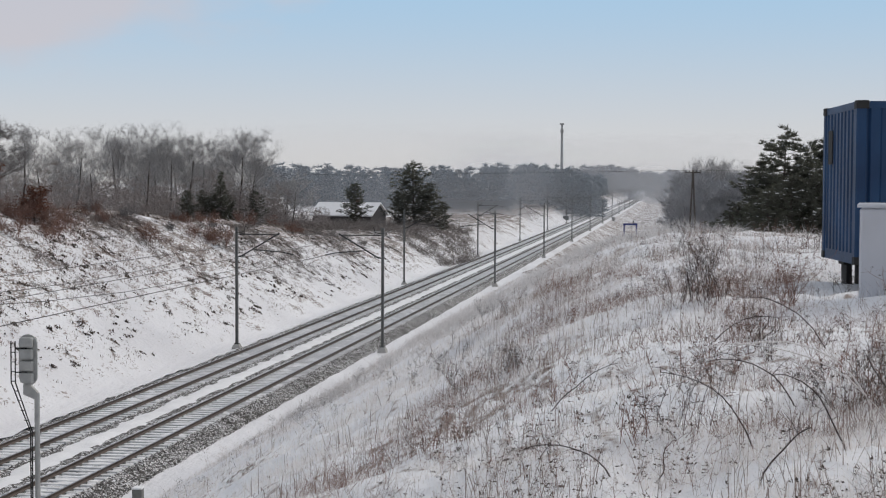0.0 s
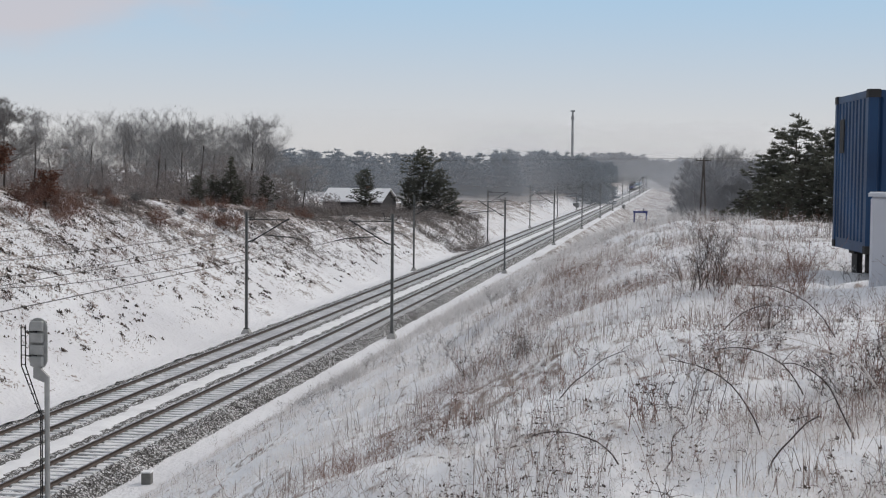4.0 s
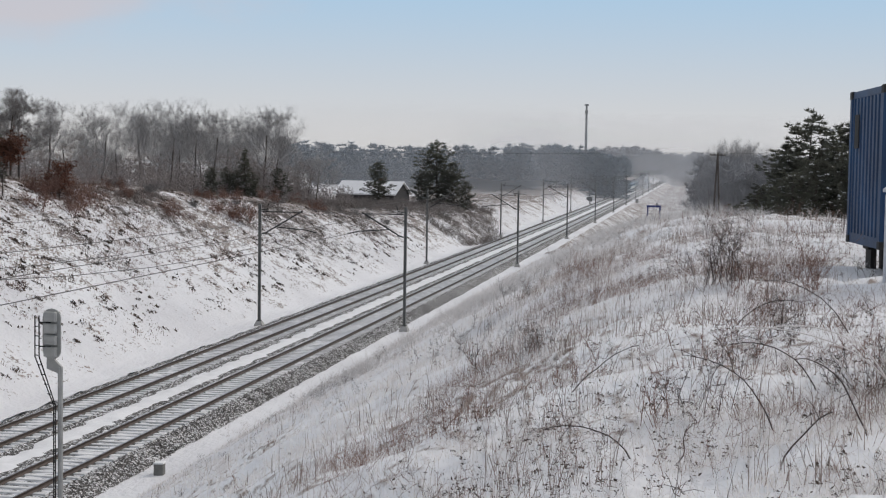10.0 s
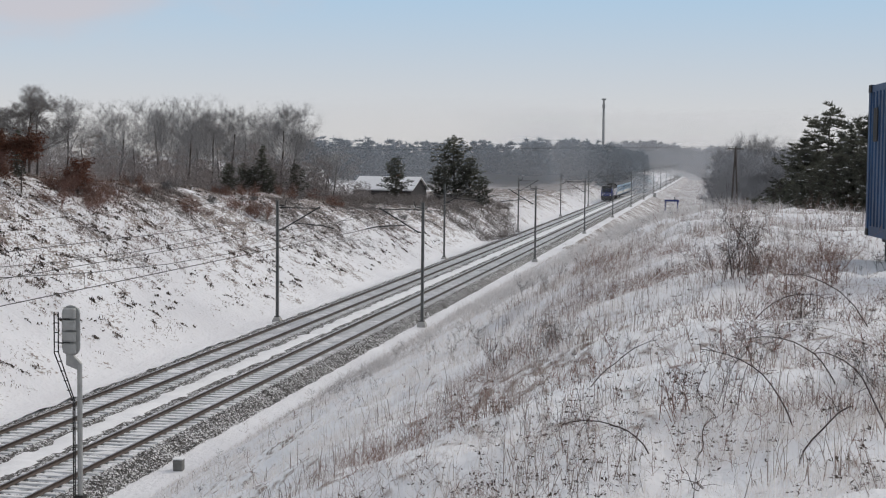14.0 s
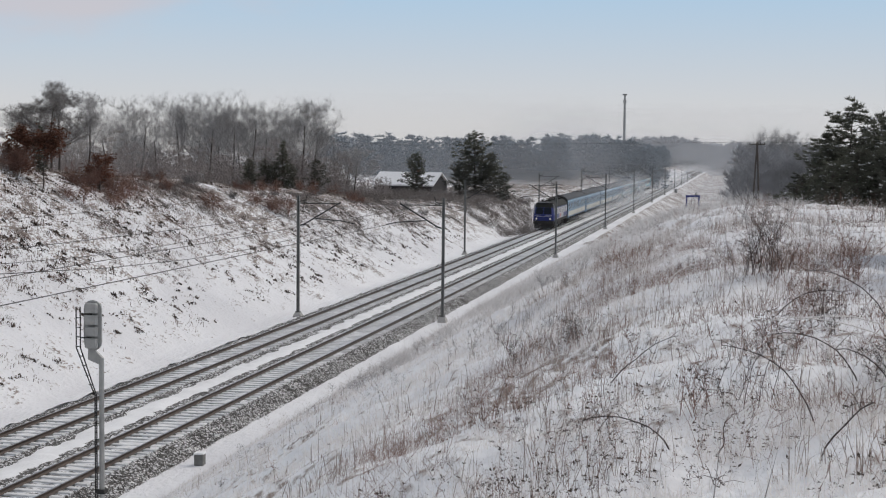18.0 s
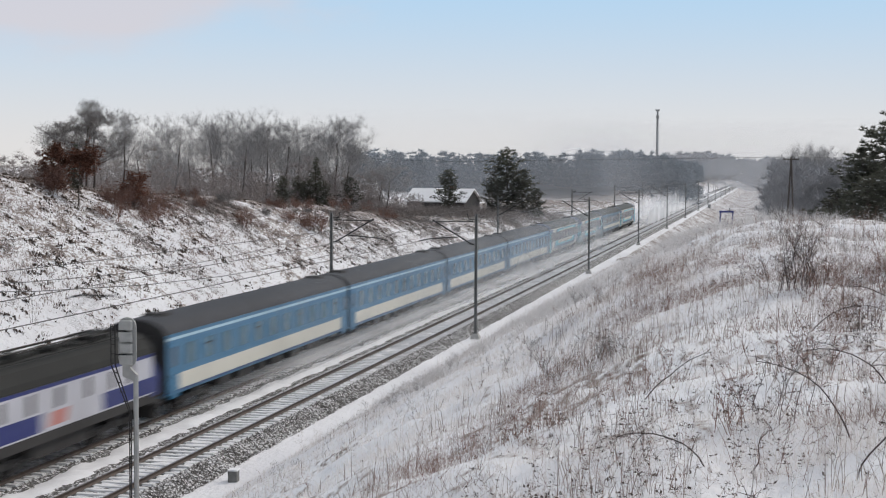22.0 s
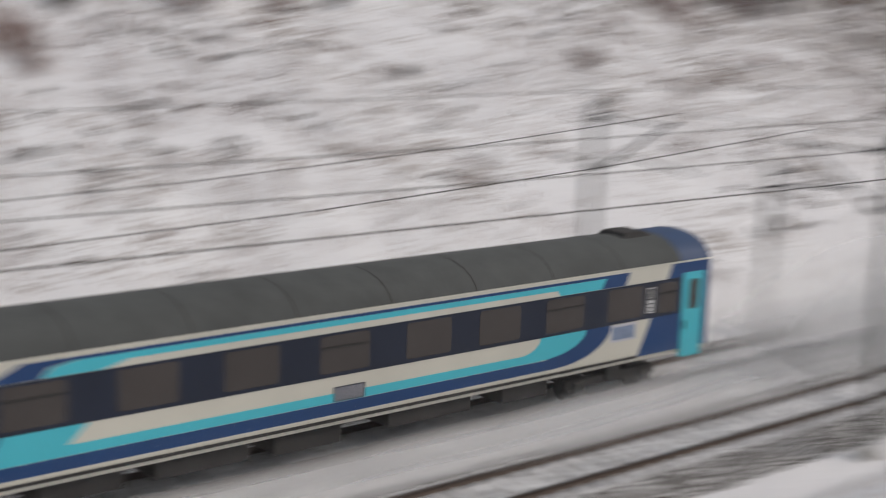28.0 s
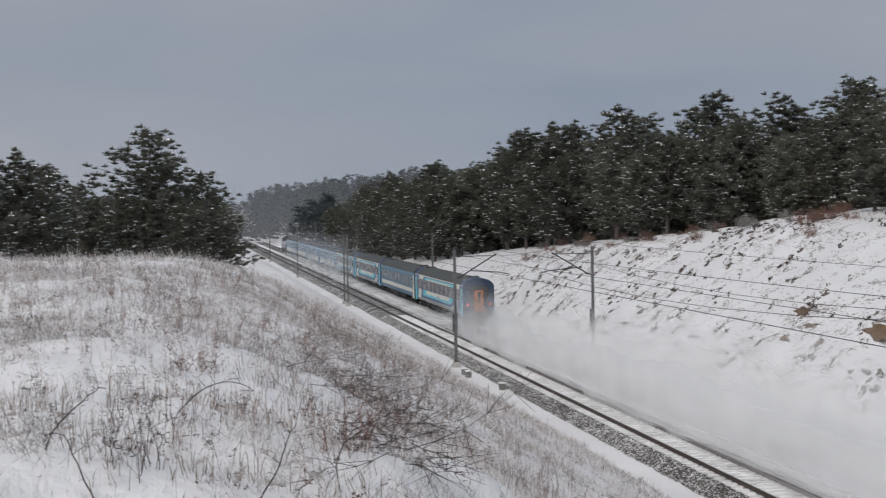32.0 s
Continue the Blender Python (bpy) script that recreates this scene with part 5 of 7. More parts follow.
def build_trees():
    rs = random.Random(11)
    # bare trees on the far ridge: bearing, distance, height
    protos = [bare_tree(1, 10, "tall bare deciduous tree with frosted twigs on the ridge", 0.45, 7), bare_tree(2, 10, "bare deciduous tree with a broad frosted crown", 0.55, 8),
              bare_tree(3, 10, "slender bare birch with fine hanging twigs", 0.5, 7, 4, None, 0.06, 0.11), bare_tree(4, 10, "bare deciduous tree with dense dark twigs", 0.66, 9)]
    protos += [bare_tree(5, 10, "distant bare tree, twigs greyed for haze", 0.48, 9, mat=HAZED_RIDGE_TWIG), bare_tree(6, 10, "distant bare tree with a broad grey crown", 0.58, 9, mat=HAZED_RIDGE_TWIG)]
    spots = {k: [] for k in range(6)}
    rows = [(27.0, 112, 7.5, 3), (27.6, 116, 6.5, 3), (26.7, 110, 6.8, 3), (27.2, 108, 7.2, 3), (27.9, 112, 5.5, 3), (25.6, 150, 9, 1), (24.8, 175, 9, 0), (23.6, 160, 9, 0), (22.9, 185, 9.5, 2), (22.0, 170, 11, 0), (21.0, 180, 12, 2), (20.6, 195, 10, 1), (20.0, 170, 11.5, 0), (19.4, 180, 12, 1),
            (18.8, 190, 11, 3), (18.5, 205, 10, 0), (17.3, 170, 12, 1), (16.6, 185, 10, 0), (15.4, 230, 8, 2), (26.3, 170, 8, 0), (24.2, 210, 9, 2), (21.5, 205, 10, 3), (17.0, 178, 11, 0), (19.7, 210, 11, 1)]
    rows += [(33.2, 92, 9, 3), (34.6, 88, 12, 1), (36.2, 92, 13, 0), (34.0, 97, 11, 3), (33.6, 102, 10, 1), (35.4, 84, 11, 3), (37.5, 86, 13, 1), (39.0, 84, 14, 0), (40.8, 82, 13, 3), (43, 80, 12, 1), (32.2, 100, 5.5, 0), (46, 78, 11, 0), (49, 80, 12, 3), (52, 82, 11, 1), (56, 80, 11, 0)]
    rows += [(-1.5, 285, 19, 0), (-2.0, 290, 20, 1), (-1.1, 300, 16, 2), (-0.7, 320, 14, 3), (-2.6, 290, 18, 0), (-3.2, 285, 17, 1), (178, 260, 12, 0), (-176, 240, 11, 1)]
    for i in range(24):
        az = rs.uniform(15.0, 28.5)
        top = 10.5 if 18.6 < az < 22.4 else (6.5 if az < 18.6 else 7.5)
        rows.append((az, rs.uniform(165, 240), top * rs.uniform(0.75, 1.15), rs.choice((0, 1, 2, 3))))
    for i in range(30):
        az = rs.uniform(33.5, 58)
        rows.append((az, rs.uniform(78, 120), rs.uniform(8, 12) * (0.85 if az < 35.5 else 1.0), rs.choice((0, 1, 3))))
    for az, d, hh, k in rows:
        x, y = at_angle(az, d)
        # trees farther off take the twigs paled for haze
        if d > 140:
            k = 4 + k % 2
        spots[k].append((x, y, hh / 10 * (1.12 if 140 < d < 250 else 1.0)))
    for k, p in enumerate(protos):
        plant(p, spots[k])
    # brushwood along the crest of the far bank
    br = [shrub(21, 2.2, "leafless red-brown shrub on the crest of the bank", 14, RED_TWIG, 2, 9, 0.7, group="brushwood on the crest", thick=0.9, base_r=0.45), shrub(22, 1.9, "leafless grey-brown shrub on the crest of the bank", 14, TWIG, 2, 9, 0.7, group="brushwood on the crest", thick=0.9, base_r=0.45)]
    sp = {0: [], 1: []}
    for i in range(36):
        y = rs.uniform(48, 165)
        cz = np.interp(y, CREST_Y, CREST_Z)
        x = -30.2 - 1.5 * (cz + 0.4) + rs.gauss(-0.6, 1.6)
        sp[rs.choice((0, 1, 1))].append((x, y, rs.uniform(0.3, 0.8)))
    for i in range(17):  # the redder clump
        y = rs.uniform(84, 122)
        cz = np.interp(y, CREST_Y, CREST_Z)
        sp[0].append((-30.2 - 1.5 * (cz + 0.4) + rs.uniform(-1, 4.5), y, rs.uniform(0.45, 1.0)))
    for i in range(30):  # scattered on the slope
        y, zz = rs.uniform(10, 62), rs.uniform(7.5, 12.5)
        sp[rs.choice((0, 1))].append((-30.2 - 1.5 * (zz + 0.4), y, rs.uniform(0.3, 0.85)))
    for i in range(60):
        y = rs.uniform(-160, -35)
        cz = np.interp(y, CREST_Y, CREST_Z)
        x = -30.2 - 1.5 * (cz + 0.4) + rs.gauss(-1.2, 1.2)
        sp[rs.choice((0, 1))].append((x, y, rs.uniform(0.3, 0.7)))
    for k in (0, 1):
        plant(br[k], sp[k])
    # pines
    pines = [conifer(31, 10, "dark green pine with a little snow", 3.0, 0.10), conifer(32, 10, "dark green pine with a rounded crown", 3.3, 0.06, dense=1.1), conifer(33, 10, "tall dark pine with a ragged crown", 2.5, 0.16), conifer(34, 10, "dense dark green spruce with drooping boughs", 3.0, 0.03, pointed=True, name="spruce_tree", group="spruces")]
    ps = {0: [], 1: [], 2: [], 3: []}
    # group beyond the field, right of the line
    for az, d, hh, k in ((-4.2, 116, 11.5, 0), (-5.0, 122, 10.5, 1), (-3.35, 118, 9.0, 1), (-5.9, 118, 11.4, 2), (-2.6, 122, 6.4, 1), (-4.7, 108, 7.2, 1), (-6.7, 118, 11, 0), (-7.6, 112, 10.5, 1), (-8.6, 116, 11, 2), (-3.8, 110, 6.5, 1), (-5.4, 108, 7.5, 0), (-9.6, 112, 10, 1)):
        x, y = at_angle(az, d)
        ps[k].append((x, y, hh / 10))
    # by the house
    for az, d, hh, k in ((10.3, 240, 11, 1), (9.7, 238, 7.5, 1), (10.9, 236, 6, 1), (9.2, 232, 5.0, 1), (12.65, 246, 7.4, 1), (18.0, 150, 5.2, 3), (18.7, 152, 3.4, 1), (18.35, 151, 3.0, 1), (17.7, 151, 2.8, 1), (16.65, 152, 3.6, 1), (19.4, 150, 3.3, 1), (27.5, 100, 3.2, 3)):
        x, y = at_angle(az, d)
        ps[k].append((x, y, hh / 10))
    # the wood on the southern hill
    for i in range(215):
        y = -rs.uniform(44, 330)
        cz = float(np.interp(y, CREST_Y, CREST_Z))
        x0 = -30.2 - 1.5 * (max(cz, 0.5) + 0.6) - 2.0
        depth = rs.random() ** 1.7 * 42
        x = x0 - depth
        hh = rs.uniform(8.2, 14.3) * (0.8 if depth < 4 else 1.0) + min(depth, 40) * 0.05
        hh *= 0.88 if y > -135 else 1.14
        ps[rs.choice((0, 1, 1, 2))].append((x, y, hh / 10))
    # left of the line, south
    for az, d, hh, k in ((-178.7, 92, 10.2, 1), (-179.6, 96, 8.6, 0), (179.2, 98, 8.2, 1), (-177.4, 100, 6.5, 1), (-176.3, 92, 6.8, 1), (-175.0, 85, 7.2, 2), (-173.8, 82, 7.4, 0), (-172.2, 80, 8, 1), (-170, 85, 8.5, 0), (178.3, 104, 6.4, 1), (-178.0, 88, 6.0, 0), (-174.4, 96, 8.4, 1), (-176.9, 110, 8, 2), (179.9, 86, 5.0, 1)):
        x, y = at_angle(az, d)
        ps[k].append((x, y, hh / 10))
    for k in range(4):
        plant(pines[k], ps[k])


def far_wood(name, label, rows, mat, seed, bare=False):
    """A far wood as one ragged mass of tree crowns: (x, y, height)."""
    rs = np.random.RandomState(seed)
    q = np.repeat(np.array(rows, float), 26, 0)
    n = len(q)
    x, y, hh = q.T
    u, a = rs.uniform(0.05, 1.0, n), rs.uniform(0, 6.28, n)
    spread = hh * 0.26 * (1 - u) ** (0.35 if bare else 0.6) * rs.uniform(0.5, 1.1, n) + 0.1
    c = np.stack([x + np.cos(a) * spread, y + np.sin(a) * spread, height(x, y) + hh * u], -1)
    if bare:
        v = needles(rs, c, hh * 0.13, 20, 1.0, True, 0.11, 0.7)
    else:
        v = needles(rs, c, hh * 0.115, 13, 0.9, True, 0.75)
    tagged(part(name, raw(name, v, np.arange(len(v)).reshape(-1, 3), mat), None), label, "woodland", kind="stuff")


BRUSH = material("brushwood", (0.32, 0.285, 0.27), 0.95, 0, 0.3, 0.2)


def build_far_woods():
    rs = random.Random(5)

    def scatter(n, az0, az1, d0, d1, h0, h1, clear=0):
        rows = []
        while len(rows) < n:
            x, y = at_angle(rs.uniform(az0, az1), rs.uniform(d0, d1))
            if clear and abs(x + 23) < clear:
                continue
            rows.append((x, y, rs.uniform(h0, h1)))
        return rows
    far_wood("pine_wood", "distant pine wood behind the houses, greyed for haze", scatter(430, 6.5, 16.5, 370, 450, 5.5, 12.0) + scatter(270, 2.9, 7.5, 440, 560, 7, 14) + scatter(170, 1.6, 3.4, 620, 900, 7, 12, 16), HAZED_NEEDLE, 1)
    far_wood("distant_wood", "hazy grey wood on the horizon", scatter(260, -4, 3.6, 900, 1200, 15, 20, 7) + scatter(170, -2, 4, 1210, 1350, 18, 23), HAZED_TWIG, 2)
    far_wood("hill_wood", "dark pine wood on the distant hill", scatter(1900, 156, 188, 470, 900, 8.5, 14) + scatter(260, 174, 187, 330, 520, 9, 13, 9), HILL_NEEDLE, 3)
    far_wood("lineside_wood", "pine wood beside the railway", scatter(240, 168, 176.5, 300, 520, 9, 12, 18), NEEDLE, 6)
    far_wood("thicket", "bare thicket below the embankment, greyed for haze", scatter(330, -5.5, -0.1, 232, 275, 8, 14) + scatter(160, -16, -5, 150, 250, 7, 11), HAZED_TWIG, 4, True)
    far_wood("ridge_thicket", "grey-brown brushwood behind the crest", scatter(680, 15.5, 31, 150, 215, 1.8, 5.2) + scatter(200, 31, 60, 76, 105, 1.5, 3.2) + scatter(70, 13.7, 15.9, 205, 245, 1.5, 3.2), BRUSH, 7, True)


def oak_sapling(x, y, hh, seed):
    """A young oak that keeps its withered leaves."""
    rs = np.random.RandomState(seed)
    root = thing("oak_sapling", "young oak with rust-brown withered leaves on the bank", "tree", "oak saplings", m=pose(x, y, ground_z(x, y) - 0.1))
    lines = grow(random.Random(seed), hh, 0.6, 2, 7, 0, 0.05, 0.1)
    part("stem", lines_mesh(lines, lambda l: True), BARK, root)
    out = []
    for pts, r0, r1, lv in lines:
        if lv:
            for p in pts[1:]:
                out += [tuple(np.array(p) + rs.normal(0, 0.16, 3)) for k in range(5)]
    v = needles(rs, np.array(out), 0.16, 5, 0.8)
    tagged(part("foliage", raw("foliage", v, np.arange(len(v)).reshape(-1, 4), RUST_LEAF), None, root, "rust-brown withered leaves"), kind="stuff")


build_trees()
build_far_woods()
oak_sapling(-43.6, 84.5, 4.6, 3)
oak_sapling(-43.0, 91.5, 3.0, 4)
oak_sapling(-45.6, 86.0, 3.4, 5)

# ---- things beside the line ----


def build_container():
    root = thing("shipping_container", "weathered blue corrugated steel container standing on dark supports", "container")
    BLUE = material("container_blue", (0.008, 0.042, 0.125), 0.5, 0.1, 0.45, 1.1, 0.1, 30, color2=(0.018, 0.082, 0.20))
    W, Lc, Hc = 2.44, 6.06, 2.49

    def corrugated(n, length):
        pts = []
        step = length / n
        for i in range(n):
            a = i * step
            pts += [(a, 0.0), (a + step * 0.30, 0.0), (a + step * 0.42, 0.036), (a + step * 0.88, 0.036)]
        return pts + [(length, 0.0)]
    for name, n, length, place in (("side_wall", 20, Lc - 0.2, "front"), ("side_wall", 20, Lc - 0.2, "back"), ("end_wall", 9, W - 0.2, "end")):
        m = Mesh()
        for (a, da), (b, db) in zip(corrugated(n, length), corrugated(n, length)[1:]):
            if place == "front":
                m.quad((0.1 + a, 0.04 - da + 0.02, 0.15), (0.1 + b, 0.04 - db + 0.02, 0.15), (0.1 + b, 0.04 - db + 0.02, Hc - 0.1), (0.1 + a, 0.04 - da + 0.02, Hc - 0.1))
            elif place == "back":
                m.quad((0.1 + a, W - 0.04 + da, 0.15), (0.1 + b, W - 0.04 + db, 0.15), (0.1 + b, W - 0.04 + db, Hc - 0.1), (0.1 + a, W - 0.04 + da, Hc - 0.1))
            else:
                m.quad((0.06 - da, 0.1 + a, 0.15), (0.06 - db, 0.1 + b, 0.15), (0.06 - db, 0.1 + b, Hc - 0.1), (0.06 - da, 0.1 + a, Hc - 0.1))
        part(name, m, BLUE, root)
    fr = Mesh()
    for x in (0, Lc - 0.16):
        for y in (0, W - 0.16):
            fr.box(x, x + 0.16, y, y + 0.16, 0, Hc, 0.02)
    for y in (0.02, W - 0.12):
        fr.box(0.16, Lc - 0.16, y, y + 0.10, Hc - 0.12, Hc - 0.01)
        fr.box(0.16, Lc - 0.16, y, y + 0.10, 0.0, 0.16)
    for x in (0.02, Lc - 0.12):
        fr.box(x, x + 0.10, 0.16, W - 0.16, Hc - 0.12, Hc - 0.01)
        fr.box(x, x + 0.10, 0.16, W - 0.16, 0.0, 0.16)
    part("frame", fr, BLUE, root)
    for x in (0, Lc - 0.18):
        for y in (0, W - 0.16):
            for z in (0, Hc - 0.12):
                part("corner_casting", Mesh().box(x - 0.006, x + 0.186, y - 0.006, y + 0.166, z - 0.004, z + 0.124, 0.012), UNDER, root)
    part("roof", Mesh().box(0.08, Lc - 0.08, 0.08, W - 0.08, Hc - 0.06, Hc - 0.02), BLUE, root)
    part("rear_doors", Mesh().box(Lc - 0.08, Lc - 0.03, 0.16, W - 0.16, 0.16, Hc - 0.12), BLUE, root)
    part("vent_panel", Mesh().box(0.005, 0.018, 1.75, 2.05, 1.55, 2.1), UNDER, root, "dark ventilation panel")
    for x in (0.25, 2.4, Lc - 0.6):
        for y in (0.15, W - 0.55):
            sp = Mesh().box(x, x + 0.4, y, y + 0.4, -0.10, 0.0).box(x + 0.05, x + 0.14, y, y + 0.4, -0.62, -0.1).box(x + 0.27, x + 0.36, y, y + 0.4, -0.62, -0.1)
            part("support", sp, UNDER, root)
    # near upright edge 22.4 m away, the end wall runs away from the camera
    ax, ay = at_angle(-7.05, 22.4)
    bx, by = at_angle(-5.78, 24.85)
    ang = math.degrees(math.atan2(-(bx - ax), by - ay))
    root.matrix_basis = pose(ax, ay, 9.44, 0, 0, ang)
    # white cabinet in front of it
    cab = thing("white_cabinet", "tall white sheet-metal cabinet beside the blue container", "cabinet")
    WC = material("white_sheet_metal", (0.62, 0.63, 0.67), 0.5, 0.0, 0.1, 1.5)
    x, y = at_angle(-7.22, 17.5)
    top = 10.43 - ground_z(x, y)
    part("body", Mesh().box(0, 1.0, 0, 0.7, 0, top, 0.03), WC, cab)
    part("lid", Mesh().box(-0.03, 1.03, -0.03, 0.73, top, top + 0.05, 0.015), WC, cab)
    part("door_gap", Mesh().box(0.495, 0.505, -0.004, 0.002, 0.08, top - 0.05), UNDER, cab)
    part("latch", Mesh().box(0.42, 0.46, -0.03, 0.0, 0.6, 0.8), PALE_STEEL, cab)
    cab.matrix_basis = pose(x, y, ground_z(x, y) - 0.05, 0, 0, -8)


def build_signal(x, y, turn, label):
    """A line-side colour-light signal; turn 0 faces it up the line."""
    z0 = zr(y) - 0.5
    root = thing("railway_signal", label, "railway signal", "railway signals", m=pose(x, y, z0, 0, 0, turn))
    part("foundation", Mesh().box(-0.18, 0.18, -0.18, 0.18, -0.3, 0.28, 0.04), UNDER, root)
    part("post", Mesh().tube([(0, 0, 0.2), (0, 0, 5.0)], 0.075, 10), PALE_STEEL, root)
    part("post_clamp", Mesh().box(-0.13, 0.13, -0.13, 0.13, 1.0, 1.12), UNDER, root)
    hd = Mesh()
    out = rounded(-0.53, 0.03, 5.22, 6.70, 0.26, 4)
    hd.prism(out, 1, -0.04, 0.0)
    head = part("backboard", hd, PALE_STEEL, root, "grey rounded backboard")
    for k in range(4):
        zc = 5.46 + k * 0.34
        part("lamp_housing", Mesh().box(-0.44, -0.06, -0.20, -0.04, zc - 0.14, zc + 0.14, 0.03), PALE_STEEL, head)
        part("hood", Mesh().tube([(-0.25, 0.0, zc), (-0.25, 0.30, zc)], 0.13, 10), BLACK, head)
    part("bracket", Mesh().prism([(-0.40, 4.95), (0.06, 4.78), (0.06, 5.0), (-0.20, 5.25), (-0.40, 5.25)], 1, -0.05, 0.05), PALE_STEEL, root)
    lad = Mesh()
    for s in (0, 0.13):
        lad.tube([(-0.10 - s * 0.4, -0.12, 0.0), (-0.10 - s * 0.4, -0.12, 3.9), (-0.60 - s, -0.12, 5.3), (-0.60 - s, -0.12, 6.5)], 0.02, 5)
    for k in range(22):
        z = 0.3 + k * 0.28
        xx = -0.10 if z < 3.9 else (-0.10 - 0.50 * (z - 3.9) / 1.4 if z < 5.3 else -0.60)
        lad.tube([(xx, -0.12, z), (xx - (0.05 if z < 3.9 else 0.13), -0.12, z)], 0.014, 4)
    lad.tube([(-0.60, -0.12, 6.3), (-0.25, -0.1, 6.3)], 0.02, 4)
    lad.tube([(-0.60, -0.12, 5.6), (-0.25, -0.1, 5.6)], 0.02, 4)
    part("ladder", lad, UNDER, root)


def small_boxes():
    for x, y in ((-18.5, 47.4), (-18.35, -92.5), (-18.3, -91.0), (-19.0, -84.0)):
        b = thing("cable_box", "small dark trackside cable box in the snow", "cable box", "cable boxes", m=pose(x, y, ground_z(x, y) - 0.02, 0, 0, 8))
        part("body", Mesh().box(-0.17, 0.17, -0.2, 0.2, 0, 0.42, 0.03), material("box_grey", (0.16, 0.16, 0.15), 0.7), b)
        part("snow_cap", Mesh().box(-0.19, 0.19, -0.22, 0.22, 0.42, 0.47, 0.02), CLEAN_SNOW, b)


def house(az, d, w, dp, wall_h, roof_h, turn, label, wall_mat, chimney=True):
    x, y = at_angle(az, d)
    root = thing("house", label, "house", "houses beyond the ridge", m=pose(x, y, ground_z(x, y) - 0.2, 0, 0, turn))
    part("wall", Mesh().box(-w / 2, w / 2, -dp / 2, dp / 2, 0, wall_h), wall_mat, root)
    for s in (-1, 1):
        g = Mesh().prism([(-dp / 2, wall_h), (dp / 2, wall_h), (0, wall_h + roof_h)], 0, s * w / 2 - 0.1, s * w / 2 + 0.1 * s)
        part("gable", g, wall_mat, root)
    r = Mesh()
    for s in (-1, 1):
        a, b = (s * (dp / 2 + 0.5), wall_h - 0.2), (0, wall_h + roof_h)
        r.prism([a, b, (0, b[1] + 0.22), (a[0], a[1] + 0.22)], 0, -w / 2 - 0.5, w / 2 + 0.5)
    part("roof", r, CLEAN_SNOW, root, "snow-covered pitched roof")
    if chimney:
        part("chimney", Mesh().box(w * 0.1, w * 0.1 + 0.6, 0.3, 0.9, wall_h + roof_h * 0.5, wall_h + roof_h + 0.8, 0.03), material("brick_red", (0.20, 0.11, 0.08), 0.9), root)
    for k in range(max(2, int(w / 4))):
        xx = -w / 2 + (k + 0.5) * w / max(2, int(w / 4))
        wn = part("window", Mesh().box(xx - 0.5, xx + 0.5, -dp / 2 - 0.04, -dp / 2 + 0.02, wall_h * 0.35, wall_h * 0.35 + 1.1), PANE, root)
        part("frame", Mesh().box(xx - 0.03, xx + 0.03, -dp / 2 - 0.06, -dp / 2 - 0.03, wall_h * 0.35, wall_h * 0.35 + 1.1), WHITE, wn)
    part("door", Mesh().box(w * 0.28, w * 0.28 + 0.9, -dp / 2 - 0.04, -dp / 2 + 0.02, 0, min(2.0, wall_h - 0.2)), BARK, root)


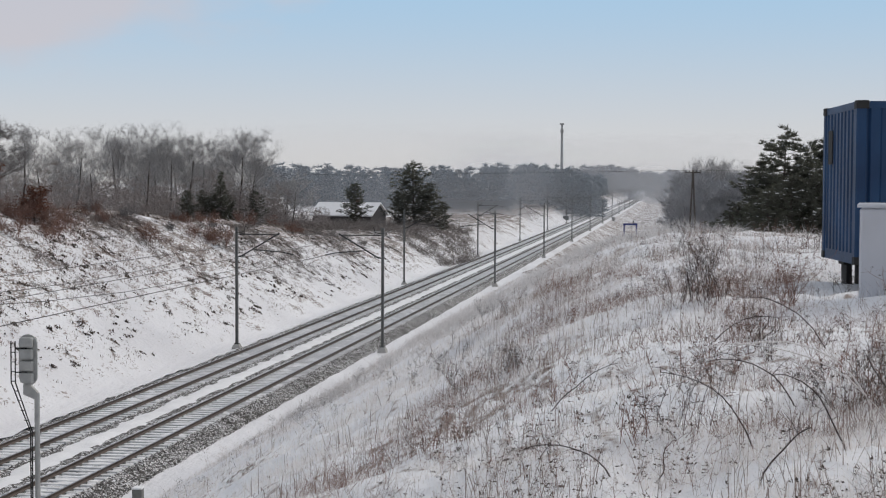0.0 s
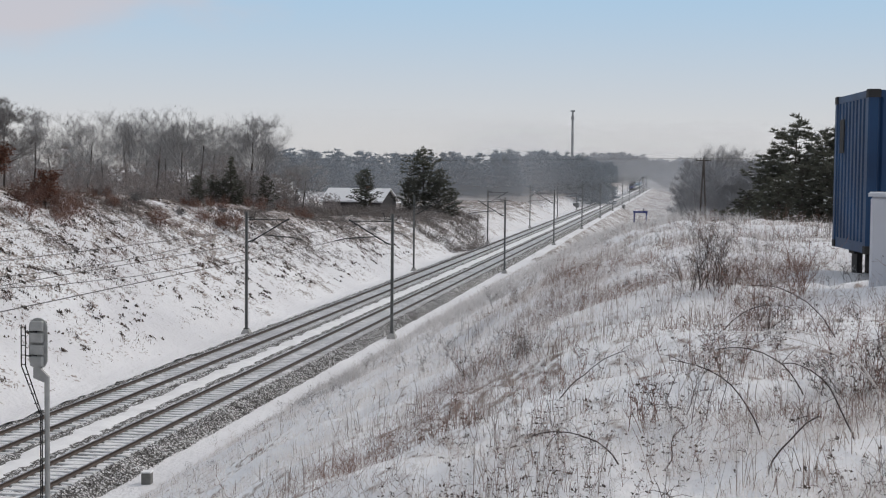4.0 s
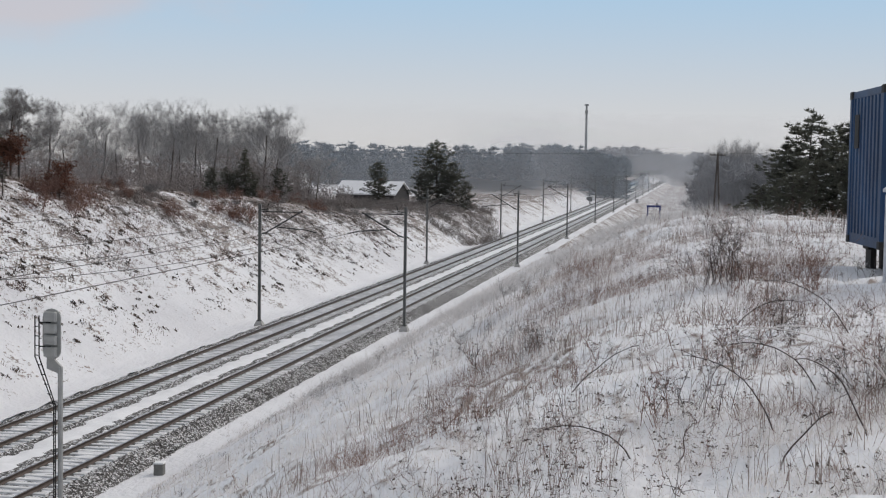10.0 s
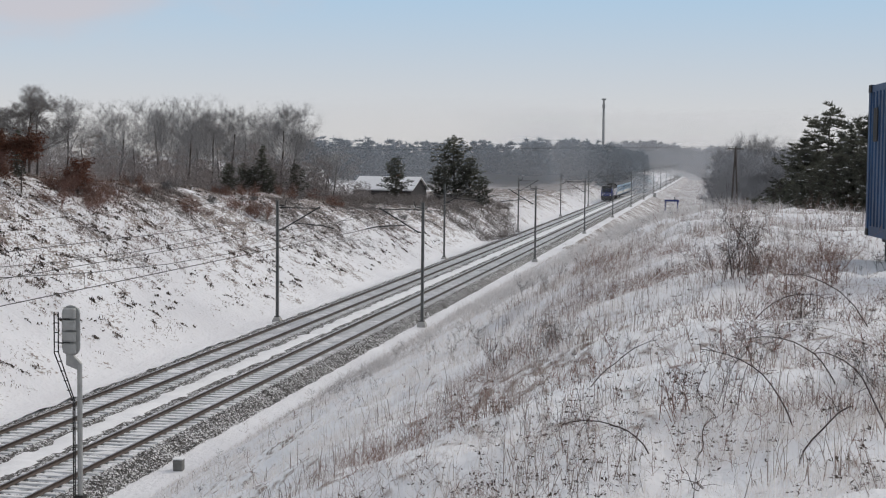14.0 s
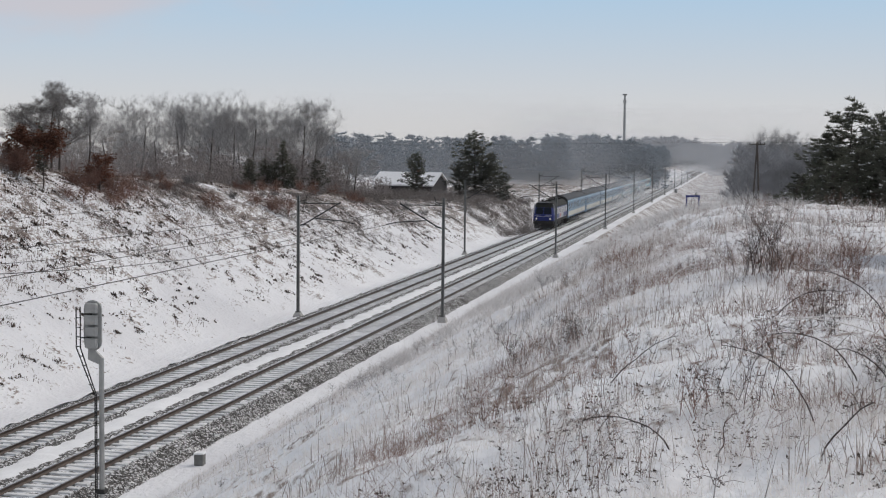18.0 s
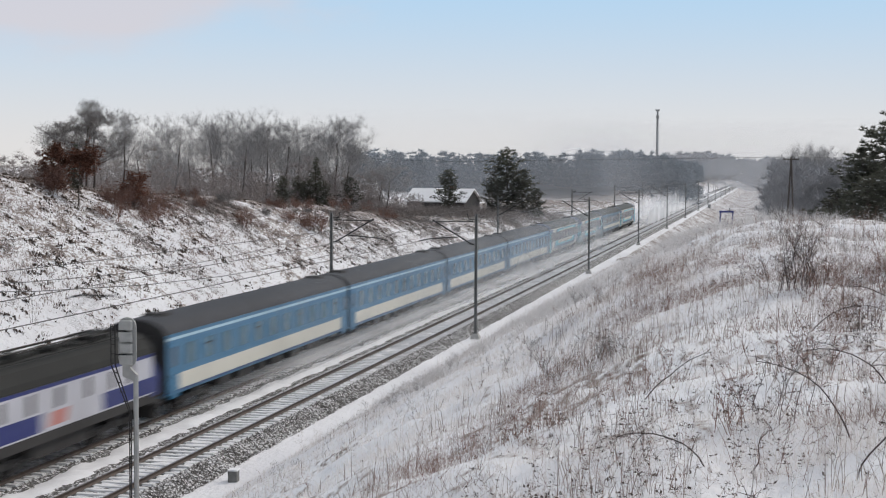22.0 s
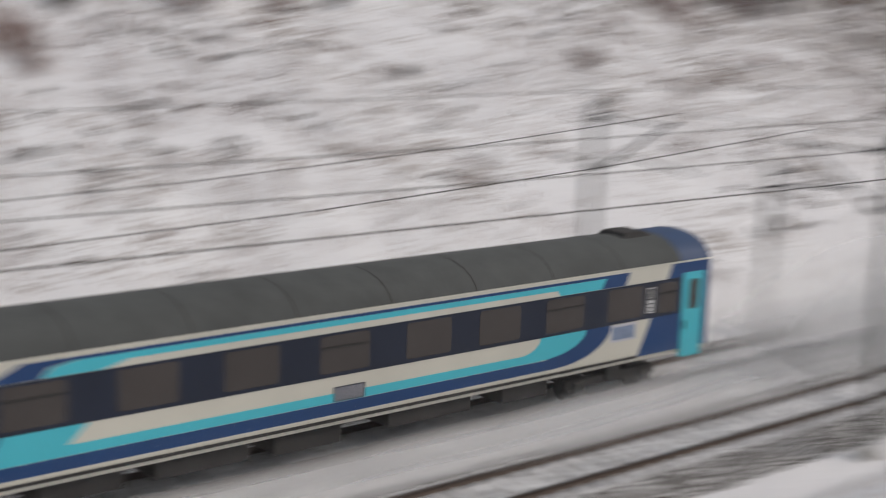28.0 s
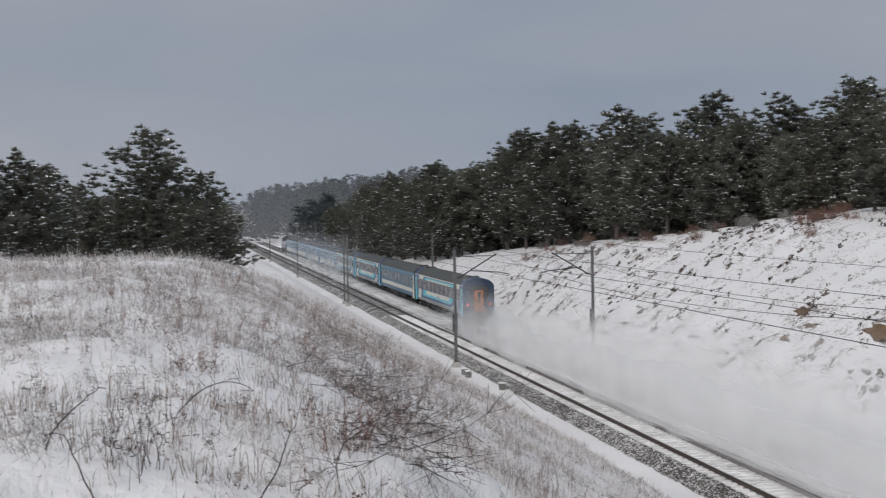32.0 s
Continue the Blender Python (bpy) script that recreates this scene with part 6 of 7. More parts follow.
def build_far_things():
    DARK_WOOD = material("dark_boards", (0.06, 0.055, 0.055), 0.9, 0, 0.3, 2.0)
    house(12.9, 262, 11.4, 7.5, 1.7, 2.1, -10, "long low dark house under a snow-covered roof", DARK_WOOD)
    house(16.2, 262, 6, 5, 2.2, 3.0, 60, "small house with snowy roof among bare trees", material("grey_render", (0.30, 0.30, 0.31), 0.9))
    house(18.2, 262, 7, 5, 2.0, 2.2, 30, "small house behind bare trees", material("grey_render", (0.30, 0.30, 0.31), 0.9))
    # tall slender mast
    x, y = at_angle(4.37, 560)
    z = ground_z(x, y)
    top = 10.6 + 560 * math.tan(radians(2.48)) - z
    root = thing("radio_mast", "tall slender grey radio mast with an antenna head", "mast", m=pose(x, y, z))
    part("pole", Mesh().tube([(0, 0, 0), (0, 0, top * 0.5), (0, 0, top)], 0.75, 10, 0.38), PALE_STEEL, root)
    part("antenna_head", Mesh().box(-0.85, 0.85, -0.4, 0.4, top - 0.4, top + 0.2, 0.05).box(-0.6, 0.6, -0.6, 0.6, top - 3.4, top - 2.2, 0.1), PALE_STEEL, root)
    # wooden pole with a cross arm
    x, y = at_angle(-0.83, 226)
    z = ground_z(x, y)
    top = 10.6 + 226 * math.tan(radians(0.65)) - z
    root = thing("utility_pole", "weathered wooden utility pole with a braced cross arm", "utility pole", m=pose(x, y, z))
    part("pole", Mesh().tube([(-0.7, 0, -0.3), (0, 0, top)], 0.16, 8, 0.12).tube([(0.7, 0, -0.3), (0, 0, top)], 0.16, 8, 0.12), BARK, root)
    part("cross_arm", Mesh().box(-1.2, 1.2, -0.08, 0.08, top - 0.5, top - 0.3), BARK, root)
    ins = Mesh()
    for xx in (-1.1, -0.5, 0.5, 1.1):
        ins.tube([(xx, 0, top - 0.3), (xx, 0, top)], 0.06, 6)
    part("insulator", ins, BLACK, root)
    pl = thing("power_line", "thin power line from the utility pole", "cable")
    for dx in (-1.1, 0.0, 1.1):
        part("wire", Mesh().tube([(x + dx - 130, y + 60, z + top + 1.0), (x + dx - 60, y + 28, z + top - 0.8), (x + dx, y, z + top - 0.05), (x + dx + 60, y - 25, z + top - 0.6), (x + dx + 140, y - 60, z + top + 1)], 0.008, 4), WIRE, pl)
    # slips of bare sand in the bank
    for k, (bx, by, sx, sy) in enumerate(((-36.9, -80.5, 0.34, 0.9), (-36.2, -69.7, 0.75, 1.8), (-35.0, -74.0, 0.2, 0.7), (-36.0, -77.5, 0.18, 1.1), (-34.6, -78.0, 0.22, 0.6))):
        rs = random.Random(k)
        ring0, ring1 = [], []
        for i in range(14):
            a = i / 14 * 6.283
            q = rs.uniform(0.45, 1.3)
            px, py = bx + math.cos(a) * sx * q, by + math.sin(a) * sy * q
            ring0.append((px, py, ground_z(px, py) - 0.05))
            px, py = bx + math.cos(a) * sx * q * 0.6, by + math.sin(a) * sy * q * 0.6
            ring1.append((px, py, ground_z(px, py) + rs.uniform(0.04, 0.16)))
        sl = Mesh().loft([ring0, ring1])
        tagged(part("sand_slip", sl, EARTH, None), "slip of bare sandy earth in the snowy bank", "earth", "sand slips")
    # frame beside the embankment
    x, y = at_angle(1.62, 76)
    z = ground_z(x, y)
    root = thing("sign_frame", "dark blue steel frame standing on two legs", "sign", m=pose(x, y, z - 0.24, 0, 0, 5))
    for s in (-0.32, 0.32):
        part("leg", Mesh().tube([(s, 0, -0.2), (s, 0, 1.56)], 0.04, 6), LOCO_BLUE, root)
    part("bar", Mesh().box(-0.37, 0.37, -0.04, 0.04, 1.50, 1.60), LOCO_BLUE, root)
    part("bar", Mesh().box(-0.32, 0.32, -0.02, 0.02, 0.90, 0.95), LOCO_BLUE, root)
    part("lamp_stub", Mesh().tube([(0.16, 0, 1.6), (0.16, 0, 1.74)], 0.04, 6), STEEL, root)
    x, y = -30.6, 418.0
    ht = thing("trackside_hut", "small dark trackside hut beside the far track", "hut", m=pose(x, y, ground_z(x, y) - 0.1))
    part("wall", Mesh().box(-0.8, 0.8, -0.8, 0.8, 0, 1.3), STEEL, ht)
    part("roof", Mesh().prism([(-1.0, 1.25), (1.0, 1.45), (1.0, 1.55), (-1.0, 1.35)], 1, -1.0, 1.0), CLEAN_SNOW, ht)
    x, y = -17.2, 430.0
    rc = thing("relay_cabinet", "dark trackside relay cabinet on the embankment shoulder", "cabinet", m=pose(x, y, ground_z(x, y)))
    part("body", Mesh().box(-0.4, 0.4, -0.3, 0.3, 0, 1.2, 0.05), STEEL, rc)
    part("lid", Mesh().box(-0.45, 0.45, -0.35, 0.35, 1.2, 1.28, 0.03), CLEAN_SNOW, rc)


build_container()
build_signal(-18.03, 38.4, 0, "grey railway signal seen from behind on a pale post")
build_signal(-18.2, 6.8, 180, "railway signal with black lamp hoods on a pale post")
small_boxes()
build_far_things()

# ---- grass and low growth ----


def blades(rs, spots, h0, h1, width, bend, per=1, gather=0.10):
    """Curved tapering blades in little tufts at the given ground points."""
    spots = np.repeat(spots, per, 0)
    n = len(spots)
    spots = spots + rs.normal(0, gather if per > 1 else 0.001, (n, 2))
    x, y = spots[:, 0], spots[:, 1]
    z = height(x, y) - 0.03
    hh = rs.uniform(h0, h1, n) * rs.uniform(0.55, 1.15, n)
    a = rs.uniform(0, 6.28, n)
    lean = rs.uniform(0.05, 1.0, n) ** 1.3 * bend * hh
    dx, dy = np.cos(a) * lean, np.sin(a) * lean
    w = width * rs.uniform(0.6, 1.3, n)
    b = rs.uniform(0, 6.28, n)
    wx, wy = np.cos(b) * w, np.sin(b) * w
    droop = np.clip(lean / hh, 0, 1) * 0.55
    p = []
    for u, k in ((0, 1.0), (0.6, 0.9), (1.0, 0.15)):
        cx, cy, cz = x + dx * u * u, y + dy * u * u, z + hh * (u - droop * u * u * u)
        p.append(np.stack([cx - wx * k, cy - wy * k, cz], -1))
        p.append(np.stack([cx + wx * k, cy + wy * k, cz], -1))
    v = np.stack(p, 1).reshape(-1, 3)
    i = np.arange(n)[:, None] * 6
    f = np.concatenate([i + [0, 1, 3, 2], i + [2, 3, 5, 4]])
    return v, f


def patchy(rs, x0, x1, y0, y1, n, scale, cut, seed):
    """Random points gathered in drifts."""
    out = []
    while sum(len(o) for o in out) < n:
        p = np.stack([rs.uniform(x0, x1, n), rs.uniform(y0, y1, n)], -1)
        keep = wander(p[:, 0], p[:, 1], scale, seed) + rs.normal(0, 0.08, n) > cut
        # trodden clear in front of the container
        bare = (np.abs(p[:, 0] - 0.112 * p[:, 1]) < 0.5) & (p[:, 1] > 14.5) & (p[:, 1] < 26) & (rs.uniform(size=n) < 0.9)
        keep &= ~bare
        out.append(p[keep])
    return np.concatenate(out)[:n]


def build_grass():
    rs = np.random.RandomState(9)
    # x0, x1, y0, y1, tufts, drift size, cut, least and greatest height, half width, bend, blades a tuft, gather
    sets = (
        ("frosted_grass", "frosted dry grass stalks over the near bank", FROST_GRASS, [(-15.4, -1.0, 14, 78, 9000, 2.2, 0.46, 0.08, 0.34, 0.0045, 1.5, 6, 0.16), (-6, 12, 6.5, 26, 6600, 1.3, 0.46, 0.05, 0.27, 0.0019, 1.7, 10, 0.09), (-1.8, 2.4, 5.4, 10.5, 1700, 0.8, 0.45, 0.05, 0.22, 0.0016, 1.8, 10, 0.08), (-6, 12, 24, 46, 4200, 1.4, 0.48, 0.08, 0.34, 0.0030, 1.5, 8, 0.12), (-17.7, -14.6, 30, 125, 1900, 1.6, 0.47, 0.08, 0.28, 0.006, 1.4, 6, 0.14), (-17, 3, 60, 130, 3500, 3, 0.45, 0.2, 0.6, 0.010, 0.8, 4, 0.2)]),
        ("brown_grass", "brown dead grass tufts on the near bank", BROWN_GRASS, [(-15.2, -1.0, 14, 80, 450, 1.5, 0.52, 0.12, 0.5, 0.005, 0.9, 6, 0.10), (-4, 12, 6.5, 45, 3600, 1.1, 0.52, 0.10, 0.42, 0.0024, 0.9, 9, 0.07)]),
        ("south_grass", "frosted dry grass on the southern field", FROST_GRASS, [(-14, 14, -30, -7, 11000, 1.8, 0.43, 0.08, 0.38, 0.0024, 1.0, 9, 0.10), (-16, 14, -60, -28, 6000, 2.0, 0.43, 0.12, 0.45, 0.005, 1.0, 6, 0.12), (-17.4, 6, -110, -50, 3500, 3.0, 0.42, 0.2, 0.6, 0.009, 0.8, 4, 0.2)]),
        ("south_brown_grass", "brown dead grass on the southern field", BROWN_GRASS, [(-16.8, -3, -75, -10, 5200, 1.6, 0.46, 0.08, 0.42, 0.0045, 0.9, 6, 0.12), (-4, 14, -40, -6, 4200, 1.1, 0.47, 0.08, 0.36, 0.0030, 0.9, 8, 0.08), (-9, 8, -58, -34, 1100, 2.0, 0.45, 0.15, 0.42, 0.0055, 0.6, 6, 0.15)]),
        ("far_bank_grass", "brown dead tufts on the far bank", BROWN_GRASS, [(-52, -36, 55, 165, 2800, 6.0, 0.50, 0.10, 0.36, 0.014, 1.2, 14, 0.30), (-50, -35, 8, 62, 800, 3.0, 0.52, 0.12, 0.36, 0.016, 1.2, 14, 0.32), (-50, -31, 15, 165, 1500, 2.0, 0.56, 0.10, 0.30, 0.014, 1.2, 10, 0.22), (-50, -31, -150, 15, 2300, 1.3, 0.56, 0.08, 0.26, 0.014, 1.2, 10, 0.18)]),
    )
    for name, label, mat, areas in sets:
        vs, fs, n = [], [], 0
        for k, (x0, x1, y0, y1, count, scale, cut, h0, h1, w, bend, per, gather) in enumerate(areas):
            v, f = blades(rs, patchy(rs, x0, x1, y0, y1, count, scale, cut, 40 + k), h0, h1, w, bend, per, gather)
            vs.append(v)
            fs.append(f + n)
            n += len(v)
        tagged(part(name, raw(name, np.concatenate(vs), np.concatenate(fs), mat), None), label, "grass", kind="stuff")


def scrub(name, label, mat, spots, h0, h1, twigs, width, seed):
    """Low leafless growth: a fan of thin twigs at each ground point, as one growth."""
    rs = np.random.RandomState(seed)
    n = len(spots)
    hh = np.repeat(rs.uniform(h0, h1, n) * rs.uniform(0.6, 1.1, n), twigs)[:, None]
    p = np.repeat(spots, twigs, 0) + rs.normal(0, 1, (n * twigs, 2)) * hh * 0.45
    foot = np.concatenate([p, height(p[:, 0], p[:, 1])[:, None] - 0.03], 1)
    foot[:, 2:] += hh * rs.uniform(0, 0.45, hh.shape)
    d = rs.normal(0, 1, foot.shape)
    d[:, 2] = np.abs(d[:, 2]) * 0.8 + 0.55
    d *= hh * rs.uniform(0.35, 0.9, hh.shape) / np.linalg.norm(d, axis=1)[:, None]
    v = slivers(rs, foot, foot + d, width)
    tagged(part(name, raw(name, v, np.arange(len(v)).reshape(-1, 3), mat), None), label, "scrub", kind="stuff")


def up_the_bank(rs, y0, y1, n, lean, scale, cut, seed):
    """Points on the far bank, gathered in drifts and crowding towards its crest."""
    y = rs.uniform(y0, y1, n * 4)
    u = rs.uniform(0, 1, n * 4) ** lean
    x = -30.2 - 1.5 * (np.interp(y, CREST_Y, CREST_Z) + 0.4) * (0.22 + 0.80 * u)
    keep = wander(x, y, scale, seed) + rs.normal(0, 0.06, n * 4) > cut
    return np.stack([x, y], -1)[keep][:n]


def build_scrub():
    rs = np.random.RandomState(58)
    grey, rose = material("bank_scrub", (0.25, 0.222, 0.205), 0.95, 0, 0.3, 0.6), material("russet_scrub", (0.27, 0.195, 0.17), 0.95, 0, 0.3, 0.6)
    scrub("bank_scrub", "grey-brown leafless scrub on the upper bank", grey, up_the_bank(rs, 62, 175, 1500, 0.55, 7.0, 0.54, 3), 0.2, 0.6, 40, 0.009, 1)
    scrub("bank_scrub", "russet dead growth on the upper bank", rose, up_the_bank(rs, 4, 110, 750, 0.6, 5.0, 0.56, 5), 0.2, 0.6, 40, 0.009, 2)
    scrub("bank_scrub", "sparse dead growth on the southern bank", grey, up_the_bank(rs, -160, 4, 600, 0.7, 3.0, 0.55, 7), 0.12, 0.4, 30, 0.010, 3)
    scrub("bank_scrub", "low russet dead growth scattered over the bank", rose, up_the_bank(rs, 12, 160, 800, 1.1, 3.0, 0.56, 9), 0.10, 0.34, 36, 0.009, 8)
    scrub("bank_scrub", "russet dead grass above the line", rose, up_the_bank(rs, -22, 36, 700, 0.75, 4.0, 0.50, 11), 0.12, 0.45, 40, 0.010, 9)
    a, d = np.radians(rs.uniform(8.0, 17.5, 620)), rs.uniform(188, 250, 620)
    scrub("garden_scrub", "dark leafless scrub round the low house", grey, np.stack([-np.sin(a) * d, np.cos(a) * d], -1), 0.6, 2.0, 70, 0.022, 4)
    spots = patchy(rs, -14.5, 2.5, 44, 82, 520, 2.5, 0.50, 15)
    scrub("frosted_scrub", "rime-covered low scrub along the edge of the field", material("rimed_scrub", (0.62, 0.60, 0.59), 0.95, 0, 0.2, 0.8, thin=0.45), spots, 0.25, 0.85, 70, 0.006, 5)
    spots = patchy(rs, -3, 6, 9, 30, 420, 1.4, 0.50, 19)
    scrub("field_scrub", "fine russet dead growth in the snowy field", RED_TWIG, spots, 0.15, 0.5, 60, 0.0016, 6)
    spots = patchy(rs, -8, 8, -46, -8, 950, 1.4, 0.49, 23)
    scrub("field_scrub", "fine grey dead growth in the southern field", TWIG, spots, 0.15, 0.45, 60, 0.0018, 7)


def build_clods():
    """Dark earth and matted growth breaking through the snow of the far bank."""
    rs = np.random.RandomState(77)
    vs, fs, n = [], [], 0
    for x0, x1, y0, y1, count, scale, cut in ((-50, -31.5, 18, 165, 1000, 4.0, 0.55), (-48, -31.5, -150, 18, 1000, 2.5, 0.55)):
        p = patchy(rs, x0, x1, y0, y1, count, scale, cut, 63)
        # each clod is a short ragged row of matted tufts
        row = rs.normal(0, 1, (count, 5, 1)) * np.stack([rs.normal(0.10, 0.10, count), rs.normal(0.30, 0.18, count)], -1)[:, None] * rs.uniform(0.3, 1.9, (count, 1, 1))
        v, f = blades(rs, (p[:, None] + row).reshape(-1, 2), 0.07, 0.24, 0.05, 1.3, 5, 0.08)
        vs.append(v)
        fs.append(f + n)
        n += len(v)
    tagged(part("earth_clods", raw("earth_clods", np.concatenate(vs), np.concatenate(fs), CLOD), None), "dark earth clods and matted growth showing through the snow", "earth", kind="stuff")


def twig_growth(rs, x, y, hh, lean, out, leaf, r, side=6, dark=0.5):
    """One wavering dead stem with side twigs and curled leaves, appended to the lists."""
    z = float(height(x, y)) - 0.03
    a = rs.uniform(0, 6.28)
    p = np.array([x, y, z])
    d = np.array([math.cos(a) * lean, math.sin(a) * lean, 1.0])
    d /= np.linalg.norm(d)
    n = 4
    for i in range(n):
        d = d + rs.normal(0, 0.16, 3)
        d /= np.linalg.norm(d)
        q = p + d * hh / n
        u0, u1 = 1 - 0.7 * i / n, 1 - 0.7 * (i + 1) / n
        out.append((p, q, r * u0, r * u1))
        for k in range(rs.randint(0, side // 2 + 1)):
            b = p + (q - p) * rs.uniform(0, 1)
            e = rs.normal(0, 1, 3)
            e[2] = abs(e[2]) * 0.9 + 0.3
            e = e / np.linalg.norm(e) * hh * rs.uniform(0.12, 0.38)
            mid = b + e * 0.5 + rs.normal(0, 0.02, 3)
            out.append((b, mid, r * 0.5, r * 0.4))
            out.append((mid, b + e + [0, 0, 0.02], r * 0.4, r * 0.2))
            for j in range(2):
                g = mid + (b + e - mid) * rs.uniform(0, 1)
                h = rs.normal(0, 1, 3)
                h = h / np.linalg.norm(h) * hh * rs.uniform(0.05, 0.14)
                out.append((g, g + h, r * 0.3, r * 0.2))
                if rs.uniform() < dark:
                    leaf.append((*(g + h), rs.uniform(0.010, 0.030)))
        p = q


def ribbons(segs):
    """Three-sided stems from (start, end, radius, radius) pieces."""
    a = np.array([s[0] for s in segs])
    b = np.array([s[1] for s in segs])
    r0 = np.array([s[2] for s in segs])[:, None]
    r1 = np.array([s[3] for s in segs])[:, None]
    d = b - a
    d /= np.linalg.norm(d, axis=1)[:, None] + 1e-9
    s = np.cross(d, np.where(np.abs(d[:, 2:3]) < 0.9, [[0, 0, 1.0]], [[1.0, 0, 0]]))
    s /= np.linalg.norm(s, axis=1)[:, None] + 1e-9
    u = np.cross(s, d)
    rings = []
    for p, r in ((a, r0), (b, r1)):
        for k in range(3):
            c, q = math.cos(2.094 * k), math.sin(2.094 * k)
            rings.append(p + (s * c + u * q) * r)
    v = np.stack(rings, 1).reshape(-1, 3)
    i = np.arange(len(segs))[:, None] * 6
    f = np.concatenate([i + [0, 1, 4, 3], i + [1, 2, 5, 4], i + [2, 0, 3, 5]])
    return v, f


def build_weeds():
    """Dead stalks with side twigs and curled dark leaves, scattered as one growth."""
    rs = np.random.RandomState(31)
    for name, areas in (("dead_weeds", ((-2.6, 9, 6.8, 30, 1700, 0.15, 0.55, 0.0020), (-5, 9, 28, 48, 380, 0.3, 0.75, 0.004), (-15, -3, 14, 70, 130, 0.2, 0.55, 0.004), (-1.6, 2.3, 5.6, 10.5, 320, 0.12, 0.45, 0.0016))), ("south_weeds", ((-4, 9, -30, -7, 2100, 0.15, 0.55, 0.0024), (-14, -3, -60, -10, 700, 0.2, 0.6, 0.004), (-6, 8, -50, -28, 300, 0.3, 0.75, 0.004)))):
        for tone, mat in (("red", RED_TWIG), ("pale", FROST_GRASS), ("dark", DARK_TWIG)):
            stem, leaf = [], []
            for x0, x1, y0, y1, n, h0, h1, r in areas:
                for x, y in patchy(rs, x0, x1, y0, y1, n // 2 if tone != "dark" else n // 4, 1.2, 0.47, 90):
                    twig_growth(rs, x, y, rs.uniform(h0, h1) * rs.uniform(0.6, 1.0), rs.uniform(0, 0.5), stem, leaf, r, 6, 0.22)
            v, f = ribbons(stem)
            q = np.array(leaf)
            l = needles(rs, q[:, :3], q[:, 3], 4, 1.0)
            tagged(part(name, raw(name, v, f, mat), None), "thin branching dead weed stalks standing in the snow", "weeds", kind="stuff")
            tagged(part("withered_leaf_litter", raw("withered_leaf_litter", l, np.arange(len(l)).reshape(-1, 4), CLOD), None), "curled dark withered leaves on weed stalks", "leaves", kind="stuff")


def thicket_bush(seed, x, y, hh, wide, stems, mat, label, r=0.004, name="field_bush", lean=0.7, dark=0.4):
    """A low leafless bush: many wavering stems rising from a broad foot."""
    rs = np.random.RandomState(seed)
    seg, leaf = [], []
    for i in range(stems):
        twig_growth(rs, x + rs.normal(0, wide), y + rs.normal(0, wide), hh * rs.uniform(0.45, 1.05), rs.uniform(0.05, lean), seg, leaf, r, 8, dark)
    root = thing(name, label, "shrub", "bushes in the field", m=pose(x, y, ground_z(x, y)))
    off = np.array([x, y, ground_z(x, y)])
    v, f = ribbons(seg)
    tagged(part("twigwork", raw("twigwork", v - off, f, mat), None, root), kind="stuff")
    if leaf:
        q = np.array(leaf)
        l = needles(rs, q[:, :3], q[:, 3], 4, 1.0) - off
        tagged(part("dead_foliage", raw("dead_foliage", l, np.arange(len(l)).reshape(-1, 4), CLOD), None, root), kind="stuff")


def cane(seed, x, y, length, heading, rise, label, r=0.006, mat=None):
    """One long arching cane with thorny side shoots."""
    rs = random.Random(seed)
    p, el = Vector((0, 0, -0.05)), radians(rise)
    pts = [p.copy()]
    n = 11
    m, shoots = Mesh(), Mesh()
    az = radians(heading)
    for i in range(n):
        el -= radians(rise * 1.15) / n * rs.uniform(0.0, 2.0)
        az += rs.gauss(0, 0.24)
        p = p + Vector((math.cos(az) * math.cos(el), math.sin(az) * math.cos(el), math.sin(el))) * (length / n)
        pts.append(p.copy())
        if i > 1 and rs.random() < 0.75:
            d = Vector((rs.gauss(0, 1), rs.gauss(0, 1), rs.gauss(0.4, 0.8))).normalized() * rs.uniform(0.04, 0.20)
            shoots.tube([p, p + d * 0.5 + Vector((0, 0, 0.015)), p + d], r * 0.45, 3, r * 0.2)
    m.tube(pts, r, 5, r * 0.45)
    root = thing("bramble_cane", label, "shrub", "bramble canes in the field", m=pose(x, y, ground_z(x, y)))
    part("stem", m, mat or DARK_TWIG, root)
    if shoots.v:
        tagged(part("thorny_growth", shoots, mat or DARK_TWIG, root), kind="stuff")


def brush_pile(seed, x, y, lx, ly, n, label):
    """Cut brushwood lying in a long heap."""
    rs = np.random.RandomState(seed)
    seg = []
    off = np.array([x, y, ground_z(x, y)])
    for i in range(n):
        px, py = x + rs.normal(0, lx), y + rs.normal(0, ly)
        a = rs.normal(1.9, 0.6)
        p = np.array([px, py, float(height(px, py)) + abs(rs.normal(0, 0.12)) + 0.02])
        d = np.array([math.cos(a), math.sin(a), rs.normal(0.05, 0.15)])
        ln = rs.uniform(0.35, 1.1)
        for k in range(4):
            d = d + rs.normal(0, 0.12, 3)
            d /= np.linalg.norm(d)
            q = p + d * ln / 4
            q[2] = max(q[2], float(height(q[0], q[1])) + 0.01)
            seg.append((p, q, 0.005 * (1 - k * 0.2), 0.005 * (0.8 - k * 0.2)))
            for j in range(4):
                e = d + rs.normal(0, 0.7, 3)
                e = e / np.linalg.norm(e) * rs.uniform(0.1, 0.4)
                seg.append((q, q + e, 0.003, 0.0015))
            p = q
    v, f = ribbons(seg)
    root = thing("brush_pile", label, "brushwood", "heaps of brushwood", m=pose(*off))
    tagged(part("brushwood", raw("brushwood", v - off, f, DARK_TWIG if seed % 2 else TWIG), None, root), kind="stuff")


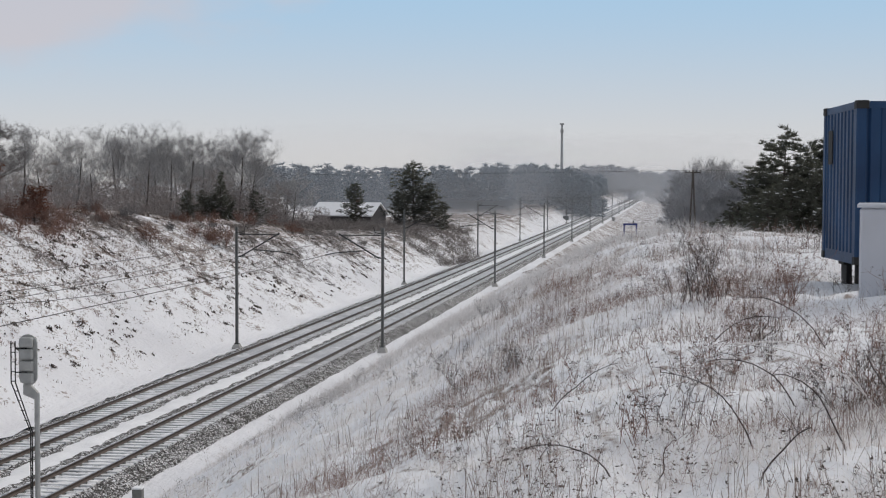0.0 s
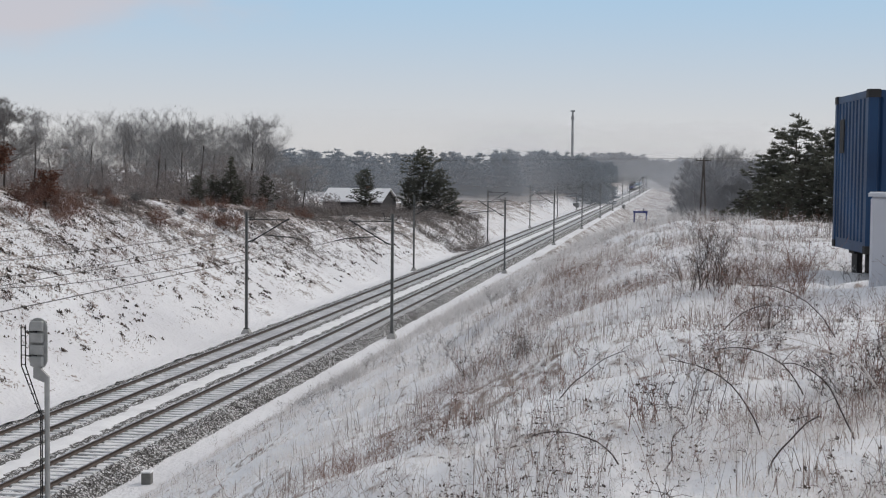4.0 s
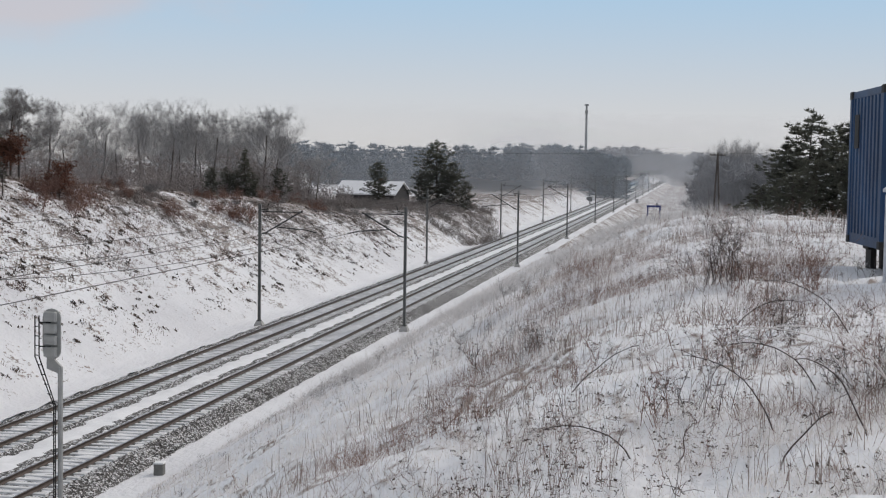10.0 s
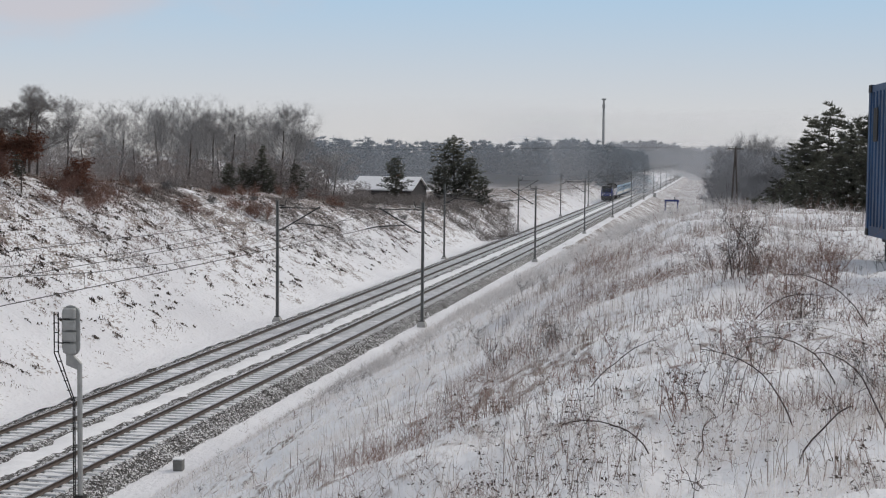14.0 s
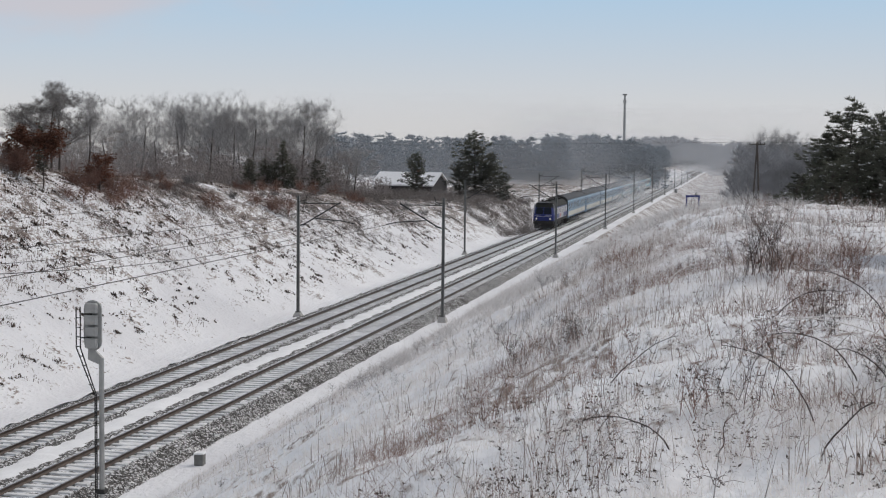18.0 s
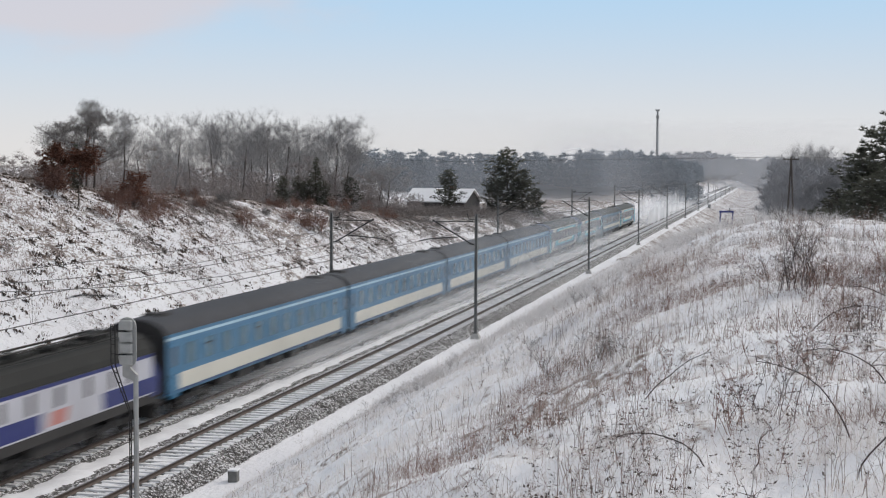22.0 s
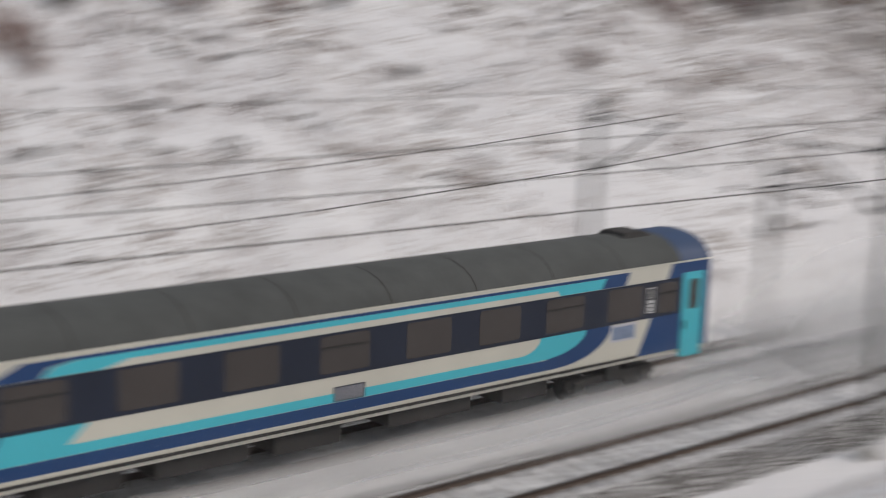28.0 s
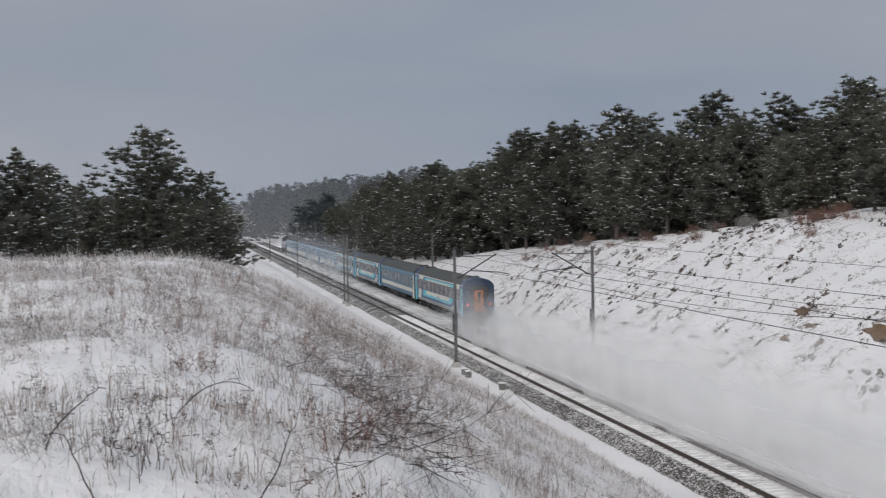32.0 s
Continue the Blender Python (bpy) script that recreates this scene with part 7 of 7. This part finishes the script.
def build_field_growth():
    rs = random.Random(77)
    frosted, dark_b, red = "leafless frosted bush standing in the snowy field", "leafless dark twiggy bush standing in the snow", "low red-brown twiggy bush in the snow"
    # x, y, height, breadth, stems, kind
    bushes = ((0.40, 17.7, 1.10, 0.16, 26, 0), (0.62, 17.3, 0.55, 0.22, 22, 1), (1.30, 16.6, 0.75, 0.10, 14, 1), (1.0, 15.6, 0.45, 0.25, 22, 1), (0.02, 9.85, 0.62, 0.14, 7, 0), (-0.24, 9.75, 0.45, 0.14, 8, 1), (0.83, 13.1, 0.5, 0.22, 24, 0), (0.35, 12.2, 0.55, 0.2, 22, 1),
              (1.35, 10.4, 0.40, 0.16, 34, 0), (1.62, 10.9, 0.45, 0.20, 34, 1), (1.85, 12.8, 0.55, 0.25, 26, 1), (-1.85, 16.7, 0.42, 0.12, 26, 0), (-2.60, 17.5, 0.62, 0.10, 14, 0), (-2.0, 27.8, 0.5, 0.25, 22, 1), (0.1, 21.5, 0.5, 0.25, 20, 1), (-0.9, 13.0, 0.4, 0.25, 20, 1), (2.6, 20.5, 0.6, 0.3, 22, 0), (-0.6, 24.5, 0.45, 0.3, 20, 0), (1.8, 24.0, 0.55, 0.3, 22, 1),
              (-1.2, 20.0, 0.4, 0.3, 18, 1), (0.6, 31.0, 0.6, 0.4, 26, 0), (-4.0, 24.0, 0.5, 0.3, 20, 0), (3.2, 33.0, 0.7, 0.5, 28, 0), (-1.8, 11.2, 0.35, 0.2, 18, 1), (0.9, 27.0, 0.5, 0.4, 24, 1), (-5.5, 30.0, 0.5, 0.4, 22, 0),
              (0.3, -9.0, 0.55, 0.15, 16, 0), (-1.2, -10.4, 0.6, 0.15, 18, 1), (-1.5, -13.0, 0.5, 0.2, 22, 0), (1.0, -10.7, 0.5, 0.25, 20, 0), (-0.9, -20.4, 0.55, 0.3, 26, 1), (-1.9, -21.5, 0.6, 0.3, 34, 1), (-2.6, -25.0, 0.6, 0.4, 34, 1), (-3.2, -22.5, 0.5, 0.4, 30, 0), (1.7, -16.9, 0.45, 0.3, 22, 0), (0.6, -24.0, 0.55, 0.4, 26, 1), (-4.5, -28.0, 0.6, 0.5, 34, 1), (2.5, -28.0, 0.6, 0.4, 26, 0), (-0.2, -14.5, 0.4, 0.3, 22, 1), (-2.9, -17.5, 0.4, 0.35, 28, 1), (-1.0, -32.0, 0.65, 0.5, 30, 1), (-3.5, -36.0, 0.65, 0.6, 34, 1))
    for k, (x, y, hh, wide, stems, kind) in enumerate(bushes):
        thicket_bush(300 + k, x, y, hh, wide, max(6, int(stems * (1.1 if k in (0, 2, 4, 5, 11) else 0.5 if abs(y) > 12.5 else 0.75))), RED_TWIG if kind else (TWIG if k % 2 else DARK_TWIG), red if kind else (frosted if k % 2 else dark_b), 0.0026 + 0.00009 * abs(y))
    # single arching canes in front
    for k, (x, y, ln, hd, rise) in enumerate(((0.47, 7.8, 0.85, 40, 76), (1.04, 8.55, 0.9, 150, 78), (-0.12, 8.85, 0.62, 25, 58), (-0.33, 8.8, 0.7, 160, 62), (0.55, 9.3, 1.0, 160, 72), 
                                              (0.9, 10.4, 0.9, 200, 70), (1.5, 9.6, 0.9, 120, 72), (0.0, 8.2, 0.6, 300, 50), (-1.0, 11.6, 0.8, 30, 60), (1.4, 13.0, 1.0, 170, 70), (0.4, 14.2, 0.9, 20, 66),
                                              (-0.4, -8.6, 0.9, 200, 60), (0.5, -8.4, 0.8, 330, 66), (-1.0, -9.4, 1.0, 250, 58), (-1.6, -10.8, 1.0, 300, 55), (0.9, -9.3, 0.9, 200, 66), (-2.0, -13.0, 1.1, 260, 52), (0.1, -11.0, 0.8, 160, 62), (-2.3, -15.5, 1.2, 280, 50))):
        cane(500 + k, x, y, ln, hd, rise, "single arching leafless bramble cane in the snow", 0.0058)
    # tall stalks white with rime
    for k, (x, y, ln, hd, rise) in enumerate(((0.25, 14.0, 1.65, 160, 84), (0.16, 14.2, 1.75, 150, 76), (0.75, 14.4, 1.3, 60, 82), (1.32, 9.0, 1.85, 165, 80), (1.42, 9.2, 1.5, 190, 74), (1.2, 10.1, 1.2, 150, 70), (-0.9, 18.0, 1.1, 60, 80), (-1.7, 19.0, 1.2, 100, 82), (0.9, 18.5, 1.2, 20, 80), (-2.9, 17.0, 1.1, 70, 84))):
        cane(560 + k, x, y, ln, hd, rise, "tall leafless stalk white with rime", 0.0055, FROST_GRASS)
    brush_pile(801, -2.05, -16.8, 0.40, 1.3, 24, "heap of cut brown brushwood lying in the snow")
    brush_pile(802, -2.1, -21.0, 0.45, 1.6, 28, "heap of cut brown brushwood lying in the snow")
    brush_pile(803, -1.5, -11.0, 0.25, 0.7, 20, "small heap of cut brown brushwood in the snow")
    # light tufts copied over the wider field
    tufts = [shrub(401, 0.5, "small leafless frosted shrub in the grass", 9, FROST_GRASS, 2, 6, 0.6, "field_shrub", "small shrubs in the field", 0.20, 0.30), shrub(402, 0.45, "small leafless grey-brown shrub in the grass", 9, TWIG, 2, 6, 0.6, "field_shrub", "small shrubs in the field", 0.20, 0.30)]
    sp = {0: [], 1: []}
    for i in range(90):
        sp[rs.randint(0, 1)].append((rs.uniform(-15, 9), rs.uniform(20, 60), rs.uniform(0.6, 1.3)))
    for i in range(80):
        sp[rs.randint(0, 1)].append((rs.uniform(-14, 12), -rs.uniform(18, 62), rs.uniform(0.6, 1.3)))
    for k in (0, 1):
        plant(tufts[k], sp[k])


build_grass()
build_clods()
build_scrub()
build_weeds()
build_field_growth()


# ---- powder snow thrown up by the train; sheets for air haze ----
DUST = dust_material("powder_snow", 0.97, 0.10)


def dust_sheet(y0, y1, uprights, layer, mat, seed):
    """Long soft veils along the track. uprights: offset and (along, top, thickness) stops; layer: low sheet (along, reach, height, thickness)."""
    m_v, m_f, thick, n = [], [], [], 0
    ny, nz = int((y1 - y0) / 1.2), 11
    s = np.linspace(y0, y1, ny)
    rim = np.clip(np.minimum(s - y0, y1 - s) / 18.0, 0, 1)
    rim = rim * rim * (3 - 2 * rim)

    def add(X, Y, Z, t):
        nonlocal n
        m_v.append(np.stack([X, Y, Z], -1).reshape(-1, 3))
        thick.append(np.clip(t, 0, 1).ravel())
        i = (np.arange(nz - 1)[:, None] * ny + np.arange(ny - 1)[None]).ravel() + n
        m_f.append(np.stack([i, i + 1, i + ny + 1, i + ny], -1))
        n += ny * nz
    Y, U = np.meshgrid(s, np.linspace(0, 1, nz))
    for dx, stops in uprights:
        top, dense = np.interp(Y, [q[0] for q in stops], [q[1] for q in stops]), np.interp(Y, [q[0] for q in stops], [q[2] for q in stops])
        Z = U * top * (0.7 + 0.6 * wander(Y, Y * 0 + dx * 9, 6.0, seed))
        X = dx + (wander(Y, U * 4, 7.0, seed + 3) - 0.5) * 0.8 + U * 0.4 * np.sign(dx + 0.01)
        add(X, Y, Z, (1 - U) ** 0.85 * rim * dense)
    if layer:
        x0 = layer[0]
        reach, high, dense = (np.interp(Y, [q[0] for q in layer[1]], [q[k] for q in layer[1]]) for k in (1, 2, 3))
        X = x0 + (reach - x0) * U + (wander(Y, U * 3, 8.0, seed + 5) - 0.5) * 0.6
        Z = high * (0.4 + 0.6 * np.sin(np.pi * (0.2 + 0.75 * U))) + (wander(X, Y, 4.0, seed + 8) - 0.5) * 0.12 + 0.06
        add(X, Y, Z, np.sin(np.pi * np.clip(U, 0, 1)) ** 0.7 * rim * dense)
    me = raw("snow_dust", np.concatenate(m_v), np.concatenate(m_f), mat, True)
    at = me.attributes.new("thick", "FLOAT", "POINT")
    at.data.foreach_set("value", np.concatenate(thick).astype(np.float32))
    return me


CLOUDS = []


def dust(me, label):
    CLOUDS.append((tagged(new("snow_dust", me), label, "snow cloud", "powder snow clouds", "stuff"), 0.0))


def build_dust():
    """Distances run along the line from the train's tail, negative towards its head."""
    beside = ((1.8, ((-214, 0.7, 0.2), (-170, 1.2, 0.5), (-110, 1.4, 0.5), (-60, 0.9, 0.35), (-20, 0.9, 0.5), (10, 2.0, 1.0))),
              (2.9, ((-214, 0.5, 0.15), (-150, 1.0, 0.5), (-60, 0.8, 0.4), (-20, 0.8, 0.5), (10, 1.6, 0.9))),
              (2.3, ((-214, 1.0, 0.0), (-160, 3.0, 0.2), (-105, 4.0, 0.3), (-50, 2.4, 0.04), (-22, 2.2, 0.02), (-2, 2.4, 0.1), (10, 2.8, 0.5))))
    dust(dust_sheet(-214, 14, beside, (0.8, ((-214, 2.8, 0.25, 0.3), (-150, 3.6, 0.3, 0.75), (-30, 3.9, 0.4, 0.9), (14, 4.2, 0.5, 0.9))), DUST, 2), "low cloud of powder snow whirled up beside the train")
    trail = ((-1.4, ((-4, 2.6, 0.8), (30, 5.0, 1.0), (80, 6.2, 1.0), (200, 5.0, 0.9), (360, 3.4, 0.5))), (0.8, ((-4, 2.4, 0.9), (30, 4.6, 1.0), (80, 5.6, 1.0), (200, 4.6, 0.9), (360, 3.0, 0.5))), (3.6, ((-4, 3.0, 0.7), (14, 5.2, 0.9), (60, 4.4, 0.9), (110, 3.2, 0.9), (200, 2.6, 0.8), (360, 2.0, 0.4))))
    dust(dust_sheet(-4, 360, trail, (-4.0, ((-4, 4.2, 0.4, 0.9), (60, 4.5, 0.6, 1.0), (360, 4.8, 0.6, 0.6))), DUST, 30), "trailing cloud of powder snow behind the train")
    dust(dust_sheet(2, 300, (), (-3.0, ((2, 3.8, 1.0, 0.6), (60, 4.2, 1.5, 0.85), (300, 4.2, 1.2, 0.5))), DUST, 50), "upper layer of powder snow drifting behind the train")
    for k in range(11):
        y = -200 + k * 13.0
        dust(dust_curtain(y, min(0.42, 0.06 + (y + 200) * 0.005) if y < -75 else 0.28, 70 + k), "thin curtain of powder snow hanging beside the coaches")


def dust_curtain(y, dense, seed):
    """A soft veil across the line, beside the coaches."""
    n = 13
    U, V = np.meshgrid(np.linspace(0, 1, n), np.linspace(0, 1, n))
    X = 1.5 + 4.2 * U
    Y = y + 5.0 * U + (wander(U * 4, V * 4, 1.5, seed) - 0.5) * 5.0
    Z = V * 6.8
    thick = dense * np.sin(np.pi * np.clip(U * 0.93 + 0.07, 0, 1)) * (1 - V) ** 0.7 * (0.6 + 0.8 * wander(U * 3, V * 3, 1.0, seed + 1))
    i = (np.arange(n - 1)[:, None] * n + np.arange(n - 1)[None]).ravel()
    me = raw("snow_dust", np.stack([X, Y, Z], -1).reshape(-1, 3), np.stack([i, i + 1, i + n + 1, i + n], -1), DUST, True)
    me.attributes.new("thick", "FLOAT", "POINT").data.foreach_set("value", np.clip(thick, 0, 1).astype(np.float32).ravel())
    return me


def mist(az0, az1, dist, top, dense, label):
    """A see-through sheet that imitates air haze in front of the far woods."""
    n, k = 60, 12
    U, V = np.meshgrid(np.linspace(0, 1, n), np.linspace(0, 1, k))
    a = np.radians(az0 + (az1 - az0) * U)
    X, Y = -np.sin(a) * dist, np.cos(a) * dist
    Z = -6 + (top + 6) * V
    rim = np.clip(np.minimum(U, 1 - U) / 0.18, 0, 1)
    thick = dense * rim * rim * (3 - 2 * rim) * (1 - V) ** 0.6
    i = (np.arange(k - 1)[:, None] * n + np.arange(n - 1)[None]).ravel()
    me = raw("haze_sheet", np.stack([X, Y, Z], -1).reshape(-1, 3), np.stack([i, i + 1, i + n + 1, i + n], -1), HAZE_SHEET, True)
    me.attributes.new("thick", "FLOAT", "POINT").data.foreach_set("value", thick.astype(np.float32).ravel())
    tagged(new("haze_sheet", me), label, "mist", "frost mist", "stuff")


# air haze added as four see-through sheets at set distances
HAZE_SHEET = dust_material("haze_sheet", 1.0, 0.006, (0.86, 0.88, 0.92))
mist(3.4, 19.5, 345, 26, 0.50, "thin blue-grey haze sheet added before the pine wood")
mist(-4.0, 8.5, 428, 26, 0.30, "thin haze sheet added over the far railway line")
mist(-8.0, 11.0, 880, 44, 0.55, "dense haze sheet added on the horizon")
mist(152, 186, 440, 46, 0.34, "thin haze sheet added before the wooded hill")


build_dust()


def motions():
    for c, off in CONSIST:
        walk(c, [(t, pose(FAR_T, y - off, GRADE * (y - off), math.degrees(math.atan(GRADE)))) for t, y in ((t, tail_at(t)) for t in (0, 8, 16, 22, 24, 26, 27, 28, 29, 30, 31, 32))])

    for c, off in CLOUDS:
        walk(c, [(t, pose(FAR_T, y - off, GRADE * (y - off) - 0.25)) for t, y in ((t, tail_at(t)) for t in (0, 8, 16, 22, 24, 26, 27, 28, 29, 30, 31, 32))])


motions()
